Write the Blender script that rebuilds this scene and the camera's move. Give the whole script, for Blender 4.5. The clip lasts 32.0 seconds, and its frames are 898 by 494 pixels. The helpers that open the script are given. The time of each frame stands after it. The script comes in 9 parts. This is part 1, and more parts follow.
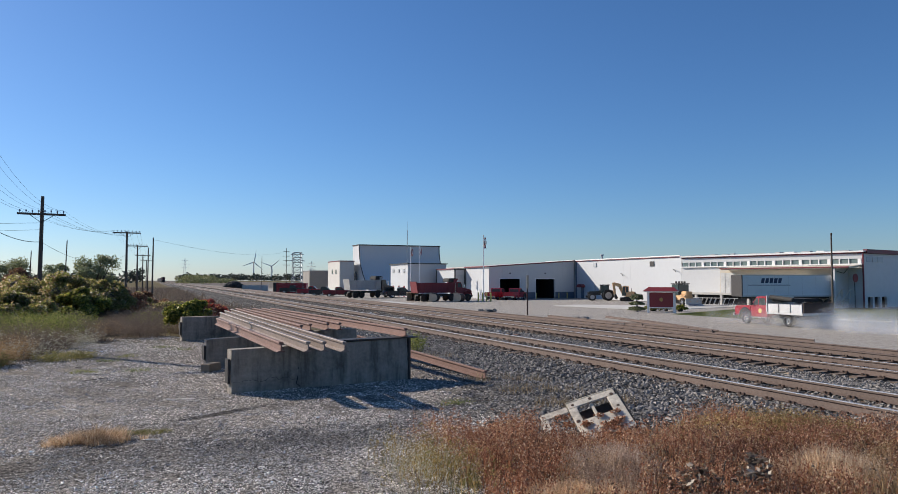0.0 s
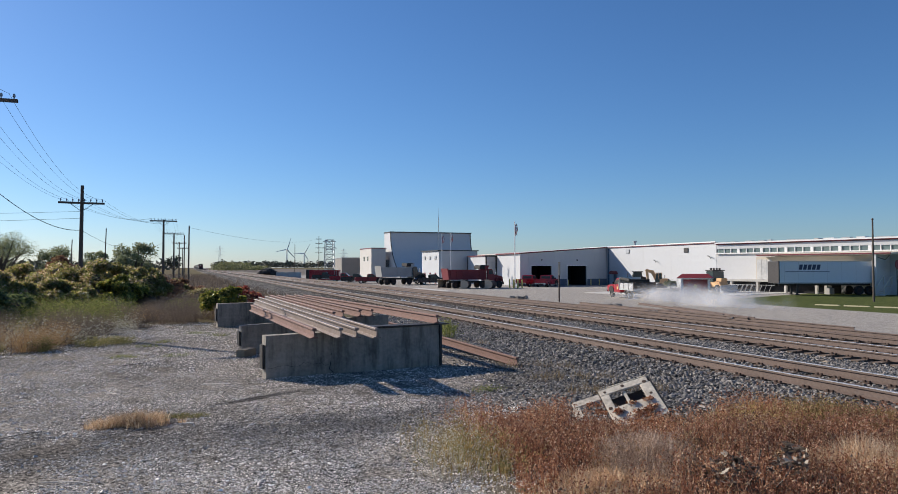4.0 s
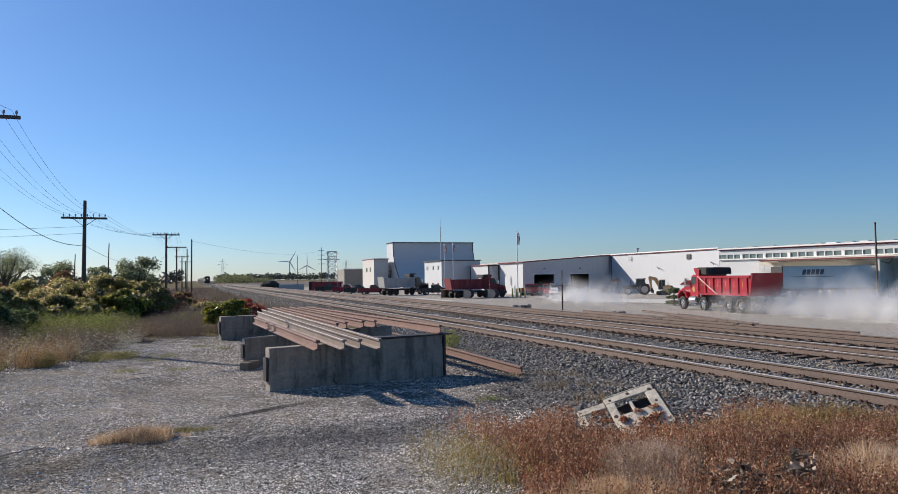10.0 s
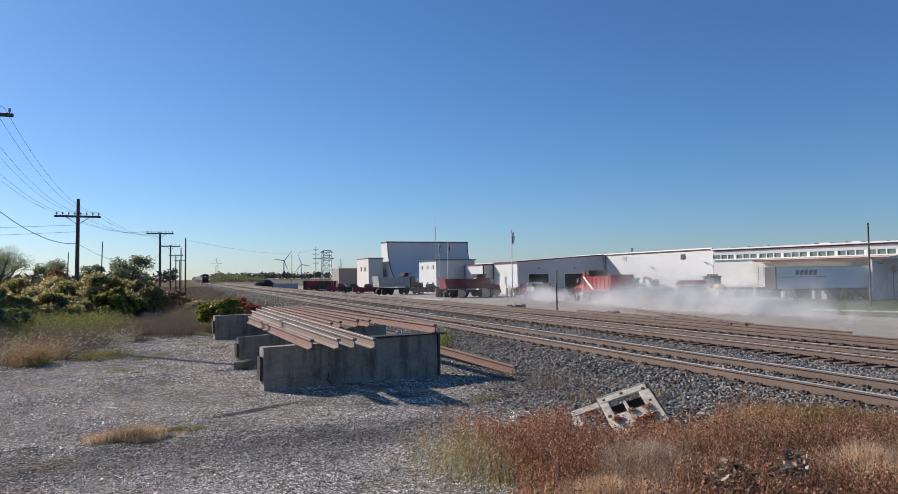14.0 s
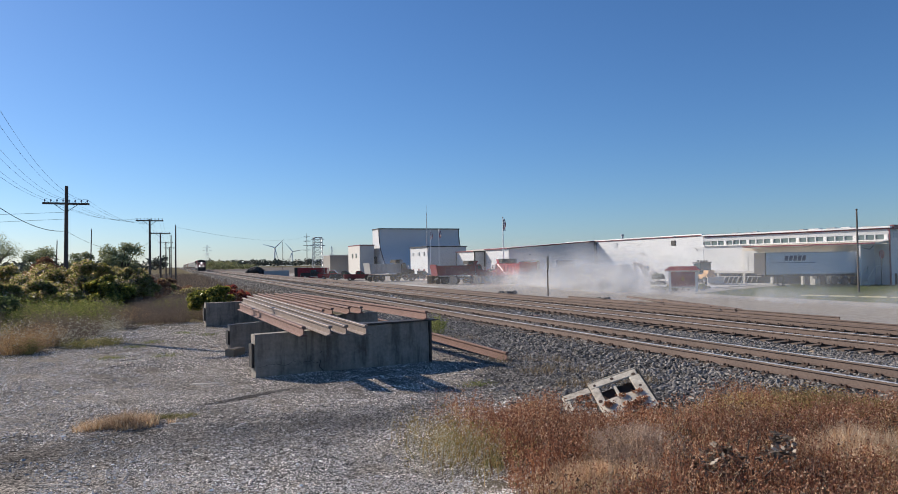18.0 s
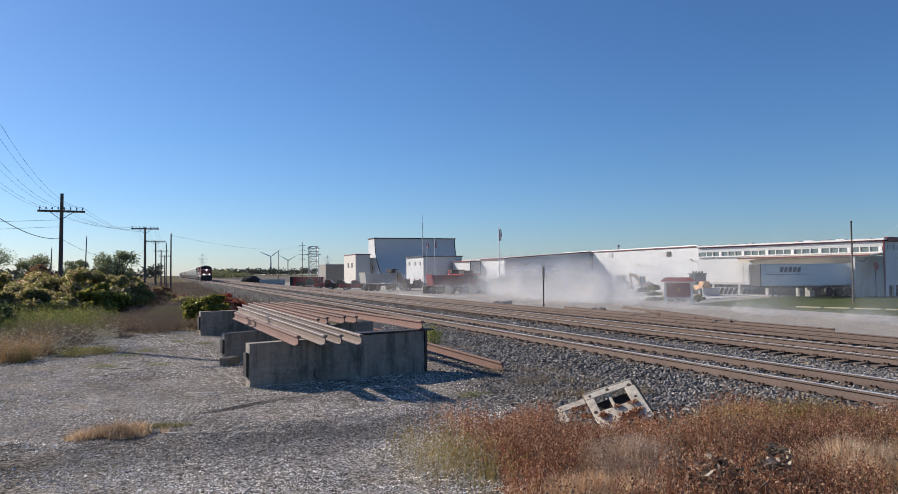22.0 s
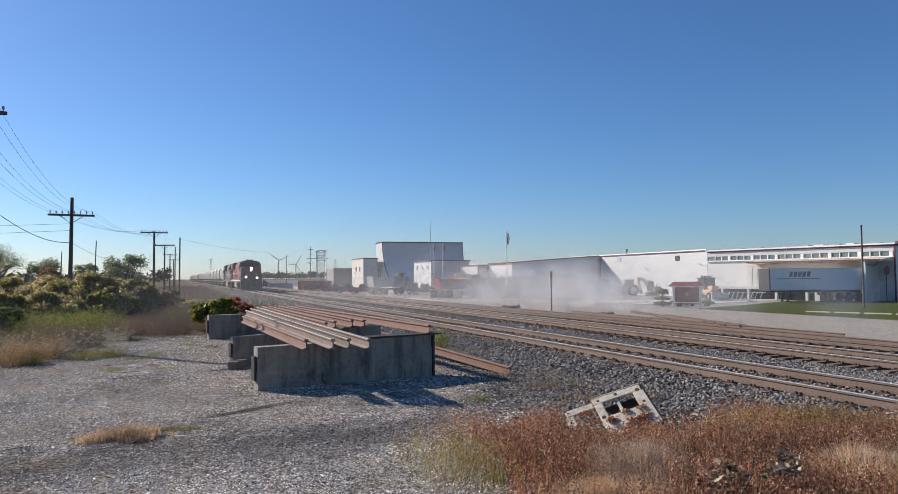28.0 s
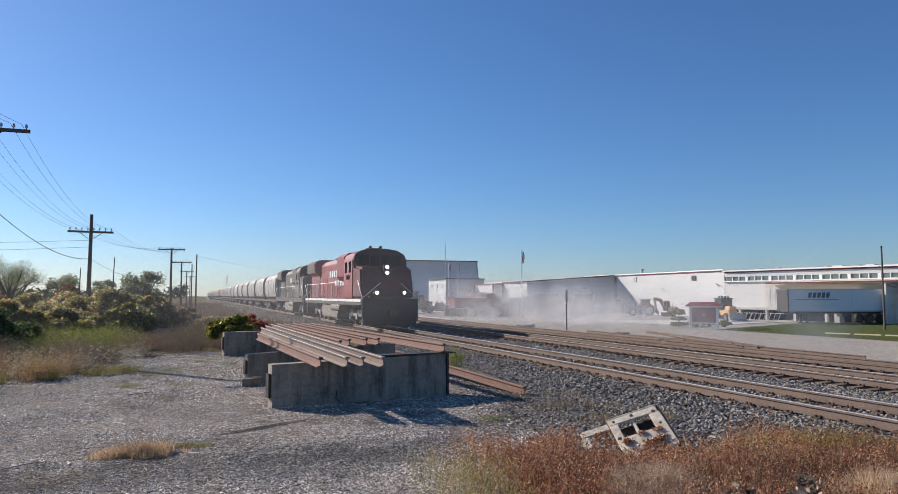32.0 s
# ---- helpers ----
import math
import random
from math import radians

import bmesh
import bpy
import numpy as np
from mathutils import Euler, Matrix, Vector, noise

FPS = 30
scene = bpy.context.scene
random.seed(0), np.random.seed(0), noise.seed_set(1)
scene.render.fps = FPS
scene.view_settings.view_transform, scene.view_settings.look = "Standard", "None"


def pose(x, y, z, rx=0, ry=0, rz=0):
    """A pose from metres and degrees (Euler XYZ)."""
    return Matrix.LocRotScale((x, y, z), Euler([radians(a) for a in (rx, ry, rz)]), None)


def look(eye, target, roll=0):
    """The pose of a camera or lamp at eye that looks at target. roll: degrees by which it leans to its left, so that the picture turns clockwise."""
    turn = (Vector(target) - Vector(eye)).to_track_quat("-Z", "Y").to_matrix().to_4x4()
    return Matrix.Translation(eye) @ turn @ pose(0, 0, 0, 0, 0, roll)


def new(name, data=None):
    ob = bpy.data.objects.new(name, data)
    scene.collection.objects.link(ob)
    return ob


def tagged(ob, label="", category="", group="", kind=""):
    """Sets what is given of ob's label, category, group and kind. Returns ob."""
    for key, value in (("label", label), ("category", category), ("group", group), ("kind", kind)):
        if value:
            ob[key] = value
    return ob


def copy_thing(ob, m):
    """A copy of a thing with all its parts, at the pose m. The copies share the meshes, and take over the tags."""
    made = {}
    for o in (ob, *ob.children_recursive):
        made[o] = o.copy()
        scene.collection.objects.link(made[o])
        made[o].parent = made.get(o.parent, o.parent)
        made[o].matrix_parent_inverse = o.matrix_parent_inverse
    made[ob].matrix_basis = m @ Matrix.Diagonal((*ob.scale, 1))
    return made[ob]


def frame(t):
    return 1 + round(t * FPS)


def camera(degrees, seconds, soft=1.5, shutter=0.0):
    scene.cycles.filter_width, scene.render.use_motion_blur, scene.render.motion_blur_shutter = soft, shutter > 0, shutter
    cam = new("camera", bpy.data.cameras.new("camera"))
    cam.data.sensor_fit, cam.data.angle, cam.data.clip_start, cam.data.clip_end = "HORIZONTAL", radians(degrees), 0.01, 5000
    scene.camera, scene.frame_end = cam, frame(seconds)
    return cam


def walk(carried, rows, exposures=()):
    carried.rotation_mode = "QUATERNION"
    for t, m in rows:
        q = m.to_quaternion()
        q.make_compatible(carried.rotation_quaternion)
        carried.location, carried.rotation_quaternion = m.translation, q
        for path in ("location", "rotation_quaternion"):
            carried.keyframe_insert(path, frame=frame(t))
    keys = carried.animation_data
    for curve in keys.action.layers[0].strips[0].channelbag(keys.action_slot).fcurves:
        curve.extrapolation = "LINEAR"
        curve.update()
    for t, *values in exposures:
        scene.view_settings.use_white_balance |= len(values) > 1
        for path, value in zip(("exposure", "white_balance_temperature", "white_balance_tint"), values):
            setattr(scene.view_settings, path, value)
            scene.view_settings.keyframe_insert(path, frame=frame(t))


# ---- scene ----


# ---- the camera and its walk ----
EYE = (0.0, 0.0, 2.0)
# seconds, heading right of the track, tilt up, lean: the camera turns on one spot
AIM = [
    (0, 22.83, 2.69, 0.00), (0.5, 22.92, 2.47, -0.03), (1, 22.81, 2.21, -0.12), (1.5, 22.45, 1.94, -0.19),
    (2, 21.97, 1.70, -0.27), (2.5, 21.35, 1.58, -0.31), (3, 20.86, 1.53, -0.24), (3.5, 20.52, 1.54, -0.13),
    (5.5, 20.13, 1.99, -0.06), (6, 20.31, 2.03, -0.14), (6.5, 20.55, 2.06, -0.26), (7, 20.74, 2.13, -0.27),
    (7.5, 20.85, 2.26, -0.31), (8, 20.82, 2.42, -0.41), (8.5, 20.66, 2.50, -0.59), (9, 20.47, 2.51, -0.76),
    (9.5, 20.26, 2.48, -0.89), (10, 20.12, 2.43, -0.86), (10.5, 20.09, 2.40, -0.85), (11, 20.10, 2.40, -0.83),
    (11.5, 20.14, 2.38, -0.83), (12, 20.16, 2.35, -0.86), (12.5, 20.23, 2.33, -0.90), (13, 20.31, 2.33, -0.88),
    (13.5, 20.38, 2.35, -0.80), (14, 20.55, 2.38, -0.73), (14.5, 20.74, 2.35, -0.66), (16.5, 21.18, 1.56, -0.74),
    (17, 21.16, 1.41, -0.77), (17.5, 21.16, 1.32, -0.83), (18, 21.24, 1.29, -0.87), (18.5, 21.39, 1.35, -0.86),
    (19, 21.59, 1.50, -0.83), (19.5, 21.76, 1.70, -0.71), (20, 21.85, 1.90, -0.65), (20.5, 21.86, 2.04, -0.62),
    (21, 21.78, 2.08, -0.59), (21.5, 21.67, 2.08, -0.59), (22, 21.58, 2.08, -0.57), (22.5, 21.52, 2.10, -0.54),
    (23, 21.50, 2.11, -0.55), (23.5, 21.46, 2.12, -0.53), (24, 21.45, 2.12, -0.53), (24.5, 21.45, 2.12, -0.56),
    (25, 21.44, 2.15, -0.60), (25.5, 21.41, 2.20, -0.60), (27.5, 21.13, 2.39, -0.49), (28, 20.96, 2.41, -0.50),
    (28.5, 20.71, 2.51, -0.40), (29, 20.43, 2.71, -0.26), (29.5, 20.09, 3.01, -0.11), (30, 19.85, 3.35, 0.01),
    (30.5, 19.68, 3.61, 0.05), (31, 19.57, 3.70, -0.03), (31.5, 19.57, 3.78, -0.12), (32, 19.76, 3.92, -0.11),
]


def aim(heading, tilt, lean):
    return pose(*EYE, 90 + tilt, 0, -heading) @ pose(0, 0, 0, 0, 0, lean)


cam = camera(64.9, 32.0, soft=0.45)
walk(cam, [(t, aim(h, p, r)) for t, h, p, r in AIM], [(0, 0.32, 6700, 11.5), (18, 0.34, 6770, 12.5), (32, 0.38, 6850, 13.5)])

scene.cycles.transparent_max_bounces = 128

# ---- world, sun, exposure ----
SUN_TURN, SUN_UP = -38.0, 28.0
world = bpy.data.worlds.new("sky_world")
scene.world = world
world.use_nodes = True
wn = world.node_tree
sky = wn.nodes.new("ShaderNodeTexSky")
sky.sky_type = "NISHITA"
sky.sun_disc = False
sky.sun_elevation = radians(SUN_UP)
sky.sun_rotation = radians(SUN_TURN % 360)
sky.altitude, sky.air_density, sky.dust_density, sky.ozone_density = 266, 1.0, 0.37, 9.1
tone = wn.nodes.new("ShaderNodeHueSaturation")
tone.inputs["Saturation"].default_value = 1.04
wn.links.new(sky.outputs[0], tone.inputs["Color"])
wn.links.new(tone.outputs[0], wn.nodes["Background"].inputs[0])
wn.nodes["Background"].inputs[1].default_value = 0.0915
sun = new("sun", bpy.data.lights.new("sun", "SUN"))
sun.data.energy, sun.data.angle, sun.data.color = 5.0, radians(0.53), (1.0, 0.935, 0.84)
sd = Vector((math.sin(radians(SUN_TURN)) * math.cos(radians(SUN_UP)), math.cos(radians(SUN_TURN)) * math.cos(radians(SUN_UP)), math.sin(radians(SUN_UP))))
sun.matrix_world = look(sd * 50, (0, 0, 0))


# ---- materials ----
def nodes_of(name):
    m = bpy.data.materials.new(name)
    m.use_nodes = True
    nt = m.node_tree
    return m, nt, nt.nodes["Principled BSDF"]


def add(nt, kind, **inputs):
    n = nt.nodes.new("ShaderNode" + kind)
    for k, v in inputs.items():
        n.inputs[k.replace("_", " ")].default_value = v
    return n


def noise_at(nt, scale, detail=4.0, rough=0.6, space="Object"):
    co = nt.nodes.new("ShaderNodeTexCoord")
    n = add(nt, "TexNoise", Scale=scale, Detail=detail, Roughness=rough)
    nt.links.new(co.outputs[space], n.inputs["Vector"])
    return n


def ramp(nt, src, stops):
    r = nt.nodes.new("ShaderNodeValToRGB")
    el = r.color_ramp.elements
    while len(el) < len(stops):
        el.new(0.5)
    for e, (p, c) in zip(el, stops):
        e.position, e.color = p, (*c, 1) if len(c) == 3 else c
    nt.links.new(src, r.inputs[0])
    return r


def mixc(nt, fac, a, b, mode="MIX"):
    m = nt.nodes.new("ShaderNodeMix")
    m.data_type, m.blend_type = "RGBA", mode
    for sock, v in ((m.inputs[0], fac), (m.inputs[6], a), (m.inputs[7], b)):
        if isinstance(v, (int, float)):
            sock.default_value = v
        elif isinstance(v, tuple):
            sock.default_value = (*v, 1)
        else:
            nt.links.new(v, sock)
    return m.outputs[2]


def bump(nt, bsdf, src, strength, dist):
    b = add(nt, "Bump", Strength=strength, Distance=dist)
    nt.links.new(src, b.inputs["Height"])
    nt.links.new(b.outputs[0], bsdf.inputs["Normal"])


def surface(name, base, dark=None, rough=0.7, metal=0.0, big=0.6, fine=12.0, amount=0.5, relief=0.3, depth=0.004, spread=0.0, coat=0.0):
    """A worn surface: base and dark colours mixed by stains at two scales, fine relief, and a spread of tone from object to object."""
    m, nt, b = nodes_of(name)
    dark = dark or tuple(c * 0.6 for c in base)
    n1, n2 = noise_at(nt, big, 5), noise_at(nt, fine, 6)
    r1 = ramp(nt, n1.outputs["Fac"], [(0.35, (0, 0, 0)), (0.7, (1, 1, 1))])
    r2 = ramp(nt, n2.outputs["Fac"], [(0.3, (0, 0, 0)), (0.75, (1, 1, 1))])
    c = mixc(nt, 0.5, r1.outputs[0], r2.outputs[0])
    k = nt.nodes.new("ShaderNodeMath")
    k.operation = "MULTIPLY"
    nt.links.new(c, k.inputs[0])
    k.inputs[1].default_value = amount
    col = mixc(nt, k.outputs[0], base, dark)
    if spread:
        oi = nt.nodes.new("ShaderNodeObjectInfo")
        geo = nt.nodes.new("ShaderNodeNewGeometry")
        s = nt.nodes.new("ShaderNodeMath")
        s.operation = "ADD"
        nt.links.new(oi.outputs["Random"], s.inputs[0])
        nt.links.new(geo.outputs["Random Per Island"], s.inputs[1])
        f = nt.nodes.new("ShaderNodeMath")
        f.operation = "FRACT"
        nt.links.new(s.outputs[0], f.inputs[0])
        rr = ramp(nt, f.outputs[0], [(0, (1 - spread,) * 3), (1, (1 + spread,) * 3)])
        col = mixc(nt, 1.0, col, rr.outputs[0], "MULTIPLY")
    nt.links.new(col, b.inputs["Base Color"])
    rv = ramp(nt, n2.outputs["Fac"], [(0.3, (max(rough - 0.12, 0.03),) * 3), (0.7, (min(rough + 0.12, 1),) * 3)])
    nt.links.new(rv.outputs[0], b.inputs["Roughness"])
    b.inputs["Metallic"].default_value = metal
    b.inputs["Coat Weight"].default_value = coat
    if relief:
        bump(nt, b, n2.outputs["Fac"], relief, depth)
    return m


def gravel_zones(nt, col):
    """Trodden gravel: warm and pale beyond a worn edge, a dark band of coarser stone this side of it, and one dark
    streak.
    """
    def op(kind, a, c):
        k = nt.nodes.new("ShaderNodeMath")
        k.operation = kind
        for sock, v in zip(k.inputs, (a, c)):
            if isinstance(v, (int, float)):
                sock.default_value = v
            else:
                nt.links.new(v, sock)
        return k.outputs[0]

    def step(v, lo, hi):
        r = nt.nodes.new("ShaderNodeMapRange")
        r.interpolation_type = "SMOOTHSTEP"
        nt.links.new(v, r.inputs[0])
        r.inputs[1].default_value, r.inputs[2].default_value = lo, hi
        return r.outputs[0]

    co = nt.nodes.new("ShaderNodeTexCoord")
    sep = nt.nodes.new("ShaderNodeSeparateXYZ")
    nt.links.new(co.outputs["Object"], sep.inputs[0])
    X, Y = sep.outputs[0], sep.outputs[1]
    n = noise_at(nt, 1.1, 6, 0.7).outputs["Fac"]
    wav = op("MULTIPLY", op("SUBTRACT", n, 0.5), 3.2)
    e = op("ADD", op("SUBTRACT", Y, op("MAXIMUM", op("SUBTRACT", X, 2.9), 0.0)), wav)
    beyond = step(e, 9.2, 9.8)
    near = op("SUBTRACT", 1.0, step(e, 7.4, 8.8))
    col = mixc(nt, beyond, mixc(nt, 1.0, col, (0.62, 0.61, 0.6), "MULTIPLY"), mixc(nt, 1.0, col, (1.14, 1.1, 1.05), "MULTIPLY"))
    col = mixc(nt, near, col, mixc(nt, 1.0, col, (2.05, 2.04, 2.0), "MULTIPLY"))
    u = op("ADD", op("MULTIPLY", op("SUBTRACT", X, 1.03), 0.855 / 1.0), op("MULTIPLY", op("SUBTRACT", Y, 11.2), 0.518 / 1.0))
    v = op("ADD", op("MULTIPLY", op("SUBTRACT", X, 1.03), -0.518 / 0.13), op("MULTIPLY", op("SUBTRACT", Y, 11.2), 0.855 / 0.13))
    d = op("ADD", op("ADD", op("MULTIPLY", u, u), op("MULTIPLY", v, v)), op("MULTIPLY", wav, 0.35))
    dark_streak = op("SUBTRACT", 1.0, step(d, 0.35, 1.2))
    return mixc(nt, dark_streak, col, mixc(nt, 1.0, col, (0.3, 0.3, 0.31), "MULTIPLY"))


def gravel_stone_material():
    """Limestone pebbles from pale to dark, with worn dark patches where the ground is trodden and damp."""
    m = surface("pale_limestone_gravel", (0.76, 0.72, 0.68), (0.34, 0.322, 0.305), 0.6, big=3, fine=30, amount=0.5, relief=0.2, spread=0.6)
    nt = m.node_tree
    b = nt.nodes["Principled BSDF"]
    src = b.inputs["Base Color"].links[0].from_socket
    n = noise_at(nt, 0.42, 6, 0.65)
    r = ramp(nt, n.outputs["Fac"], [(0.36, (0.58, 0.57, 0.57)), (0.56, (1.12, 1.1, 1.08))])
    col = mixc(nt, 1.0, src, r.outputs[0], "MULTIPLY")
    col = gravel_zones(nt, col)
    nt.links.new(col, b.inputs["Base Color"])
    b.inputs["Specular IOR Level"].default_value = 0.35
    return m


def concrete_material():
    """Old cast concrete: cloudy tone, dark streaks running down, pitted."""
    m = surface("old_concrete", (0.36, 0.32, 0.27), (0.14, 0.123, 0.105), 0.9, big=1.2, fine=14, amount=0.9, relief=0.6, depth=0.012)
    nt = m.node_tree
    b = nt.nodes["Principled BSDF"]
    src = b.inputs["Base Color"].links[0].from_socket
    co = nt.nodes.new("ShaderNodeTexCoord")
    mp = nt.nodes.new("ShaderNodeMapping")
    mp.inputs["Scale"].default_value = (5.0, 5.0, 0.6)
    nt.links.new(co.outputs["Object"], mp.inputs[0])
    n = add(nt, "TexNoise", Scale=1.0, Detail=5.0, Roughness=0.6)
    nt.links.new(mp.outputs[0], n.inputs["Vector"])
    r = ramp(nt, n.outputs["Fac"], [(0.34, (0.45, 0.43, 0.41)), (0.5, (0.95, 0.95, 0.95)), (0.66, (1.15, 1.13, 1.1))])
    nt.links.new(mixc(nt, 1.0, src, r.outputs[0], "MULTIPLY"), b.inputs["Base Color"])
    return m


def foliage_mat(name, stops, through_light=0.35, rough=0.6):
    """Leaves: colour spread leaf by leaf, some light through them."""
    m, nt, b = nodes_of(name)
    geo = nt.nodes.new("ShaderNodeNewGeometry")
    r = ramp(nt, geo.outputs["Random Per Island"], stops)
    n = noise_at(nt, 0.8, 3)
    rr = ramp(nt, n.outputs["Fac"], [(0.3, (0.65, 0.65, 0.65)), (0.7, (1.25, 1.2, 1.1))])
    col = mixc(nt, 1.0, r.outputs[0], rr.outputs[0], "MULTIPLY")
    nt.links.new(col, b.inputs["Base Color"])
    b.inputs["Roughness"].default_value = rough
    t = add(nt, "BsdfTranslucent")
    nt.links.new(col, t.inputs[0])
    mx = nt.nodes.new("ShaderNodeMixShader")
    mx.inputs[0].default_value = through_light
    nt.links.new(b.outputs[0], mx.inputs[1])
    nt.links.new(t.outputs[0], mx.inputs[2])
    nt.links.new(mx.outputs[0], nt.nodes["Material Output"].inputs[0])
    return m


def glow(name, colour, power):
    m, nt, b = nodes_of(name)
    b.inputs["Base Color"].default_value = (*colour, 1)
    b.inputs["Emission Color"].default_value = (*colour, 1)
    b.inputs["Emission Strength"].default_value = power
    return m


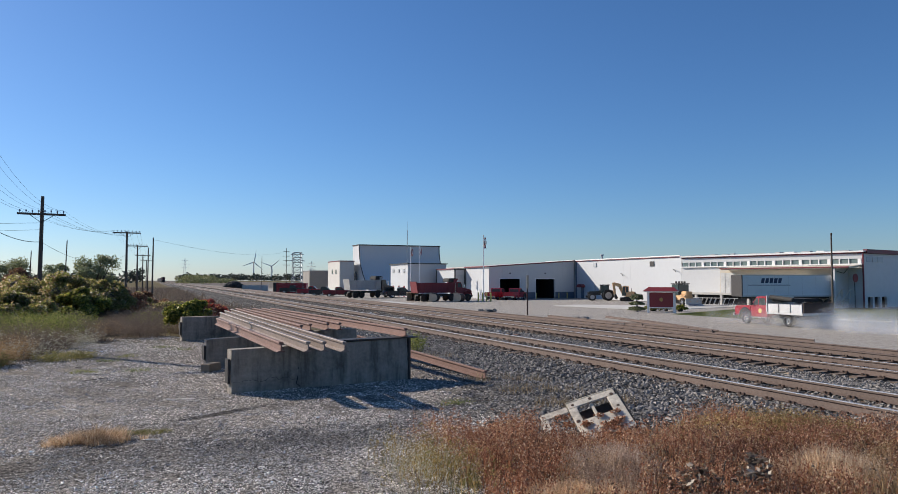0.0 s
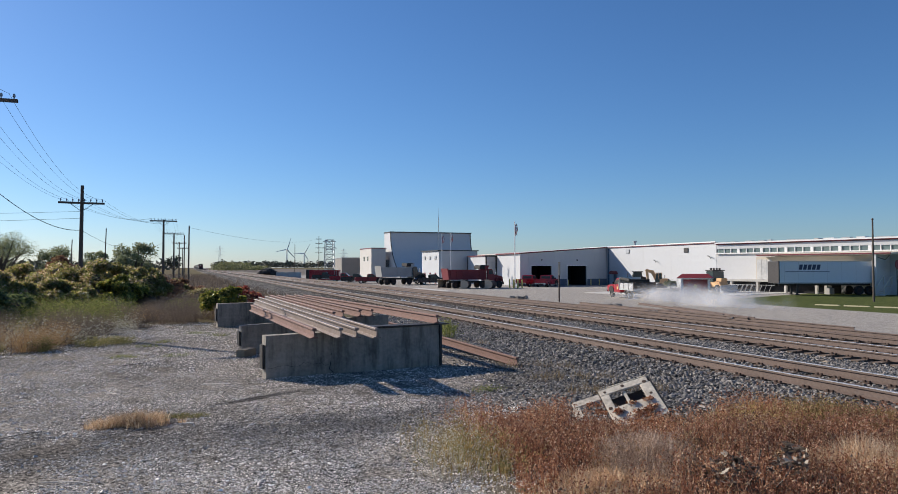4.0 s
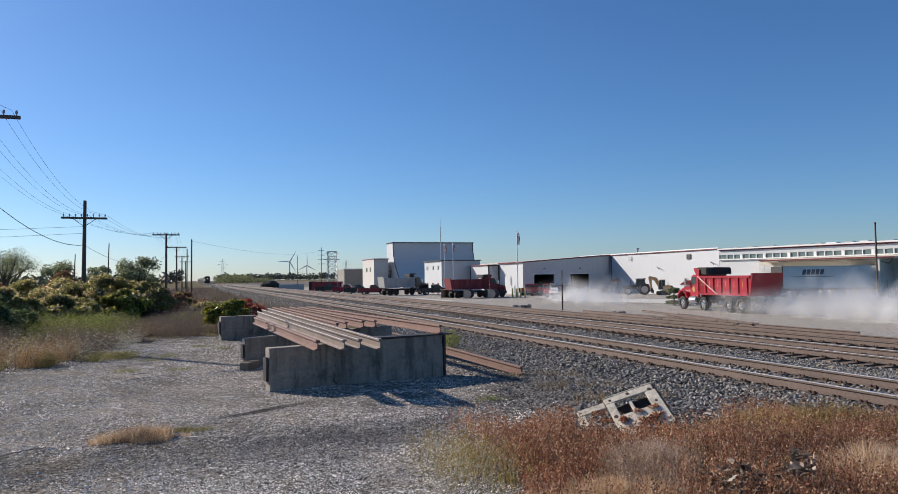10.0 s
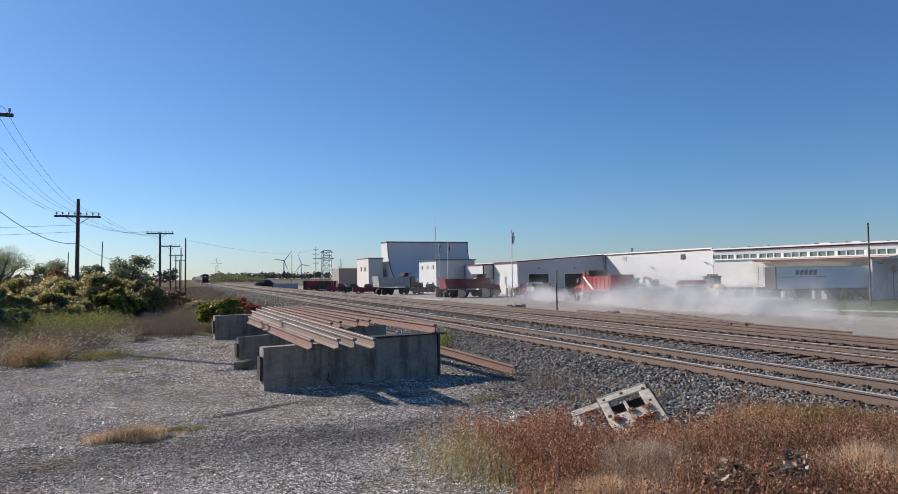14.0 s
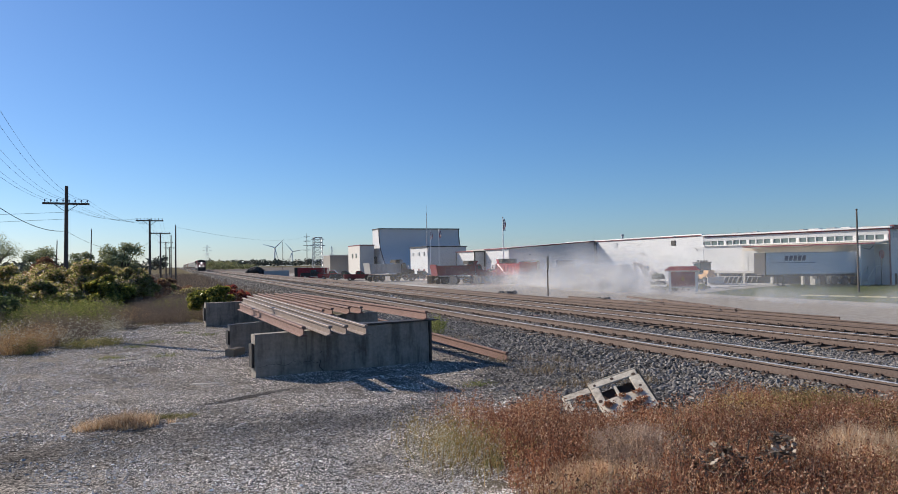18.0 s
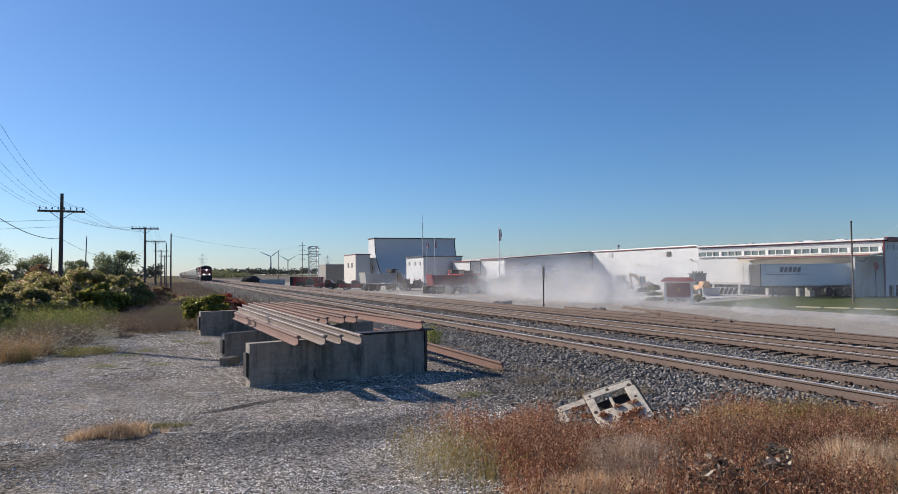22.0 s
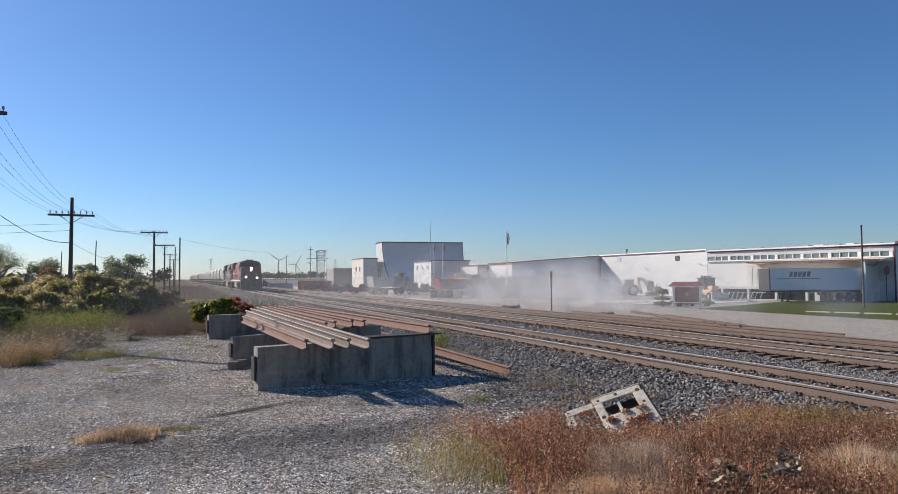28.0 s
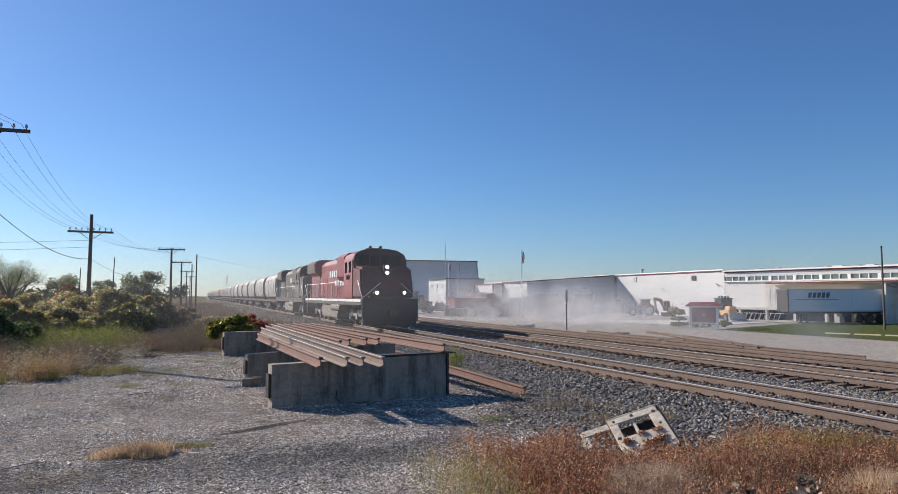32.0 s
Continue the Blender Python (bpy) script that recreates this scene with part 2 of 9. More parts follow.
MAT = dict(
    concrete=concrete_material(),
    pale_concrete=surface("pale_concrete", (0.55, 0.53, 0.49), (0.36, 0.34, 0.31), 0.85, fine=5, amount=0.6),
    rust=surface("rusty_rail_steel", (0.23, 0.13, 0.105), (0.12, 0.075, 0.06), 0.75, 0.25, big=0.9, fine=25, amount=0.8, relief=0.35, depth=0.002, spread=0.18),
    rail_side=surface("brown_rail_side", (0.158, 0.112, 0.092), (0.07, 0.052, 0.044), 0.7, 0.2, big=0.7, fine=18, amount=0.8, relief=0.3, depth=0.002, spread=0.1),
    timber=surface("sawn_weathered_timber", (0.36, 0.28, 0.19), (0.2, 0.15, 0.1), 0.9, big=3, fine=20, amount=0.7, relief=0.5, spread=0.1),
    shiny=surface("polished_rail_head", (0.86, 0.83, 0.79), (0.66, 0.61, 0.56), 0.46, 0.75, big=0.5, fine=30, amount=0.5, relief=0.05),
    grey_rail=surface("grey_weathered_rail", (0.27, 0.225, 0.20), (0.13, 0.09, 0.07), 0.55, 0.5, big=0.9, fine=25, amount=0.8, relief=0.3, depth=0.002, spread=0.15),
    tie=surface("weathered_tie_wood", (0.16, 0.115, 0.085), (0.06, 0.045, 0.035), 0.9, big=2, fine=18, amount=0.8, relief=0.6, depth=0.01, spread=0.3),
    dark_steel=surface("dark_painted_steel", (0.035, 0.034, 0.034), (0.06, 0.045, 0.035), 0.6, 0.2, amount=0.5),
    iron=surface("rusty_dark_iron", (0.09, 0.06, 0.045), (0.05, 0.03, 0.025), 0.8, 0.3, amount=0.7),
    white_wall=surface("white_metal_wall", (0.53, 0.545, 0.555), (0.465, 0.475, 0.485), 0.55, big=0.15, fine=2.0, amount=0.5, relief=0.05),
    # Walls turned from the sun: own tone, set to give their shade its look.
    shade_wall=surface("shade_side_metal_wall", (0.605, 0.59, 0.565), (0.52, 0.507, 0.487), 0.5, big=0.2, fine=1.5, amount=0.5, relief=0.05),
    blue_base=surface("blue_grey_base_panel", (0.10, 0.13, 0.18), (0.07, 0.09, 0.12), 0.6, amount=0.5),
    block_wall=surface("painted_block_wall", (0.60, 0.605, 0.60), (0.50, 0.50, 0.495), 0.7, big=0.2, fine=2.5, amount=0.6, relief=0.1),
    red_trim=surface("dark_red_trim", (0.17, 0.02, 0.028), (0.12, 0.015, 0.02), 0.5, amount=0.4),
    white_trim=surface("white_fascia", (0.8, 0.79, 0.77), (0.6, 0.59, 0.57), 0.5, amount=0.4),
    roof=surface("pale_membrane_roof", (0.5, 0.47, 0.44), (0.35, 0.33, 0.31), 0.7, amount=0.5),
    beige=surface("beige_panel", (0.60, 0.53, 0.42), (0.48, 0.42, 0.34), 0.7, amount=0.5),
    tan_block=surface("tan_block_wall", (0.42, 0.38, 0.32), (0.30, 0.27, 0.23), 0.9, amount=0.6),
    brown_block=surface("grey_brown_block_wall", (0.27, 0.25, 0.225), (0.19, 0.175, 0.16), 0.9, amount=0.6),
    curtain=surface("milky_strip_curtain", (0.66, 0.65, 0.62), (0.34, 0.34, 0.33), 0.4, big=1.4, fine=4, amount=0.9, relief=0.05),
    # Near black: puts deep shade into openings; also fills cracks and loco windscreens.
    near_black=surface("near_black_fill", (0.012, 0.013, 0.015), (0.006, 0.006, 0.007), 0.9, amount=0.5),
    glass=surface("dark_window_glass", (0.06, 0.085, 0.08), (0.03, 0.04, 0.045), 0.08, amount=0.5, relief=0.0),
    clerestory=surface("greenish_window_glass", (0.16, 0.21, 0.20), (0.09, 0.12, 0.12), 0.12, amount=0.6, relief=0.0),
    red_paint=surface("red_vehicle_paint", (0.35, 0.011, 0.025), (0.27, 0.012, 0.022), 0.32, amount=0.5, relief=0.03, coat=0.4),
    dusty_red=surface("dusty_dark_red_paint", (0.19, 0.012, 0.02), (0.13, 0.02, 0.024), 0.6, amount=0.8, relief=0.1),
    loco_red=surface("weathered_engine_red", (0.26, 0.02, 0.028), (0.14, 0.02, 0.022), 0.5, amount=0.7, relief=0.08, coat=0.1),
    # Dirty nose red, darkened further so the front's shade is in the colour.
    loco_front=surface("dirty_shaded_red_paint", (0.14, 0.018, 0.02), (0.04, 0.015, 0.013), 0.6, amount=0.8, relief=0.08),
    truck_dust=surface("dust_covered_running_gear", (0.25, 0.23, 0.205), (0.09, 0.08, 0.07), 0.85, big=1.5, fine=8, amount=0.9),
    # Near-black paint of the cab front, pilot and ledge.
    dull_black=surface("dull_black_paint", (0.022, 0.02, 0.02), (0.045, 0.035, 0.03), 0.7, amount=0.6),
    loco_dark=surface("dark_engine_paint", (0.055, 0.05, 0.048), (0.10, 0.08, 0.065), 0.6, amount=0.7),
    black=surface("black_rubber", (0.022, 0.021, 0.02), (0.05, 0.045, 0.04), 0.85, amount=0.5),
    black_paint=surface("black_vehicle_paint", (0.018, 0.018, 0.02), (0.03, 0.03, 0.03), 0.3, amount=0.4, coat=0.4, relief=0.0),
    chrome=surface("bright_metal", (0.72, 0.72, 0.72), (0.5, 0.49, 0.47), 0.25, 1.0, amount=0.5, relief=0.03),
    alu=surface("dull_aluminium", (0.58, 0.58, 0.58), (0.40, 0.39, 0.37), 0.5, 0.5, big=1, fine=8, amount=0.7),
    grey_box=surface("dusty_grey_dump_body", (0.44, 0.43, 0.41), (0.27, 0.26, 0.25), 0.7, 0.2, amount=0.7),
    white_paint=surface("white_vehicle_paint", (0.78, 0.78, 0.77), (0.62, 0.61, 0.59), 0.35, amount=0.4, relief=0.02),
    trailer=surface("white_trailer_side", (0.72, 0.74, 0.76), (0.60, 0.62, 0.64), 0.4, big=0.3, fine=3, amount=0.5, relief=0.04),
    hopper=surface("pale_grey_hopper", (0.33, 0.337, 0.322), (0.23, 0.228, 0.212), 0.65, big=0.4, fine=3, amount=0.8, spread=0.12),
    hopper_brown=surface("brown_hopper", (0.26, 0.15, 0.10), (0.15, 0.09, 0.07), 0.7, big=0.4, fine=3, amount=0.8, spread=0.15),
    yellow=surface("dusty_machine_orange", (0.72, 0.44, 0.21), (0.52, 0.33, 0.18), 0.55, amount=0.7),
    post_yellow=surface("faded_yellow_paint", (0.66, 0.55, 0.16), (0.45, 0.38, 0.16), 0.7, amount=0.6),
    navy=surface("navy_paint", (0.03, 0.045, 0.10), (0.025, 0.035, 0.08), 0.5, amount=0.3, relief=0),
    pole=surface("weathered_pole_wood", (0.13, 0.10, 0.08), (0.06, 0.05, 0.042), 0.9, big=1, fine=15, amount=0.8, relief=0.5, depth=0.008),
    galv=surface("galvanised_metal", (0.42, 0.43, 0.44), (0.32, 0.33, 0.34), 0.5, 0.6, amount=0.5),
    wire=surface("dark_wire", (0.05, 0.05, 0.05), (0.04, 0.04, 0.04), 0.6, 0.3, amount=0.3, relief=0),
    insul=surface("grey_glass_insulator", (0.30, 0.33, 0.36), (0.2, 0.22, 0.25), 0.2, amount=0.3, relief=0),
    ivory=surface("mouldy_ivory_plastic", (0.82, 0.74, 0.60), (0.22, 0.17, 0.12), 0.6, big=5, fine=22, amount=0.95, relief=0.2),
    bark=surface("grey_bark", (0.12, 0.10, 0.08), (0.06, 0.05, 0.04), 0.95, amount=0.7, relief=0.6, depth=0.01),
    line_white=surface("worn_white_paint", (0.7, 0.69, 0.66), (0.5, 0.49, 0.46), 0.7, amount=0.6),
    stone=surface("dark_ballast_stone", (0.24, 0.217, 0.192), (0.028, 0.025, 0.022), 0.72, big=3, fine=30, amount=0.7, relief=0.3, spread=0.8),
    pebble=gravel_stone_material(),
    leaf_green=foliage_mat("green_autumn_leaves", [(0.0, (0.05, 0.08, 0.018)), (0.4, (0.15, 0.19, 0.035)), (0.75, (0.40, 0.38, 0.07)), (1.0, (0.58, 0.48, 0.15))], 0.5, 0.45),
    # Turning leaves; the palest stop also paints sun glints on them.
    leaf_mix=foliage_mat("turning_vine_leaves", [(0.0, (0.08, 0.095, 0.032)), (0.32, (0.23, 0.25, 0.065)), (0.6, (0.42, 0.38, 0.12)), (0.82, (0.52, 0.36, 0.22)), (0.92, (0.6, 0.48, 0.32)), (1.0, (0.92, 0.84, 0.7))], 0.58, 0.45),
    leaf_deep=foliage_mat("deep_green_leaves", [(0.0, (0.04, 0.065, 0.028)), (0.6, (0.11, 0.16, 0.06)), (1.0, (0.24, 0.28, 0.12))], 0.4),
    green_weed=foliage_mat("yellow_green_weeds", [(0.0, (0.09, 0.12, 0.025)), (0.5, (0.21, 0.25, 0.06)), (1.0, (0.40, 0.38, 0.13))], 0.35),
    olive_weed=foliage_mat("golden_olive_weeds", [(0.0, (0.15, 0.105, 0.035)), (0.5, (0.33, 0.23, 0.085)), (1.0, (0.54, 0.42, 0.2))], 0.3),
    leaf_red=foliage_mat("red_autumn_leaves", [(0.0, (0.17, 0.075, 0.05)), (0.6, (0.30, 0.15, 0.095)), (1.0, (0.36, 0.26, 0.13))]),
    leaf_crimson=foliage_mat("crimson_autumn_leaves", [(0.0, (0.20, 0.035, 0.035)), (0.6, (0.40, 0.09, 0.075)), (1.0, (0.36, 0.20, 0.08))], 0.5),
    leaf_dark=foliage_mat("dark_tree_leaves", [(0.0, (0.13, 0.165, 0.09)), (0.6, (0.27, 0.31, 0.165)), (1.0, (0.42, 0.43, 0.26))], 0.35),
    leaf_far=foliage_mat("distant_tree_leaves", [(0.0, (0.06, 0.075, 0.06)), (0.6, (0.085, 0.10, 0.075)), (1.0, (0.12, 0.125, 0.09))], 0.12),
    dry=foliage_mat("dry_brown_grass", [(0.0, (0.149, 0.102, 0.061)), (0.5, (0.251, 0.186, 0.112)), (1.0, (0.372, 0.298, 0.186))], 0.3),
    dry_mauve=foliage_mat("dull_mauve_brown_weeds", [(0.0, (0.105, 0.082, 0.070)), (0.5, (0.168, 0.13, 0.106)), (1.0, (0.25, 0.20, 0.155))], 0.3),
    rusty_weed=foliage_mat("rusty_dock_seed_heads", [(0.0, (0.10, 0.045, 0.028)), (0.4, (0.30, 0.12, 0.07)), (0.8, (0.50, 0.26, 0.145)), (1.0, (0.78, 0.60, 0.42))], 0.35),
    tan_weed=foliage_mat("golden_tan_weeds", [(0.0, (0.20, 0.12, 0.06)), (0.5, (0.40, 0.26, 0.13)), (1.0, (0.62, 0.46, 0.27))], 0.3),
    dark_weed=foliage_mat("dark_grey_brown_weeds", [(0.0, (0.06, 0.045, 0.035)), (0.6, (0.15, 0.105, 0.075)), (1.0, (0.34, 0.27, 0.21))], 0.2),
    pale_leaf=foliage_mat("pale_withered_leaves", [(0.0, (0.05, 0.04, 0.03)), (0.55, (0.16, 0.12, 0.09)), (0.85, (0.40, 0.33, 0.25)), (1.0, (0.66, 0.6, 0.5))], 0.2),
    straw=foliage_mat("pale_straw_grass", [(0.0, (0.52, 0.34, 0.21)), (0.6, (0.78, 0.57, 0.39)), (1.0, (0.88, 0.76, 0.58))], 0.35),
    green_grass=foliage_mat("yellow_green_grass", [(0.0, (0.10, 0.115, 0.035)), (0.5, (0.24, 0.23, 0.08)), (1.0, (0.46, 0.38, 0.19))], 0.35),
    white_head=foliage_mat("white_flower_heads", [(0.0, (0.384, 0.365, 0.288)), (1.0, (0.595, 0.576, 0.480))], 0.3),
    bucket_tan=surface("worn_tan_steel", (0.50, 0.42, 0.32), (0.2, 0.15, 0.11), 0.8, amount=0.7),
    dull_gold=surface("dull_gold_paint", (0.42, 0.26, 0.08), (0.3, 0.17, 0.06), 0.6, amount=0.5, relief=0),
    coal=surface("dark_heap_earth", (0.05, 0.048, 0.045), (0.025, 0.024, 0.023), 0.95, amount=0.7, relief=0.6, depth=0.1),
    # Scrub green with the distance haze mixed into the leaf colour.
    leaf_scrub=foliage_mat("haze_paled_scrub_leaves", [(0.0, (0.11, 0.14, 0.07)), (0.6, (0.20, 0.22, 0.10)), (1.0, (0.34, 0.32, 0.16))]),
    stucco=surface("pale_grey_stucco", (0.54, 0.52, 0.485), (0.44, 0.42, 0.39), 0.85, amount=0.6),
    faded_yellow=surface("chalky_yellow_paint", (0.52, 0.47, 0.27), (0.36, 0.33, 0.22), 0.85, amount=0.7),
    mauve_haze=foliage_mat("hazy_mauve_weeds", [(0.0, (0.24, 0.17, 0.13)), (0.5, (0.42, 0.32, 0.26)), (1.0, (0.60, 0.48, 0.40))], 0.4),
    lamp=glow("headlight_glow", (1.0, 0.93, 0.80), 26.0),
    sign_red=surface("red_sign_panel", (0.22, 0.026, 0.03), (0.16, 0.022, 0.026), 0.5, amount=0.4),
)


# ---- mesh helpers ----
class Shape:
    """Collects vertices and faces of one mesh."""

    def __init__(self):
        self.v, self.f = [], []

    def put(self, verts, faces, m=None):
        n = len(self.v)
        self.v += [tuple(m @ Vector(p)) for p in verts] if m is not None else [tuple(p) for p in verts]
        self.f += [tuple(n + i for i in f) for f in faces]
        return self

    def box(self, x0, y0, z0, x1, y1, z1, m=None):
        p = [(x0, y0, z0), (x1, y0, z0), (x1, y1, z0), (x0, y1, z0), (x0, y0, z1), (x1, y0, z1), (x1, y1, z1), (x0, y1, z1)]
        return self.put(p, [(3, 2, 1, 0), (4, 5, 6, 7), (0, 1, 5, 4), (1, 2, 6, 5), (2, 3, 7, 6), (3, 0, 4, 7)], m)

    def prism(self, outline, a, b, axis="x", m=None):
        """Extrudes an outline of (u, v) points from a to b along an axis. x: (y, z); y: (x, z); z: (x, y)."""
        at = {"x": lambda u, v, w: (w, u, v), "y": lambda u, v, w: (u, w, v), "z": lambda u, v, w: (u, v, w)}[axis]
        n = len(outline)
        p = [at(u, v, a) for u, v in outline] + [at(u, v, b) for u, v in outline]
        return self.put(p, [tuple(range(n)), tuple(range(2 * n - 1, n - 1, -1))] + [(i, n + i, n + (i + 1) % n, (i + 1) % n) for i in range(n)], m)

    def tube(self, p0, p1, r0, r1=None, n=10, m=None):
        r1 = r0 if r1 is None else r1
        a, b = Vector(p0), Vector(p1)
        q = (b - a).to_track_quat("Z", "Y")
        ring = [(math.cos(2 * math.pi * i / n), math.sin(2 * math.pi * i / n)) for i in range(n)]
        p = [a + q @ Vector((c * r0, s * r0, 0)) for c, s in ring] + [b + q @ Vector((c * r1, s * r1, 0)) for c, s in ring]
        return self.put(p, [tuple(range(n - 1, -1, -1)), tuple(range(n, 2 * n))] + [(i, (i + 1) % n, n + (i + 1) % n, n + i) for i in range(n)], m)

    def path(self, pts, r, n=6):
        """One bent rod through the points."""
        pts = [Vector(p) for p in pts]
        o, k = len(self.v), len(pts)
        for i, p in enumerate(pts):
            d = (pts[min(i + 1, k - 1)] - pts[max(i - 1, 0)]).normalized()
            up = Vector((0, 0, 1)) if abs(d.z) < 0.9 else Vector((0, 1, 0))
            e = d.cross(up).normalized()
            f = e.cross(d)
            self.v += [tuple(p + e * (r * math.cos(2 * math.pi * j / n)) + f * (r * math.sin(2 * math.pi * j / n))) for j in range(n)]
        for i in range(k - 1):
            self.f += [(o + i * n + j, o + i * n + (j + 1) % n, o + (i + 1) * n + (j + 1) % n, o + (i + 1) * n + j) for j in range(n)]
        self.f += [tuple(o + j for j in range(n - 1, -1, -1)), tuple(o + (k - 1) * n + j for j in range(n))]
        return self

    def ball(self, c, r, n=10, k=6, m=None):
        rx, ry, rz = (r, r, r) if isinstance(r, (int, float)) else r
        p = [(c[0], c[1], c[2] + rz)]
        for j in range(1, k):
            a = math.pi * j / k
            p += [(c[0] + rx * math.sin(a) * math.cos(2 * math.pi * i / n), c[1] + ry * math.sin(a) * math.sin(2 * math.pi * i / n), c[2] + rz * math.cos(a)) for i in range(n)]
        p.append((c[0], c[1], c[2] - rz))
        f = [(0, 1 + i, 1 + (i + 1) % n) for i in range(n)]
        for j in range(k - 2):
            o = 1 + j * n
            f += [(o + i, o + n + i, o + n + (i + 1) % n, o + (i + 1) % n) for i in range(n)]
        o = 1 + (k - 2) * n
        f += [(o + i, len(p) - 1, o + (i + 1) % n) for i in range(n)]
        return self.put(p, f, m)

    def mesh(self, name, smooth=35, bevel=0.0):
        me = bpy.data.meshes.new(name)
        me.from_pydata(self.v, [], self.f)
        if bevel:
            bm = bmesh.new()
            bm.from_mesh(me)
            bmesh.ops.recalc_face_normals(bm, faces=bm.faces)
            bmesh.ops.bevel(bm, geom=[e for e in bm.edges if len(e.link_faces) == 2 and e.calc_face_angle(0) > 0.6], offset=bevel, segments=2, affect="EDGES", clamp_overlap=True)
            bm.to_mesh(me)
            bm.free()
        elif len(self.f) < 20000 and smooth is not None:
            bm = bmesh.new()
            bm.from_mesh(me)
            bmesh.ops.recalc_face_normals(bm, faces=bm.faces)
            bm.to_mesh(me)
            bm.free()
        if smooth:
            me.shade_smooth()
            me.set_sharp_from_angle(angle=radians(smooth))
        return me


def part(name, shape, material, parent=None, label="", bevel=0.0, smooth=35, at=None):
    me = shape if isinstance(shape, bpy.types.Mesh) else shape.mesh(name, smooth, bevel)
    if not me.materials:
        me.materials.append(MAT[material])
    ob = new(name, me)
    ob.parent = parent
    if at is not None:
        ob.matrix_basis = at
    if label:
        ob["label"] = label
    return ob


def thing(name, label, category, m=None, group="", kind=""):
    ob = new(name)
    ob.empty_display_size = 0.2
    if m is not None:
        ob.matrix_basis = m
    return tagged(ob, label, category, group, kind)


def single(name, shape, material, label, category, group="", kind="", bevel=0.0, smooth=35, at=None):
    return tagged(part(name, shape, material, None, "", bevel, smooth, at), label, category, group, kind)


YARD = -1.2


def step(a, b, x):
    t = min(max((x - a) / (b - a), 0), 1)
    return t * t * (3 - 2 * t)


def ground_z(x, y):
    """Height of the ground: the gravel pad, the track bed, the yard lower beyond it."""
    z = -0.205 * step(6.2, 9.0, x) - 0.24 * step(13.0, 15.4, x) - 0.055 * step(18.6, 19.6, x) - 0.705 * step(22.9, 33.0, x)
    z -= 0.75 * step(27, 50, y) * (1 - step(5.5, 9.2, x))
    z += 0.035 * noise.noise((x * 0.35, y * 0.35, 0)) * (1 - step(30, 40, x)) + 0.012 * noise.noise((x * 1.7, y * 1.7, 3))
    return z


def spots(lo, hi, n):
    return [lo + (hi - lo) * i / n for i in range(n + 1)]


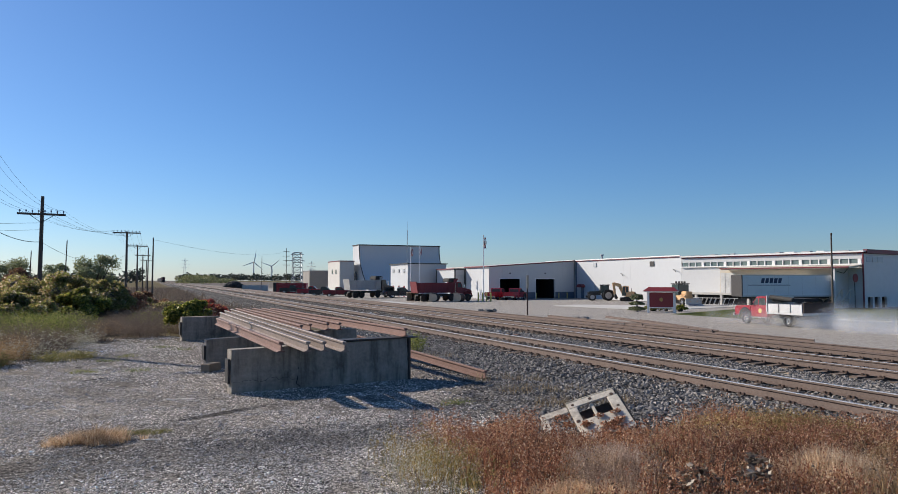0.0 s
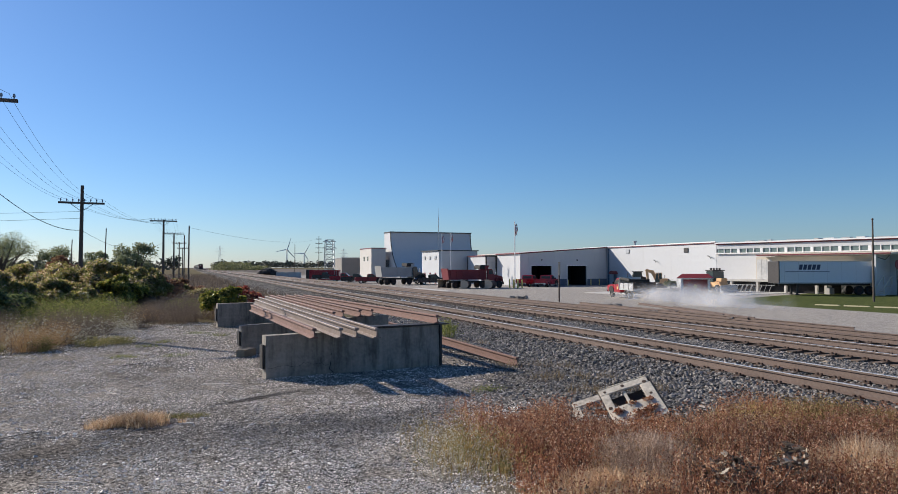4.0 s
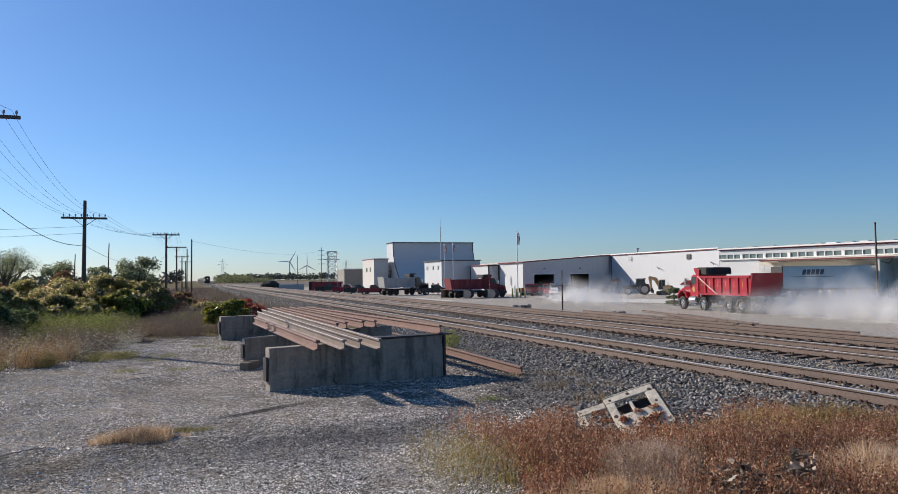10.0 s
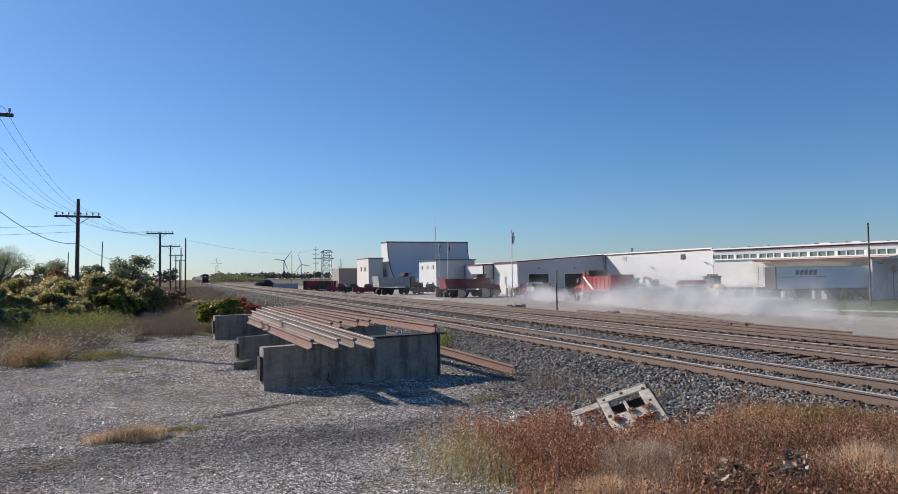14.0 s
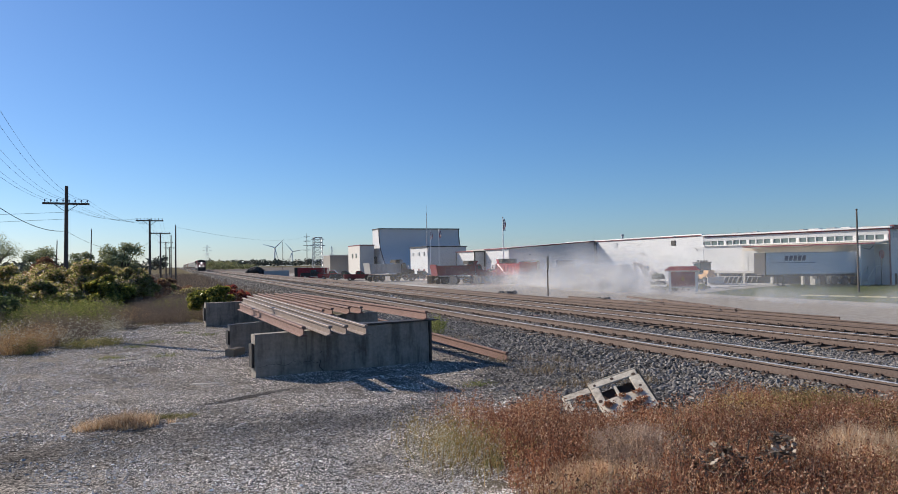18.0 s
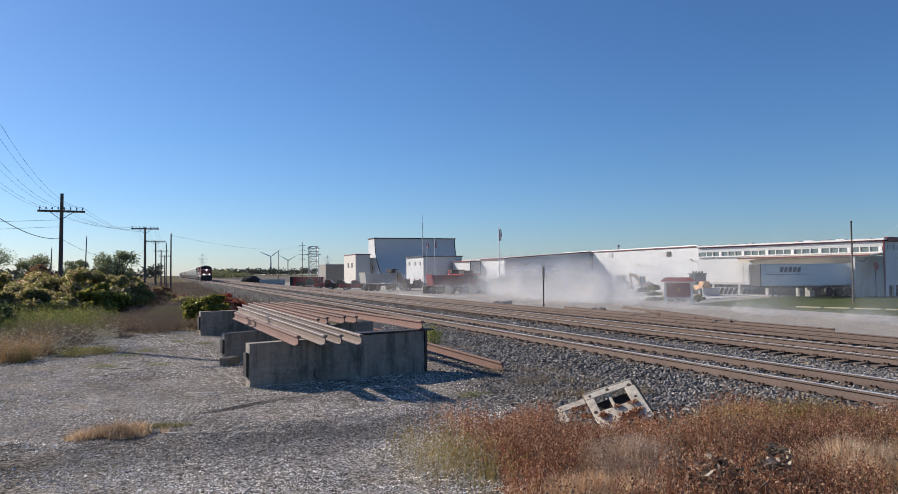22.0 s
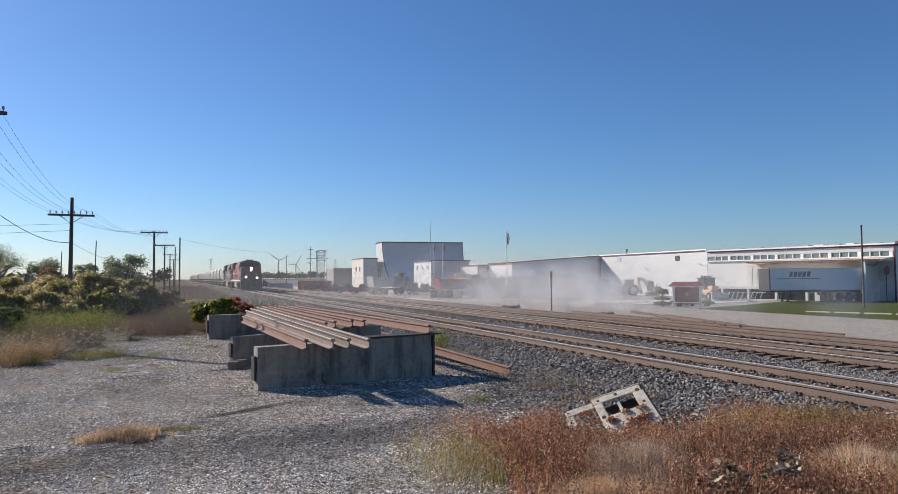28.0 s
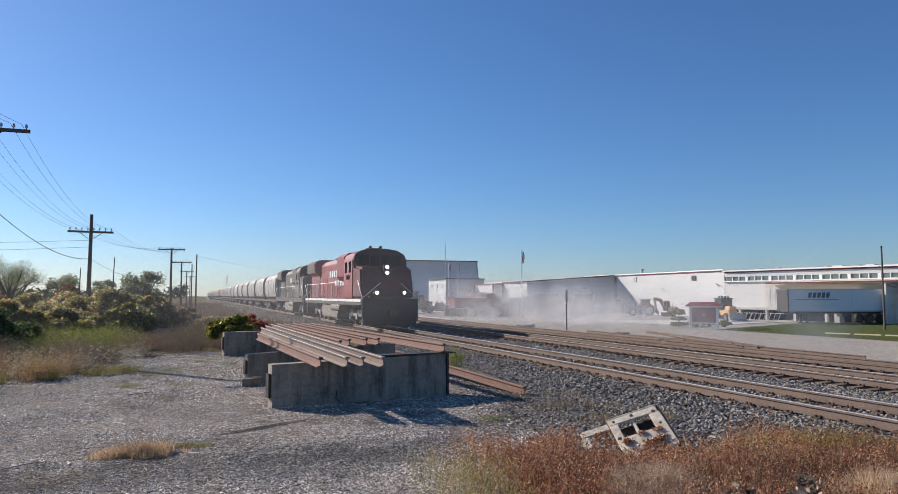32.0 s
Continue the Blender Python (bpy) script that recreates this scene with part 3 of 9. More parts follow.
# ---- ground ----
def ground_material():
    m, nt, b = nodes_of("ground_gravel_ballast_yard")
    co = nt.nodes.new("ShaderNodeTexCoord")
    sep = nt.nodes.new("ShaderNodeSeparateXYZ")
    nt.links.new(co.outputs["Object"], sep.inputs[0])
    wob = noise_at(nt, 0.55, 5)
    wob2 = noise_at(nt, 3.0, 4)

    def band(out, a, c, wobble=1.5):
        """0 below a, 1 above c, with a ragged edge."""
        s = nt.nodes.new("ShaderNodeMath")
        s.operation = "MULTIPLY_ADD"
        nt.links.new(wob.outputs["Fac"], s.inputs[0])
        s.inputs[1].default_value = wobble
        nt.links.new(out, s.inputs[2])
        r = nt.nodes.new("ShaderNodeMapRange")
        r.inputs[1].default_value, r.inputs[2].default_value = a + wobble / 2, c + wobble / 2
        nt.links.new(s.outputs[0], r.inputs[0])
        return r.outputs[0]

    def both(*fs):
        o = fs[0]
        for f in fs[1:]:
            k = nt.nodes.new("ShaderNodeMath")
            k.operation = "MULTIPLY"
            nt.links.new(o, k.inputs[0])
            nt.links.new(f, k.inputs[1])
            o = k.outputs[0]
        return o

    def inv(f):
        k = nt.nodes.new("ShaderNodeMath")
        k.operation = "SUBTRACT"
        k.inputs[0].default_value = 1
        nt.links.new(f, k.inputs[1])
        return k.outputs[0]

    X, Y = sep.outputs[0], sep.outputs[1]
    vor = add(nt, "TexVoronoi", Scale=38.0)
    nt.links.new(co.outputs["Object"], vor.inputs["Vector"])
    vb = add(nt, "TexVoronoi", Scale=21.0)
    nt.links.new(co.outputs["Object"], vb.inputs["Vector"])
    fine = noise_at(nt, 60, 3)
    gray = nt.nodes.new("ShaderNodeRGBToBW")
    one = nt.nodes.new("ShaderNodeSeparateColor")
    nt.links.new(vor.outputs["Color"], one.inputs[0])
    nt.links.new(one.outputs[0], gray.inputs[0])
    grayb = nt.nodes.new("ShaderNodeRGBToBW")
    oneb = nt.nodes.new("ShaderNodeSeparateColor")
    nt.links.new(vb.outputs["Color"], oneb.inputs[0])
    nt.links.new(oneb.outputs[0], grayb.inputs[0])
    vc = add(nt, "TexVoronoi", Scale=85.0)
    nt.links.new(co.outputs["Object"], vc.inputs["Vector"])
    grayc = nt.nodes.new("ShaderNodeRGBToBW")
    nt.links.new(vc.outputs["Color"], grayc.inputs[0])
    pad = ramp(nt, gray.outputs[0], [(0.0, (0.025, 0.024, 0.023)), (0.22, (0.14, 0.135, 0.13)), (0.6, (0.26, 0.25, 0.24)), (0.86, (0.34, 0.33, 0.315)), (1.0, (0.5, 0.48, 0.46))]).outputs[0]
    padc = ramp(nt, grayc.outputs[0], [(0.2, (0.45, 0.45, 0.45)), (0.5, (1, 1, 1)), (0.8, (1.6, 1.58, 1.55))]).outputs[0]
    pad = mixc(nt, 1.0, pad, padc, "MULTIPLY")
    patches = ramp(nt, wob.outputs["Fac"], [(0.36, (0.66, 0.65, 0.64)), (0.58, (1.12, 1.09, 1.05))]).outputs[0]
    pad = mixc(nt, 1.0, pad, patches, "MULTIPLY")
    grit = noise_at(nt, 11.0, 6, 0.8)
    pad = mixc(nt, 1.0, pad, ramp(nt, grit.outputs["Fac"], [(0.36, (0.55, 0.54, 0.53)), (0.5, (1, 1, 1)), (0.64, (1.25, 1.23, 1.2))]).outputs[0], "MULTIPLY")
    pad = mixc(nt, 1.0, pad, (0.8, 0.78, 0.76), "MULTIPLY")
    pad = gravel_zones(nt, pad)
    # Ballast tones kept low so the shade between stones is in the colour.
    bal = ramp(nt, grayb.outputs[0], [(0.0, (0.008, 0.0075, 0.007)), (0.35, (0.032, 0.030, 0.028)), (0.65, (0.08, 0.075, 0.07)), (0.87, (0.2, 0.187, 0.172)), (1.0, (0.55, 0.52, 0.48))]).outputs[0]
    yard = ramp(nt, wob2.outputs["Fac"], [(0.3, (0.30, 0.275, 0.245)), (0.7, (0.42, 0.39, 0.35))]).outputs[0]
    yard = mixc(nt, 0.4, yard, ramp(nt, grayb.outputs[0], [(0, (0.3, 0.3, 0.3)), (0.6, (1, 1, 1)), (1, (1.8, 1.75, 1.7))]).outputs[0], "MULTIPLY")
    field = ramp(nt, wob2.outputs["Fac"], [(0.3, (0.085, 0.068, 0.035)), (0.55, (0.13, 0.105, 0.058)), (0.75, (0.08, 0.088, 0.03))]).outputs[0]
    lawn = ramp(nt, wob2.outputs["Fac"], [(0.3, (0.05, 0.072, 0.022)), (0.7, (0.11, 0.12, 0.04))]).outputs[0]
    soil = ramp(nt, wob2.outputs["Fac"], [(0.3, (0.11, 0.085, 0.055)), (0.7, (0.22, 0.18, 0.12))]).outputs[0]
    slant = nt.nodes.new("ShaderNodeMath")
    slant.operation = "MULTIPLY_ADD"
    nt.links.new(Y, slant.inputs[0])
    slant.inputs[1].default_value = -0.185
    nt.links.new(X, slant.inputs[2])
    edge = nt.nodes.new("ShaderNodeMath")
    edge.operation = "MAXIMUM"
    nt.links.new(band(slant.outputs[0], 3.2, 5.0), edge.inputs[0])
    nt.links.new(band(X, 6.2, 7.4), edge.inputs[1])
    col = mixc(nt, edge.outputs[0], pad, bal)
    bed = ramp(nt, wob2.outputs["Fac"], [(0.3, (0.085, 0.062, 0.048)), (0.7, (0.17, 0.125, 0.095))]).outputs[0]
    bed = mixc(nt, 0.5, bed, grayb.outputs[0], "MULTIPLY")
    for a, c in ((10.5, 12.15), (16.5, 18.2), (20.5, 22.9)):
        col = mixc(nt, both(band(X, a - 0.15, a + 0.15, 0.3), inv(band(X, c - 0.15, c + 0.15, 0.3))), col, bed)
    weedy = both(band(X, 2.3, 3.0, 1.2), inv(band(X, 9.0, 9.4, 0.8)), inv(band(Y, 7.0, 8.0, 1.2)))
    col = mixc(nt, weedy, col, soil)
    col = mixc(nt, band(X, 22.3, 24.5, 1.5), col, yard)
    dirt = ramp(nt, wob2.outputs["Fac"], [(0.3, (0.085, 0.075, 0.066)), (0.7, (0.24, 0.215, 0.19))]).outputs[0]
    col = mixc(nt, both(band(X, 22.6, 23.6, 1.0), inv(band(X, 27.5, 30.5, 3.5))), col, dirt)
    rise = nt.nodes.new("ShaderNodeMath")
    rise.operation = "MULTIPLY_ADD"
    nt.links.new(X, rise.inputs[0])
    rise.inputs[1].default_value = -0.45
    nt.links.new(Y, rise.inputs[2])
    grass_zone = both(band(X, 45.0, 45.6, 0.6), inv(band(X, 76.0, 77.0, 0.6)), inv(band(rise.outputs[0], 33.0, 33.6, 0.6)))
    col = mixc(nt, grass_zone, col, lawn)
    left = both(inv(band(X, -3.5, -1.8, 2.0)), band(Y, 17.0, 19.0, 1.5))
    col = mixc(nt, left, col, field)
    back = both(band(Y, 23.5, 27, 2.0), inv(band(X, 6.0, 7.2, 1.0)))
    col = mixc(nt, back, col, field)
    col = mixc(nt, both(band(Y, 260, 320, 5), band(X, 25, 40, 3)), col, dirt)
    col = mixc(nt, band(X, 160, 170, 3), col, field)
    nt.links.new(col, b.inputs["Base Color"])
    b.inputs["Roughness"].default_value = 0.95
    b.inputs["Specular IOR Level"].default_value = 0.04
    hsum = nt.nodes.new("ShaderNodeMath")
    hsum.operation = "ADD"
    nt.links.new(gray.outputs[0], hsum.inputs[0])
    nt.links.new(fine.outputs["Fac"], hsum.inputs[1])
    bump(nt, b, hsum.outputs[0], 0.8, 0.014)
    return m


MAT["ground"] = ground_material()


def build_ground():
    xs = sorted(set(spots(-3000, -200, 7) + spots(-200, -20, 9) + spots(-20, 0, 20) + spots(0, 24, 60) + spots(24, 40, 16) + spots(40, 200, 16) + spots(200, 3000, 7)))
    ys = sorted(set(spots(-600, -40, 6) + spots(-40, 2, 14) + spots(2, 30, 70) + spots(30, 100, 35) + spots(100, 400, 20) + spots(400, 4500, 10)))
    s = Shape()
    s.v = [(x, y, ground_z(x, y)) for y in ys for x in xs]
    n = len(xs)
    s.f = [(j * n + i, j * n + i + 1, (j + 1) * n + i + 1, (j + 1) * n + i) for j in range(len(ys) - 1) for i in range(n - 1)]
    me = s.mesh("ground", smooth=None)
    me.shade_smooth()
    tagged(part("ground", me, "ground"), "grey gravel, dark ballast, dusty yard and dry field", "ground", kind="structure")


build_ground()

# ---- tracks ----
RAIL = [(-0.07, 0), (0.07, 0), (0.07, 0.012), (0.012, 0.032), (0.009, 0.125), (0.036, 0.138), (0.036, 0.165), (0.028, 0.172), (-0.028, 0.172), (-0.036, 0.165), (-0.036, 0.138), (-0.009, 0.125), (-0.012, 0.032), (-0.07, 0.012)]


def rail_shape(y0, y1, bend=None, n=1):
    s = Shape()
    if not bend:
        return s.prism(RAIL, y0, y1, "y")
    ys = spots(y0, y1, n)
    k = len(RAIL)
    for y in ys:
        s.v += [(u + bend(y), y, v) for u, v in RAIL]
    for j in range(n):
        s.f += [(j * k + i, j * k + (i + 1) % k, (j + 1) * k + (i + 1) % k, (j + 1) * k + i) for i in range(k)]
    s.f += [tuple(range(k)), tuple(range(n * k + k - 1, n * k - 1, -1))]
    return s


def railway_track(name, centre, top, y0, y1, label, tie_to, head=True):
    t = thing(name, label, "railway track", pose(centre, 0, top), kind="structure")
    for side in (-0.752, 0.752):
        r = part("rail", rail_shape(y0, y1), "rail_side", t, "", at=pose(side, 0, -0.172))
        if head:
            part("running_surface", Shape().box(-0.036, y0, 0.172, 0.036, y1, 0.1765), "shiny", r, "polished steel running surface", smooth=None)
    me = Shape().box(-1.28, -0.11, -0.18, 1.28, 0.11, 0.0).mesh("tie", None)
    plate = Shape()
    for sx in (-0.752, 0.752):
        plate.box(sx - 0.19, -0.09, 0, sx + 0.19, 0.09, 0.018)
        for ex in (-0.12, 0.12):
            for ey in (-0.05, 0.05):
                plate.box(sx + ex - 0.02, ey - 0.02, 0.018, sx + ex + 0.02, ey + 0.02, 0.055)
    pm = plate.mesh("tie_plate", None)
    y = 2.0
    while y < tie_to:
        a = pose(random.uniform(-0.05, 0.05), y + random.uniform(-0.04, 0.04), -0.19, 0, 0, random.uniform(-1, 1))
        o = part("tie", me, "tie", t, at=a)
        part("tie_plates", pm, "iron", o, "rusty tie plates with spikes")
        y += 0.52
    return t


railway_track("track_1", 11.31, 0.0, -60, 1800, "main line with brown rails, polished heads and dark ballast", 60)
railway_track("track_2", 17.35, -0.2, -60, 900, "second track with dull brown rails beside the main line", 50)
railway_track("track_3", 21.4, -0.25, -60, 420, "third track with rusty rails beside the dusty yard", 40, head=False)


def stone_field(name, material, label, place, n, size, seed, proud=0.18):
    """Loose stones, each a small rough lump, joined."""
    rnd = random.Random(seed)
    base = [(-0.6, -0.5, -0.4), (0.7, -0.5, -0.3), (0.5, 0.6, -0.4), (-0.5, 0.6, -0.3), (-0.4, -0.35, 0.45), (0.4, -0.4, 0.4), (0.45, 0.3, 0.5), (-0.35, 0.45, 0.4)]
    fs = [(4, 5, 6, 7), (0, 1, 5, 4), (1, 2, 6, 5), (2, 3, 7, 6), (3, 0, 4, 7)]
    s = Shape()
    for _ in range(n):
        x, y = place(rnd)
        k = size * rnd.uniform(0.5, 1.25)
        z = ground_z(x, y) + k * proud
        a, b, c = rnd.uniform(0, 6.28), rnd.uniform(-0.6, 0.6), rnd.uniform(-0.6, 0.6)
        m = Matrix.Translation((x, y, z)) @ Euler((b, c, a)).to_matrix().to_4x4() @ Matrix.Diagonal((k, k * rnd.uniform(0.6, 1), k * rnd.uniform(0.5, 0.9), 1))
        o = len(s.v)
        s.v += [tuple(m @ Vector(p)) for p in base]
        s.f += [tuple(o + i for i in f) for f in fs]
    return single(name, s, material, label, "stones", kind="stuff", smooth=None)


def bed_place(rnd):
    y = 3.5 + 26 * rnd.random() ** 1.7
    return (rnd.uniform(7.0, 15.8), y)


stone_field("ballast_stones", "stone", "dark grey crushed ballast stones between the tracks", bed_place, 34000, 0.055, 5)
stone_field("ballast_stones", "stone", "dark ballast stones beside the second and third tracks", lambda r: (r.choice((r.uniform(14.5, 16.2), r.uniform(18.5, 20.3))), 8 + 26 * r.random() ** 1.4), 12000, 0.055, 8)
stone_field("ballast_spill", "stone", "dark ballast stones spilled on the pale gravel", lambda r: (lambda y: (3.7 + 0.185 * y + r.gauss(0.3, 0.7), y))(5 + 17 * r.random() ** 1.3), 9500, 0.036, 6)
stone_field("coarse_gravel", "pebble", "coarse grey stones lying on the trodden gravel", lambda r: (lambda x: (x, r.gauss(8.6, 0.9) + max(0.0, x - 2.9)))(r.gauss(3.0, 1.1)), 3200, 0.019, 16)
stone_field("coarse_gravel", "stone", "dark coarse stones lying on the trodden gravel", lambda r: (lambda x: (x, r.gauss(8.8, 0.6) + max(0.0, x - 2.9)))(r.gauss(3.0, 1.3)), 3000, 0.018, 17)


def pebble_field(name, material, label, n, seed):
    """Dense loose gravel: low rough lumps, larger and sparser far off."""
    rng = np.random.default_rng(seed)
    base = np.array([(-0.6, -0.5, -0.4), (0.7, -0.5, -0.3), (0.5, 0.6, -0.4), (-0.5, 0.6, -0.3), (-0.3, 0.05, 0.48), (0.35, -0.05, 0.45)])
    faces = np.array([(0, 1, 5, 4), (2, 3, 4, 5)]), np.array([(1, 2, 5), (3, 0, 4)])
    y = 5.4 + 22.0 * rng.random(n) ** 1.9
    x = -0.34 * y - 0.6 + rng.random(n) * (0.34 * y + 0.6 + np.minimum(0.85 * y, 2.2 + 0.185 * y + 1.5 * rng.random(n) ** 2))
    k = (0.0078 + 0.00036 * (y - 5.4)) * np.exp(rng.normal(0, 0.42, n))
    a = rng.uniform(0, 6.283, n)
    p = base[None] * np.stack((k, k * rng.uniform(0.6, 1, n), k * rng.uniform(0.25, 0.65, n)), 1)[:, None]
    p[:, :, 2] += p[:, :, 0] * rng.uniform(-0.28, 0.28, (n, 1))
    c, d = np.cos(a)[:, None], np.sin(a)[:, None]
    z = np.array([ground_z(u, v) for u, v in zip(x, y)]) + k * 0.2
    v = np.stack((p[:, :, 0] * c - p[:, :, 1] * d + x[:, None], p[:, :, 0] * d + p[:, :, 1] * c + y[:, None], p[:, :, 2] + z[:, None]), 2).reshape(-1, 3)
    f = [q for g in faces for q in (g[None] + 6 * np.arange(n)[:, None, None]).reshape(-1, g.shape[1]).tolist()]
    me = bpy.data.meshes.new(name)
    me.from_pydata(v.tolist(), [], f)
    return tagged(part(name, me, material), label, "stones", kind="stuff")


pebble_field("gravel_pebbles", "pebble", "pale and dark limestone gravel pebbles on the ground", 210000, 7)


# ---- buildings ----
def wall_with_holes(u0, u1, z0, top, holes, thick, m):
    """A wall in the plane u-z, thick along +v, with openings that go through it. top(u) is its upper edge."""
    s = Shape()
    cuts = sorted({u0, u1, *[h[0] for h in holes], *[h[1] for h in holes]})
    for a, b in zip(cuts, cuts[1:]):
        inside = [h for h in holes if h[0] <= a and h[1] >= b]
        spans, low = [], z0
        for h in sorted(inside, key=lambda h: h[2]):
            if h[2] > low:
                spans.append((low, h[2], None))
            low = h[3]
        spans.append((low, None, None))
        for lo, hi, _ in spans:
            ta, tb = (top(a), top(b)) if hi is None else (hi, hi)
            p = [(a, 0, lo), (b, 0, lo), (b, thick, lo), (a, thick, lo), (a, 0, ta), (b, 0, tb), (b, thick, tb), (a, thick, ta)]
            s.put(p, [(3, 2, 1, 0), (4, 5, 6, 7), (0, 1, 5, 4), (1, 2, 6, 5), (2, 3, 7, 6), (3, 0, 4, 7)], m)
    return s


def ribs(u0, u1, gap, z0, top, m, deep=0.025, wide=0.05):
    s = Shape()
    u = u0 + gap / 2
    while u < u1:
        s.box(u - wide / 2, -deep, z0, u + wide / 2, 0.0, top(u), m)
        u += gap
    return s


WEST = pose(0, 0, 0, 0, 0, -90)  # a wall that faces the tracks: its length runs towards the camera


def garage_building():
    """The low grey building with two dark doorways, its front square to the tracks."""
    h = thing("garage_building", "low light-grey metal building with two dark open doorways", "building", pose(52.8, 108, YARD))
    top = lambda u: 5.35 + 1.15 * u / 17.0
    doors = [(2.1, 6.0, 0, 3.4), (9.1, 12.9, 0, 3.4)]
    part("front_wall", wall_with_holes(0, 17.0, 0, top, doors, 0.25, Matrix()), "shade_wall", h, smooth=None)
    for k in range(16):
        q = 0.6 + k
        part("wall_rib", Shape().box(q - 0.02, -0.02, 3.55, q + 0.02, 0.0, top(q) - 0.05), "shade_wall", h, smooth=None)
    for a, b in ((0, 2.1), (6.0, 9.1), (12.9, 17.0)):
        part("base_panel", Shape().box(a + 0.01, -0.03, 0.0, b - 0.01, -0.002, 1.12), "blue_base", h, "blue-grey base panel", smooth=None)
    for a, b, _, z in doors:
        f = Shape().box(a - 0.12, -0.05, 0, a, 0.02, z + 0.12).box(b, -0.05, 0, b + 0.12, 0.02, z + 0.12).box(a, -0.05, z, b, 0.02, z + 0.12)
        part("door_frame", f, "white_trim", h, smooth=None)
        part("door_recess", Shape().box(a - 0.3, 6.0, 0, b + 0.3, 6.1, z + 1).box(a - 0.4, 0.26, 0, a - 0.3, 6.0, z + 1).box(b + 0.3, 0.26, 0, b + 0.4, 6.0, z + 1).box(a - 0.3, 0.26, z + 0.9, b + 0.3, 6.0, z + 1), "near_black", h, "inner walls painted near black for the doorway's shade", smooth=None)
        part("wall_lamp", Shape().box((a + b) / 2 - 0.12, -0.2, 4.3, (a + b) / 2 + 0.12, 0, 4.5), "dark_steel", h, smooth=None, bevel=0.02)
    part("side_wall", Shape().prism([(0.25, 0), (9.5, 0), (9.5, 5.4), (0.25, 5.35)], 0.0, 0.25, "x"), "white_wall", h, "sunlit white side wall", smooth=None)
    part("roof", Shape().prism([(-0.1, 5.37), (17.1, 6.53), (17.1, 6.75), (-0.1, 5.6)], -0.15, 9.6, "y"), "roof", h, "pale flat roof", smooth=None)
    part("roof_trim", Shape().prism([(-0.15, 5.42), (17.1, 6.58), (17.1, 6.76), (-0.15, 5.6)], -0.3, -0.16, "y"), "red_trim", h, "dark red roof trim", smooth=None)
    part("rear_roof", Shape().prism([(3.5, 5.55), (17.1, 6.45), (17.1, 6.65), (3.5, 5.75)], 9.65, 30, "y"), "roof", h, "pale rear roof", smooth=None)
    part("side_trim", Shape().box(-0.3, -0.1, 5.42, -0.16, 9.6, 5.6), "red_trim", h, "dark red roof trim", smooth=None)
    for u in (1.6, 6.5, 8.8, 13.3, 15.0):
        part("bollard", Shape().tube((u, -0.8, -0.02), (u, -0.8, 1.0), 0.09, n=12), "post_yellow", h, "yellow steel bollard")
    return h


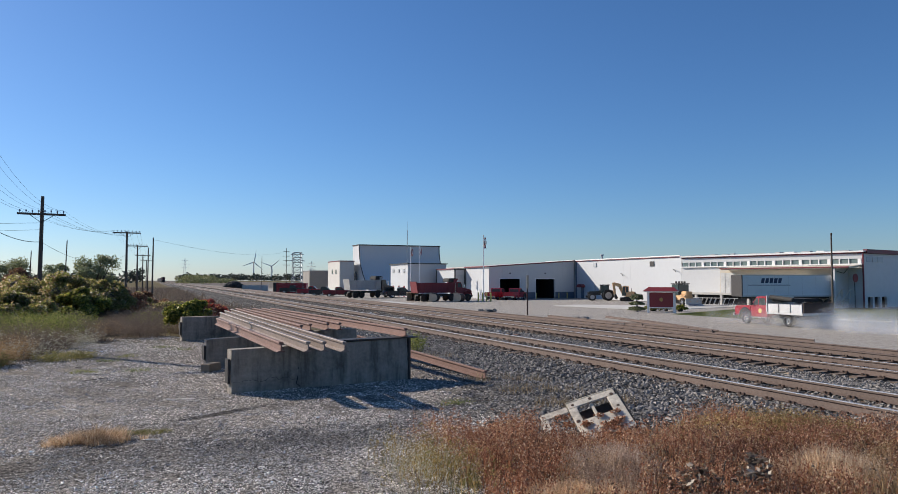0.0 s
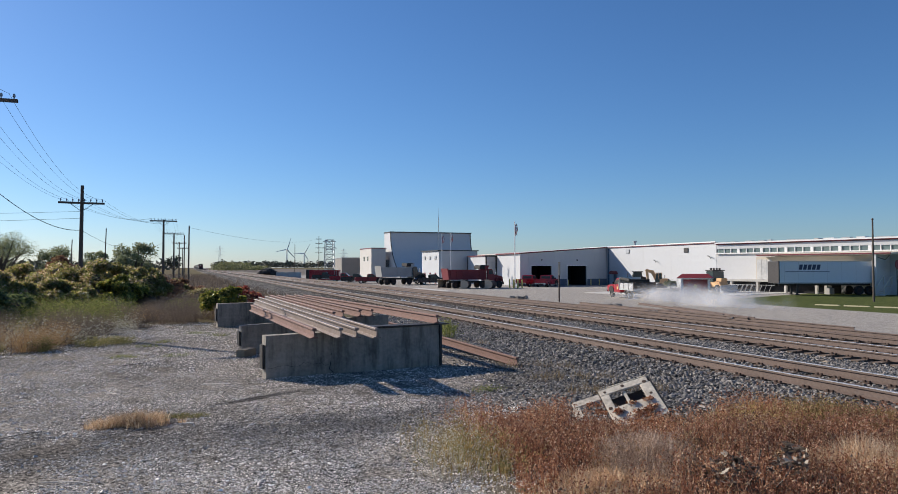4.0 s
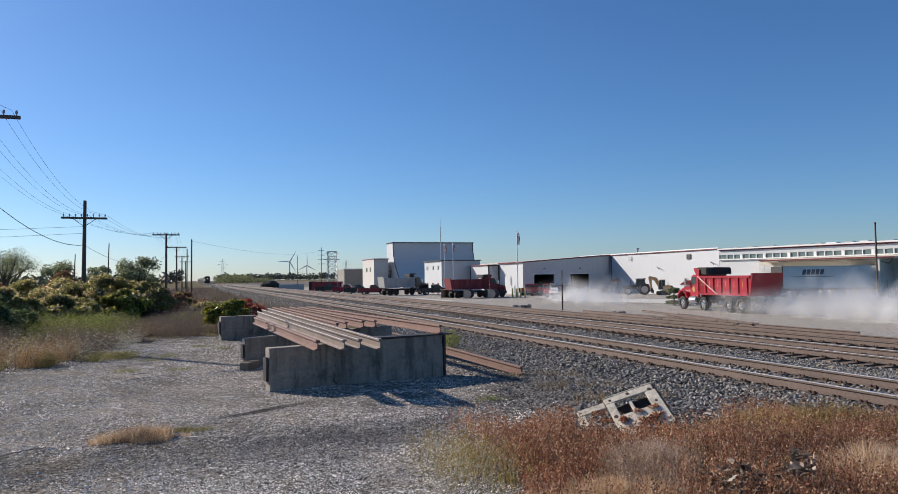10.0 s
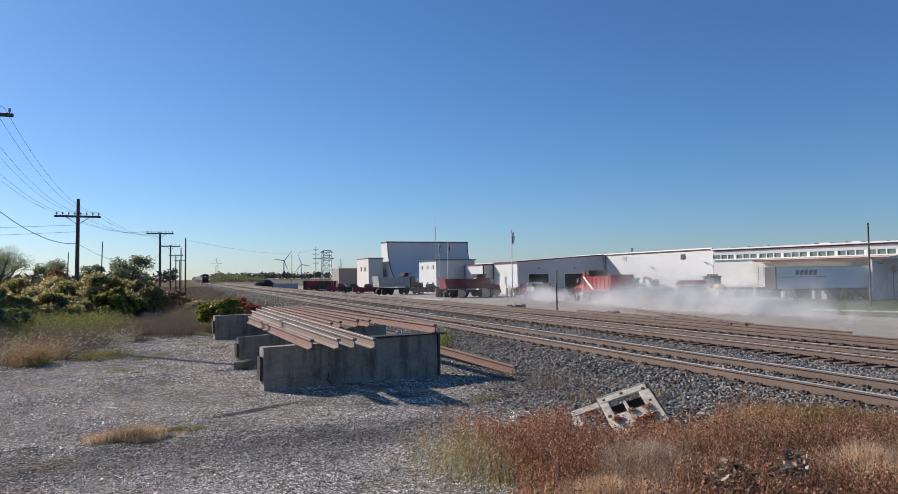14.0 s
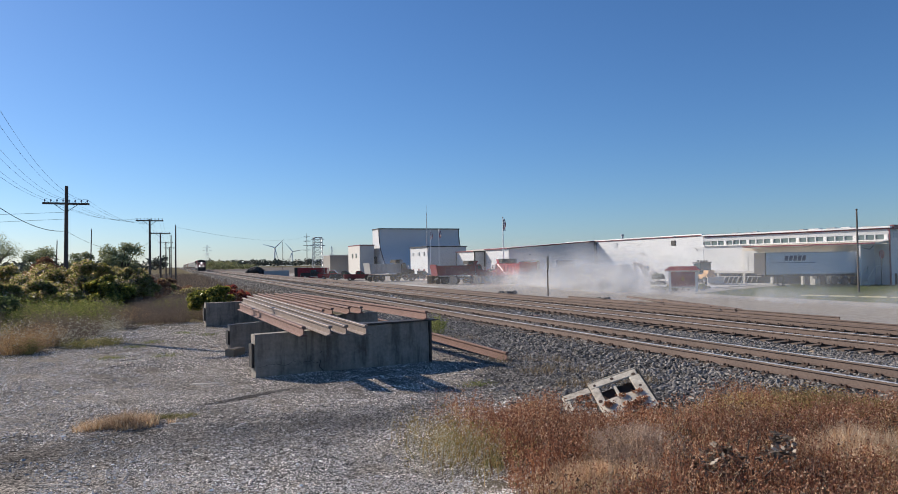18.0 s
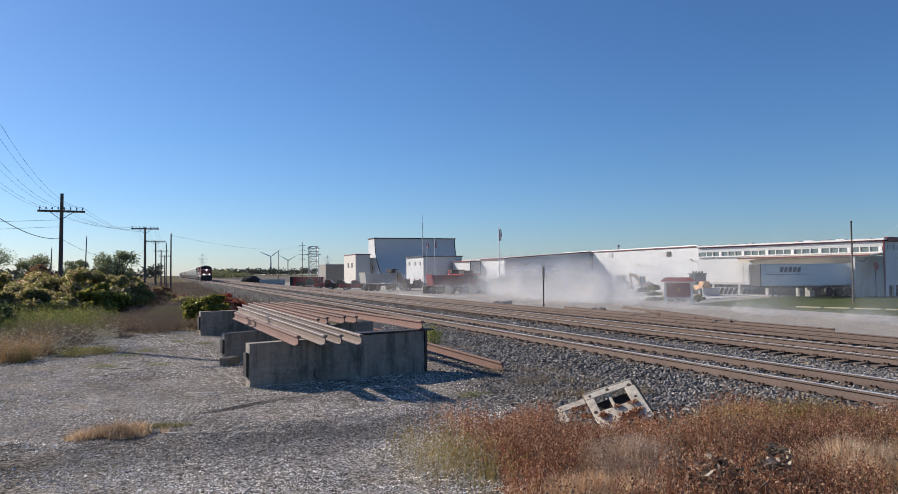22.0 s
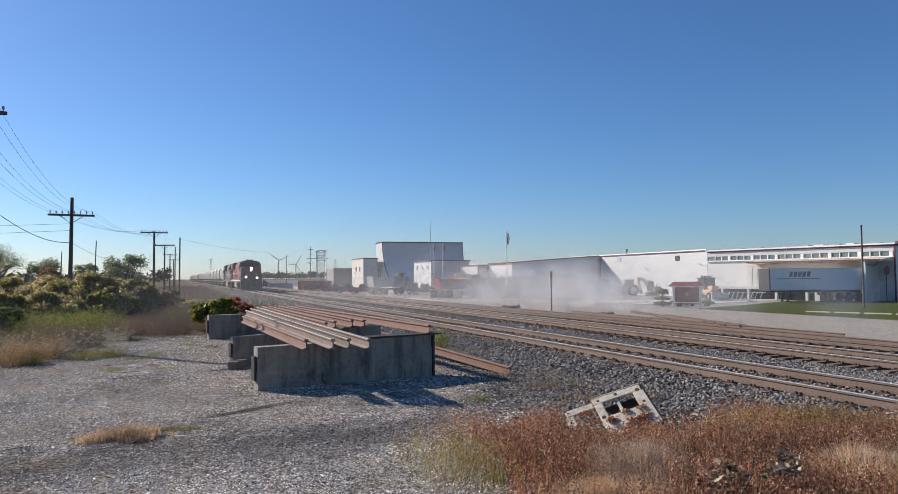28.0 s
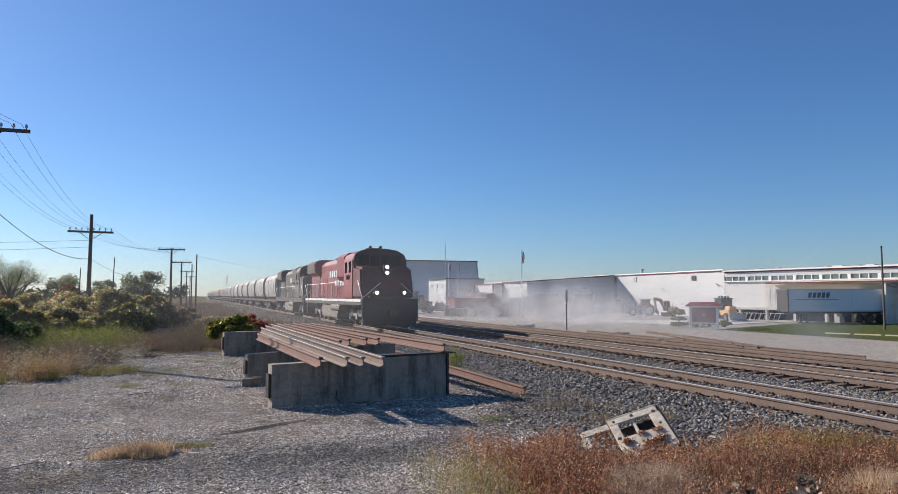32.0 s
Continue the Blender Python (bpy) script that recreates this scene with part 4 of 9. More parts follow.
def annex_buildings():
    a = thing("annex_with_roller_door", "small grey annex with a dark-framed door and white side", "building", pose(50.7, 118, YARD))
    part("front_wall", Shape().box(0, 0, 0, 3.6, 0.25, 5.2), "shade_wall", a, smooth=None)
    part("side_wall", Shape().box(0, 0.252, 0, 0.25, 8.6, 5.2), "white_wall", a, "sunlit white side wall", smooth=None)
    part("roof", Shape().box(-0.1, -0.1, 5.21, 3.7, 8.7, 5.3), "roof", a, smooth=None)
    part("roof_trim", Shape().box(-0.16, -0.2, 5.1, 3.7, -0.11, 5.34), "dark_steel", a, "dark roof trim", smooth=None)
    part("roof_trim", Shape().box(-0.18, -0.1, 5.16, -0.11, 8.7, 5.34), "red_trim", a, "dark red roof trim", smooth=None)
    for x in (0.03, 2.0):
        part("corner_post", Shape().box(x, -0.08, 0, x + 0.22, -0.004, 5.1), "dark_steel", a, "dark corner strip", smooth=None)
    part("corner_post", Shape().box(-0.08, 8.4, 0, -0.004, 8.7, 5.1), "dark_steel", a, "dark corner strip", smooth=None)
    part("roller_door", Shape().box(0.4, -0.05, 0, 1.9, -0.004, 4.2), "alu", a, "grey roller door", smooth=None)
    b = thing("office_block", "white two-storey block with dark trim and grey wall badges", "building", pose(45.3, 128, YARD))
    part("front_wall", Shape().box(0, 0, 0, 8.0, 0.25, 6.3), "shade_wall", b, smooth=None)
    part("side_wall", Shape().box(0, 0.25, 0, 0.25, 10.5, 6.3), "white_wall", b, "sunlit white side wall", smooth=None)
    part("roof", Shape().box(-0.1, -0.1, 6.31, 8.1, 10.6, 6.45), "roof", b, smooth=None)
    part("roof_trim", Shape().box(-0.2, -0.25, 6.3, 8.2, -0.11, 6.48), "dark_steel", b, "dark roof trim", smooth=None)
    part("roof_trim", Shape().box(-0.25, -0.25, 6.3, -0.11, 10.6, 6.48), "dark_steel", b, "dark roof trim", smooth=None)
    for y in (2.0, 5.2, 8.6):
        # Plain plates for the shield emblems on the wall; no lamps.
        part("wall_badge", Shape().box(-0.12, y - 0.5, 4.7, -0.003, y + 0.5, 5.4), "galv", b, "plain grey wall badge", bevel=0.04)
        part("arched_door", Shape().prism([(y - 0.5, 0), (y + 0.5, 0), (y + 0.5, 1.7), (y + 0.3, 2.1), (y - 0.3, 2.1), (y - 0.5, 1.7)], -0.08, -0.003, "x"), "red_trim", b, "dark red arched door", smooth=None)
    c = thing("link_building", "low white link building with dark trim", "building", pose(55.0, 126, YARD))
    part("front_wall", Shape().box(0, 0, 0, 12, 0.25, 5.3), "shade_wall", c, smooth=None)
    part("roof", Shape().box(-0.1, -0.1, 5.31, 12, 12, 5.5), "roof", c, smooth=None)
    part("roof_trim", Shape().box(-0.1, -0.25, 5.2, 12, -0.11, 5.5), "dark_steel", c, "dark roof trim", smooth=None)


def salt_shed():
    """The tall building whose front curves out towards its foot."""
    t = thing("tall_curved_shed", "tall grey shed with a front that flares out at its foot", "building", pose(62.0, 222, YARD))
    prof = [(0, 14.5), (-0.1, 12.5), (-0.7, 10), (-2.2, 7.5), (-4.6, 5), (-7.8, 2.5), (-11.5, 0)]
    s = Shape()
    n = len(prof)
    rows = 10
    for i in range(rows + 1):
        u = 27.7 * i / rows
        s.v += [(u, y, z) for y, z in prof]
    s.f = [(i * n + j, (i + 1) * n + j, (i + 1) * n + j + 1, i * n + j + 1) for i in range(rows) for j in range(n - 1)]
    s.put([(0, 7.5, 0), (27.7, 7.5, 0), (27.7, 7.5, 14.5), (0, 7.5, 14.5)], [(0, 1, 2, 3)])
    part("curved_front", s, "shade_wall", t, "grey ribbed front that curves outward")
    for k in range(1, 12):
        r = Shape()
        u = 27.7 * k / 12
        for (y0, z0), (y1, z1) in zip(prof, prof[1:]):
            r.put([(u - 0.03, y0 - 0.03, z0), (u + 0.03, y0 - 0.03, z0), (u + 0.03, y1 - 0.03, z1), (u - 0.03, y1 - 0.03, z1)], [(0, 1, 2, 3)])
        part("panel_rib", r, "shade_wall", t, smooth=None)
    side = [(y, z) for y, z in prof] + [(7.5, 0), (7.5, 14.5)]
    part("side_wall", Shape().prism(side, -0.2, -0.02, "x"), "white_wall", t, "sunlit white end wall", smooth=None)
    part("side_wall", Shape().prism(side, 27.72, 27.9, "x"), "white_wall", t, smooth=None)
    part("edge_trim", Shape().path([(-0.15, y - 0.1, z) for y, z in prof], 0.14, 6), "dark_steel", t, "dark edge trim")
    part("edge_trim", Shape().path([(27.8, y - 0.1, z) for y, z in prof], 0.14, 6), "dark_steel", t, "dark edge trim")
    part("roof", Shape().box(-0.4, -0.4, 14.51, 28.1, 7.6, 14.8), "dark_steel", t, "dark roof edge", smooth=None)
    for y in (2.2, 4.6):
        part("window", Shape().box(-0.26, y, 2.6, -0.21, y + 0.9, 5.6), "glass", t, "tall narrow window", smooth=None)
    part("conveyor_roof", Shape().prism([(9, 0), (27, 0), (27, 6.6), (24, 6.2)], -13.5, -11.6, "y"), "white_wall", t, "sloping white lean-to")
    a = thing("white_end_building", "white block with red roof edge and small windows", "building", pose(55.6, 222, YARD))
    part("wall", Shape().box(0, 0, 0, 4.6, 16, 9.2), "stucco", a, smooth=None)
    part("side_cladding", Shape().box(-0.12, 0.02, 0, -0.003, 16, 9.2), "stucco", a, "sunlit pale cladding", smooth=None)
    part("roof_trim", Shape().box(-0.2, -0.2, 9.21, 4.8, 16.2, 9.5), "red_trim", a, "dark red roof edge", smooth=None)
    for q in (4.0, 9.0):
        part("window", Shape().box(-0.2, q, 5.2, -0.125, q + 1.6, 6.7), "glass", a, smooth=None)
    b = thing("grey_block_building", "low grey-brown block building behind the yard", "building", pose(51.6, 250, YARD))
    part("wall", Shape().box(0, 0, 0, 9, 12, 6.4), "brown_block", b, smooth=None)
    part("roof_edge", Shape().box(-0.1, -0.1, 6.41, 9.1, 12.1, 6.7), "galv", b, smooth=None)


def warehouse():
    """The long white warehouse whose side runs along the tracks."""
    w = thing("long_warehouse", "long white metal warehouse with red and white roof edge", "building")
    X = 70.0
    z1 = 5.28
    part("side_wall", Shape().box(X, 80.4, YARD, X + 0.3, 118, z1), "white_wall", w, "sunlit white metal wall", smooth=None)
    for k in range(15):
        q = 81.3 + 1.8 * k
        part("wall_seam", Shape().box(X - 0.004, q - 0.006, YARD, X, q + 0.006, z1 - 0.1), "white_wall", w, smooth=None)
    part("roof", Shape().box(X + 0.05, 80.4, 5.3, X + 21.5, 118, 5.45), "roof", w, "pale flat roof", smooth=None)
    part("fascia", Shape().box(X - 0.15, 80.4, z1 + 0.04, X - 0.01, 118, z1 + 0.16), "red_trim", w, "dark red fascia", smooth=None)
    part("roof_edge", Shape().box(X - 0.2, 80.4, z1 + 0.165, X, 118, z1 + 0.32), "white_trim", w, smooth=None)
    part("roof_vent", Shape().tube((X + 2, 102.6, 5.4), (X + 2, 102.6, 6.2), 0.18, n=10).tube((X + 2, 102.6, 6.2), (X + 2, 102.6, 6.45), 0.32, n=10), "galv", w, "round roof vent")
    for yy, zz in ((101.8, 4.6), (86.8, 4.45)):
        part("louvre", Shape().box(X - 0.1, yy - 0.5, zz - 0.35, X - 0.003, yy + 0.5, zz + 0.4), "dark_steel" if yy < 90 else "galv", w, "small wall louvre", bevel=0.03)
    for yy, zz in ((94.05, 3.0), (81.6, 3.5)):
        part("wall_pipe", Shape().path([(X - 0.02, yy + 0.5, zz), (X - 0.3, yy + 0.2, zz + 0.1), (X - 0.45, yy - 0.25, zz), (X - 0.5, yy - 0.6, zz - 0.3)], 0.05), "dark_steel", w, "bent wall pipe")
    part("gable_post", Shape().box(X - 0.05, 107.4, YARD, X - 0.004, 107.8, 5.2), "blue_base", w, smooth=None)
    part("small_door", Shape().box(X - 0.08, 105.2, YARD, X - 0.003, 106.0, 0.74), "blue_base", w, "dark blue side door", smooth=None)
    part("door_awning", Shape().prism([(104.8, 0.75), (106.4, 0.75), (106.3, 1.05), (105.95, 1.3), (105.25, 1.3), (104.9, 1.05)], X - 0.8, X - 0.003, "x"), "sign_red", w, "red door awning")
    # the hall beyond, its side turned a little away from the tracks: u runs along it, v out of it
    turn = math.degrees(math.atan2(-24.28, 5.0))
    H = pose(70.0, 80.36, 0, 0, 0, turn)
    n = 24.79
    c = thing("clerestory_hall", "long pale hall with red fascia and a band of high windows", "building", H)
    part("block_wall", Shape().box(0, 0.0, YARD, n, 0.3, 3.77), "block_wall", c, "pale painted block wall", smooth=None)
    part("upper_wall", Shape().box(0, 0.02, 4.48, n, 0.3, 5.05), "white_wall", c, smooth=None)
    part("window_sill", Shape().box(0, -0.25, 3.775, n, 0.3, 3.92), "white_trim", c, smooth=None)
    u = 0.25
    while u < n - 3:
        for _ in range(3):
            part("window_pane", Shape().box(u, 0.1, 3.93, u + 0.95, 0.16, 4.47), "clerestory", c, "greenish window pane", smooth=None)
            part("mullion", Shape().box(u + 0.955, -0.02, 3.925, u + 1.06, 0.2, 4.475), "white_trim", c, smooth=None)
            u += 1.065
        part("pier", Shape().box(u - 0.003, -0.04, 3.925, u + 0.28, 0.2, 4.475), "white_trim", c, smooth=None)
        u += 0.285
    part("fascia", Shape().box(0, -0.12, 5.10, n, 0.3, 5.22), "red_trim", c, "dark red fascia", smooth=None)
    part("gutter", Shape().box(-0.1, -0.3, 5.225, n + 0.2, 0.3, 5.4), "white_trim", c, smooth=None)
    part("roof", Shape().box(0.3, 0.31, 5.1, n - 0.3, 40, 5.35), "roof", c, "pale flat roof", smooth=None)
    part("end_wall", wall_with_holes(0.3, 40.0, YARD, lambda q: 5.05, [(0.9, 2.1, YARD, 0.05), (2.5, 3.9, YARD, 0.05), (4.3, 5.6, YARD, 0.05)], 0.3, Matrix.Translation((n, 0, 0)) @ pose(0, 0, 0, 0, 0, 90)), "shade_wall", c, "end wall, blue-grey in the shade in shade", smooth=None)
    part("corner_trim", Shape().box(n - 0.02, -0.15, YARD, n + 0.12, -0.01, 5.05), "red_trim", c, "dark red corner trim", smooth=None)
    part("end_fascia", Shape().box(n - 0.1, 0.31, 5.07, n + 0.35, 40, 5.55), "red_trim", c, "dark red fascia", smooth=None)
    rr = random.Random(44)
    for k in range(12):
        q = 0.8 + 1.9 * k + rr.uniform(-0.5, 0.5)
        part("roof_sheet", Shape().box(q, -0.25, 5.405, q + rr.uniform(0.5, 1.6), rr.uniform(0.2, 0.8), 5.405 + rr.uniform(0.05, 0.16)), rr.choice(("galv", "white_trim", "roof")), c, "loose pale roof sheet", smooth=None)
    # Near-black sheet painted as the shade behind the end doorways.
    part("dark_recess", Shape().box(n - 0.8, 0.6, YARD, n - 0.7, 7, 0.2), "near_black", c, smooth=None)
    for k in range(3):
        part("end_window", Shape().box(n + 0.001, 0.8 + 1.35 * k, 4.1, n + 0.05, 2.0 + 1.35 * k, 4.7), "galv", c, "grey end window", smooth=None)
    # the loading dock and its canopy
    d = thing("loading_dock", "raised concrete dock with beige house and red-edged canopy", "loading dock", H)
    part("platform", Shape().box(1.5, -4.5, 0.12, 17.5, -0.01, 0.34), "pale_concrete", d, "pale concrete platform", smooth=None)
    # A solid near-black box: the shade below the platform is painted on.
    part("dark_void", Shape().box(1.7, -3.6, YARD, 17.5, -0.02, 0.11), "near_black", d, "near-black box painted as the shade under the dock", smooth=None)
    for q in (1.6, 5.4, 9.2, 13.0, 16.9):
        part("dock_post", Shape().box(q, -4.45, YARD, q + 0.3, -4.15, 0.115), "pale_concrete", d, smooth=None)
    part("house", Shape().box(7.3, -1.6, 0.345, 22.85, -0.02, 3.3), "beige", d, "beige dock house", smooth=None)
    part("house_end", Shape().box(22.9, -3.0, YARD, 23.1, -0.02, 3.42), "shade_wall", d, "end wall, blue-grey in the shade", smooth=None)
    part("canopy", Shape().prism([(-3.0, 3.32), (-0.26, 3.5), (-0.26, 3.74), (-3.0, 3.52)], 8.4, 24.6, "x"), "beige", d, "beige canopy", smooth=None)
    part("canopy_edge", Shape().box(8.3, -3.15, 3.42, 24.7, -3.01, 3.56), "red_trim", d, "dark red canopy edge", smooth=None)
    for k in range(6):
        part("curtain_strip", Shape().box(7.45 + 0.36 * k, -1.7 - 0.02 * (k % 2), 0.35, 7.8 + 0.36 * k, -1.64 - 0.02 * (k % 2), 2.95), "curtain", d, "milky translucent strip", smooth=None)
    part("disc_post", Shape().tube((24.3, -1.0, YARD), (24.3, -1.0, 2.7), 0.045, n=8), "dark_steel", d)
    part("stop_disc", Shape().prism([(-1.0 + 0.56 * math.cos(math.pi * i / 12), 2.25 + 0.5 * math.sin(math.pi * i / 12)) for i in range(24)], 24.36, 24.42, "x"), "sign_red", d, "round red disc on a post")
    for k in range(6):
        part("stair_tread", Shape().box(23.3 + 0.02 * k, -3.6 + 0.3 * k, YARD + 0.2 * k, 24.2, -3.3 + 0.3 * k, YARD + 0.05 + 0.2 * k), "beige", d, "pale wooden tread", smooth=None)
    for q in (23.3, 24.2):
        part("stair_rail", Shape().path([(q, -3.6, YARD + 0.85), (q, -1.9, 0.95), (q, -1.4, 0.95)], 0.05, 6).path([(q, -3.55, YARD), (q, -3.55, YARD + 0.88)], 0.05, 6).path([(q, -1.9, 0.0), (q, -1.9, 0.95)], 0.05, 6), "beige", d, "pale wooden stair rail")
    part("pipe", Shape().path([(23.15, -0.2, 3.3), (23.2, -1.2, 2.8), (23.2, -2.7, 3.0)], 0.04), "dark_steel", d, "drooping cable")
    part("stair", Shape().box(18.0, -4.4, YARD, 18.3, -3.4, -0.2).box(18.3, -4.4, YARD, 18.6, -3.4, -0.5), "pale_concrete", d, smooth=None)
    return w


garage_building()
annex_buildings()
salt_shed()
warehouse()


# ---- vehicles: local +y is forward, z = 0 the ground ----
def wheel_parts(parent, x, y, r, w, label="", rim_paint="chrome"):
    t = Shape()
    ring = [(0.62, 0.5), (0.9, 0.5), (1.0, 0.36), (1.0, -0.36), (0.9, -0.5), (0.62, -0.5)]
    n, k = 20, len(ring)
    for i in range(n):
        a = 2 * math.pi * i / n
        t.v += [(v * w, u * r * math.cos(a), u * r * math.sin(a)) for u, v in ring]
    t.f = [(i * k + j, i * k + (j + 1) % k, ((i + 1) % n) * k + (j + 1) % k, ((i + 1) % n) * k + j) for i in range(n) for j in range(k)]
    o = part("wheel", t, "black", parent, label, at=pose(x, y, r))
    rim = Shape().tube((-0.3 * w, 0, 0), (0.3 * w, 0, 0), 0.63 * r, n=16)
    side = -1 if x < 0 else 1
    rim.tube((side * 0.3 * w, 0, 0), (side * 0.5 * w, 0, 0), 0.3 * r, 0.2 * r, 10)
    for i in range(8):
        a = 2 * math.pi * i / 8
        rim.tube((side * 0.3 * w, 0.45 * r * math.cos(a), 0.45 * r * math.sin(a)), (side * 0.38 * w, 0.45 * r * math.cos(a), 0.45 * r * math.sin(a)), 0.05 * r, n=6)
    part("rim", rim, rim_paint, o, "bright steel rim" if rim_paint == "chrome" else "dull steel rim")
    return o


def dump_truck(name, label, m, paint, box_paint, tarp=True, group="", marks=False):
    t = thing(name, label, "dump truck", m, group)
    part("chassis", Shape().box(-0.45, -4.1, 0.75, 0.45, 3.3, 1.02).box(-1.0, 3.9, 0.5, 1.0, 4.15, 0.85), "dark_steel", t, "black chassis", smooth=None)
    hood = [(1.95, 0.95), (4.0, 0.95), (4.1, 1.35), (4.0, 1.62), (3.0, 1.82), (1.95, 1.95)]
    part("hood", Shape().prism(hood, -0.82, 0.82, "x"), paint, t, "long sloped hood", bevel=0.08)
    for sx in (-1, 1):
        arch = [(2.35, 0.9), (2.5, 1.22), (2.85, 1.42), (3.3, 1.42), (3.65, 1.22), (3.85, 0.85), (3.95, 0.85), (3.75, 1.36), (3.35, 1.54), (2.8, 1.54), (2.4, 1.34), (2.2, 0.9)]
        a, b = sorted((sx * 0.8, sx * 1.2))
        part("fender", Shape().prism(arch, a, b, "x"), paint, t, "rounded wheel arch")
        part("headlight", Shape().box(sx * 0.62 - 0.16, 4.0, 1.05, sx * 0.62 + 0.16, 4.13, 1.25), "chrome", t, bevel=0.03)
        part("fuel_tank", Shape().tube((sx * 0.95, 0.75, 0.75), (sx * 0.95, 1.85, 0.75), 0.3, n=14), "chrome", t, "bright round fuel tank")
        part("step", Shape().box(sx * 1.0 - 0.2, 0.7, 0.42, sx * 1.0 + 0.2, 1.9, 0.47).box(sx * 1.0 - 0.2, 0.8, 1.03, sx * 1.0 + 0.2, 1.8, 1.07), "chrome", t, "bright step", smooth=None)
        part("mirror", Shape().box(sx * 1.3 - 0.06, 2.05, 1.95, sx * 1.3 + 0.06, 2.25, 2.45).tube((sx * 1.0, 2.0, 2.4), (sx * 1.3, 2.1, 2.4), 0.025, n=6), "chrome", t, "chrome wing mirror", bevel=0.02)
        part("side_window", Shape().prism([(0.95, 2.0), (1.75, 2.0), (1.6, 2.55), (0.95, 2.58)], *sorted((sx * 1.012, sx * 1.03)), "x"), "glass", t, smooth=None)
        part("exhaust_stack", Shape().tube((sx * 0.85, 0.52, 1.0), (sx * 0.85, 0.52, 3.0), 0.08, n=10), "chrome", t, "upright chrome exhaust")
    cab = [(0.65, 0.95), (2.0, 0.95), (2.0, 1.95), (1.72, 2.62), (1.5, 2.74), (0.65, 2.74)]
    part("cab", Shape().prism(cab, -1.01, 1.01, "x"), paint, t, "", bevel=0.05)
    part("windscreen", Shape().put([(-0.88, 2.02, 1.98), (0.88, 2.02, 1.98), (0.82, 1.765, 2.6), (-0.82, 1.765, 2.6), (-0.88, 1.98, 1.98), (0.88, 1.98, 1.98), (0.82, 1.73, 2.6), (-0.82, 1.73, 2.6)], [(0, 1, 2, 3), (7, 6, 5, 4), (0, 4, 5, 1), (1, 5, 6, 2), (2, 6, 7, 3), (3, 7, 4, 0)]), "glass", t, smooth=None)
    part("grille", Shape().box(-0.55, 4.06, 0.95, 0.55, 4.14, 1.5), "chrome", t, "chrome radiator grille", bevel=0.03)
    body = Shape()
    body.put([(-1.22, -4.3, 1.25), (1.22, -4.3, 1.25), (1.22, 0.35, 1.25), (-1.22, 0.35, 1.25), (-1.22, -4.55, 2.62), (1.22, -4.55, 2.62), (1.22, 0.35, 2.62), (-1.22, 0.35, 2.62), (-1.12, -4.4, 2.62), (1.12, -4.4, 2.62), (1.12, 0.25, 2.62), (-1.12, 0.25, 2.62), (-1.12, -4.2, 1.5), (1.12, -4.2, 1.5), (1.12, 0.25, 1.5), (-1.12, 0.25, 1.5)],
             [(3, 2, 1, 0), (0, 1, 5, 4), (1, 2, 6, 5), (2, 3, 7, 6), (3, 0, 4, 7), (4, 5, 9, 8), (5, 6, 10, 9), (6, 7, 11, 10), (7, 4, 8, 11), (8, 9, 13, 12), (9, 10, 14, 13), (10, 11, 15, 14), (11, 8, 12, 15), (12, 13, 14, 15)])
    b = part("dump_body", body, box_paint, t, "", smooth=None)
    for sx in (-1, 1):
        for k in range(7):
            y = -4.15 + k * 0.74
            part("side_rib", Shape().box(*sorted((sx * 1.222, sx * 1.30))[:1], y - 0.05, 1.38, sorted((sx * 1.222, sx * 1.30))[1], y + 0.05, 2.5), box_paint, b, smooth=None)
            if marks and k < 6:
                part("mark", Shape().box(*sorted((sx * 1.223, sx * 1.228))[:1], y + 0.345, 1.8, sorted((sx * 1.223, sx * 1.228))[1], y + 0.385, 2.25), "dull_gold", b, "small yellow emblem", smooth=None)
        lo, hi = sorted((sx * 1.222, sx * 1.32))
        part("top_rail", Shape().box(lo, -4.5, 2.48, hi, 0.35, 2.63), box_paint, b, smooth=None)
        part("bottom_rail", Shape().box(lo, -4.3, 1.22, hi, 0.35, 1.37), box_paint, b, smooth=None)
        for k in range(5):
            part("ladder_rung", Shape().box(sorted((sx * 1.32, sx * 1.36))[0], -0.15, 1.45 + 0.22 * k, sorted((sx * 1.32, sx * 1.36))[1], 0.28, 1.49 + 0.22 * k), box_paint, b, smooth=None)
    part("headboard", Shape().prism([(0.2, 2.6), (0.5, 2.6), (0.95, 3.2), (0.85, 3.25), (0.2, 3.15)], -1.2, 1.2, "x"), box_paint, b, "sloping cab guard", smooth=None)
    if tarp:
        part("tarp_roll", Shape().prism([(-0.45, 2.74), (0.45, 2.74), (0.72, 3.2), (0.62, 3.3), (-0.3, 3.28), (-0.42, 3.2)], -1.1, 1.1, "x"), "black", t, "black rolled tarpaulin", bevel=0.06)
        part("tarp_arm", Shape().path([(-1.36, 0.2, 2.6), (-1.36, -1.7, 1.25)], 0.035).path([(1.36, 0.2, 2.6), (1.36, -1.7, 1.25)], 0.035), box_paint, t)
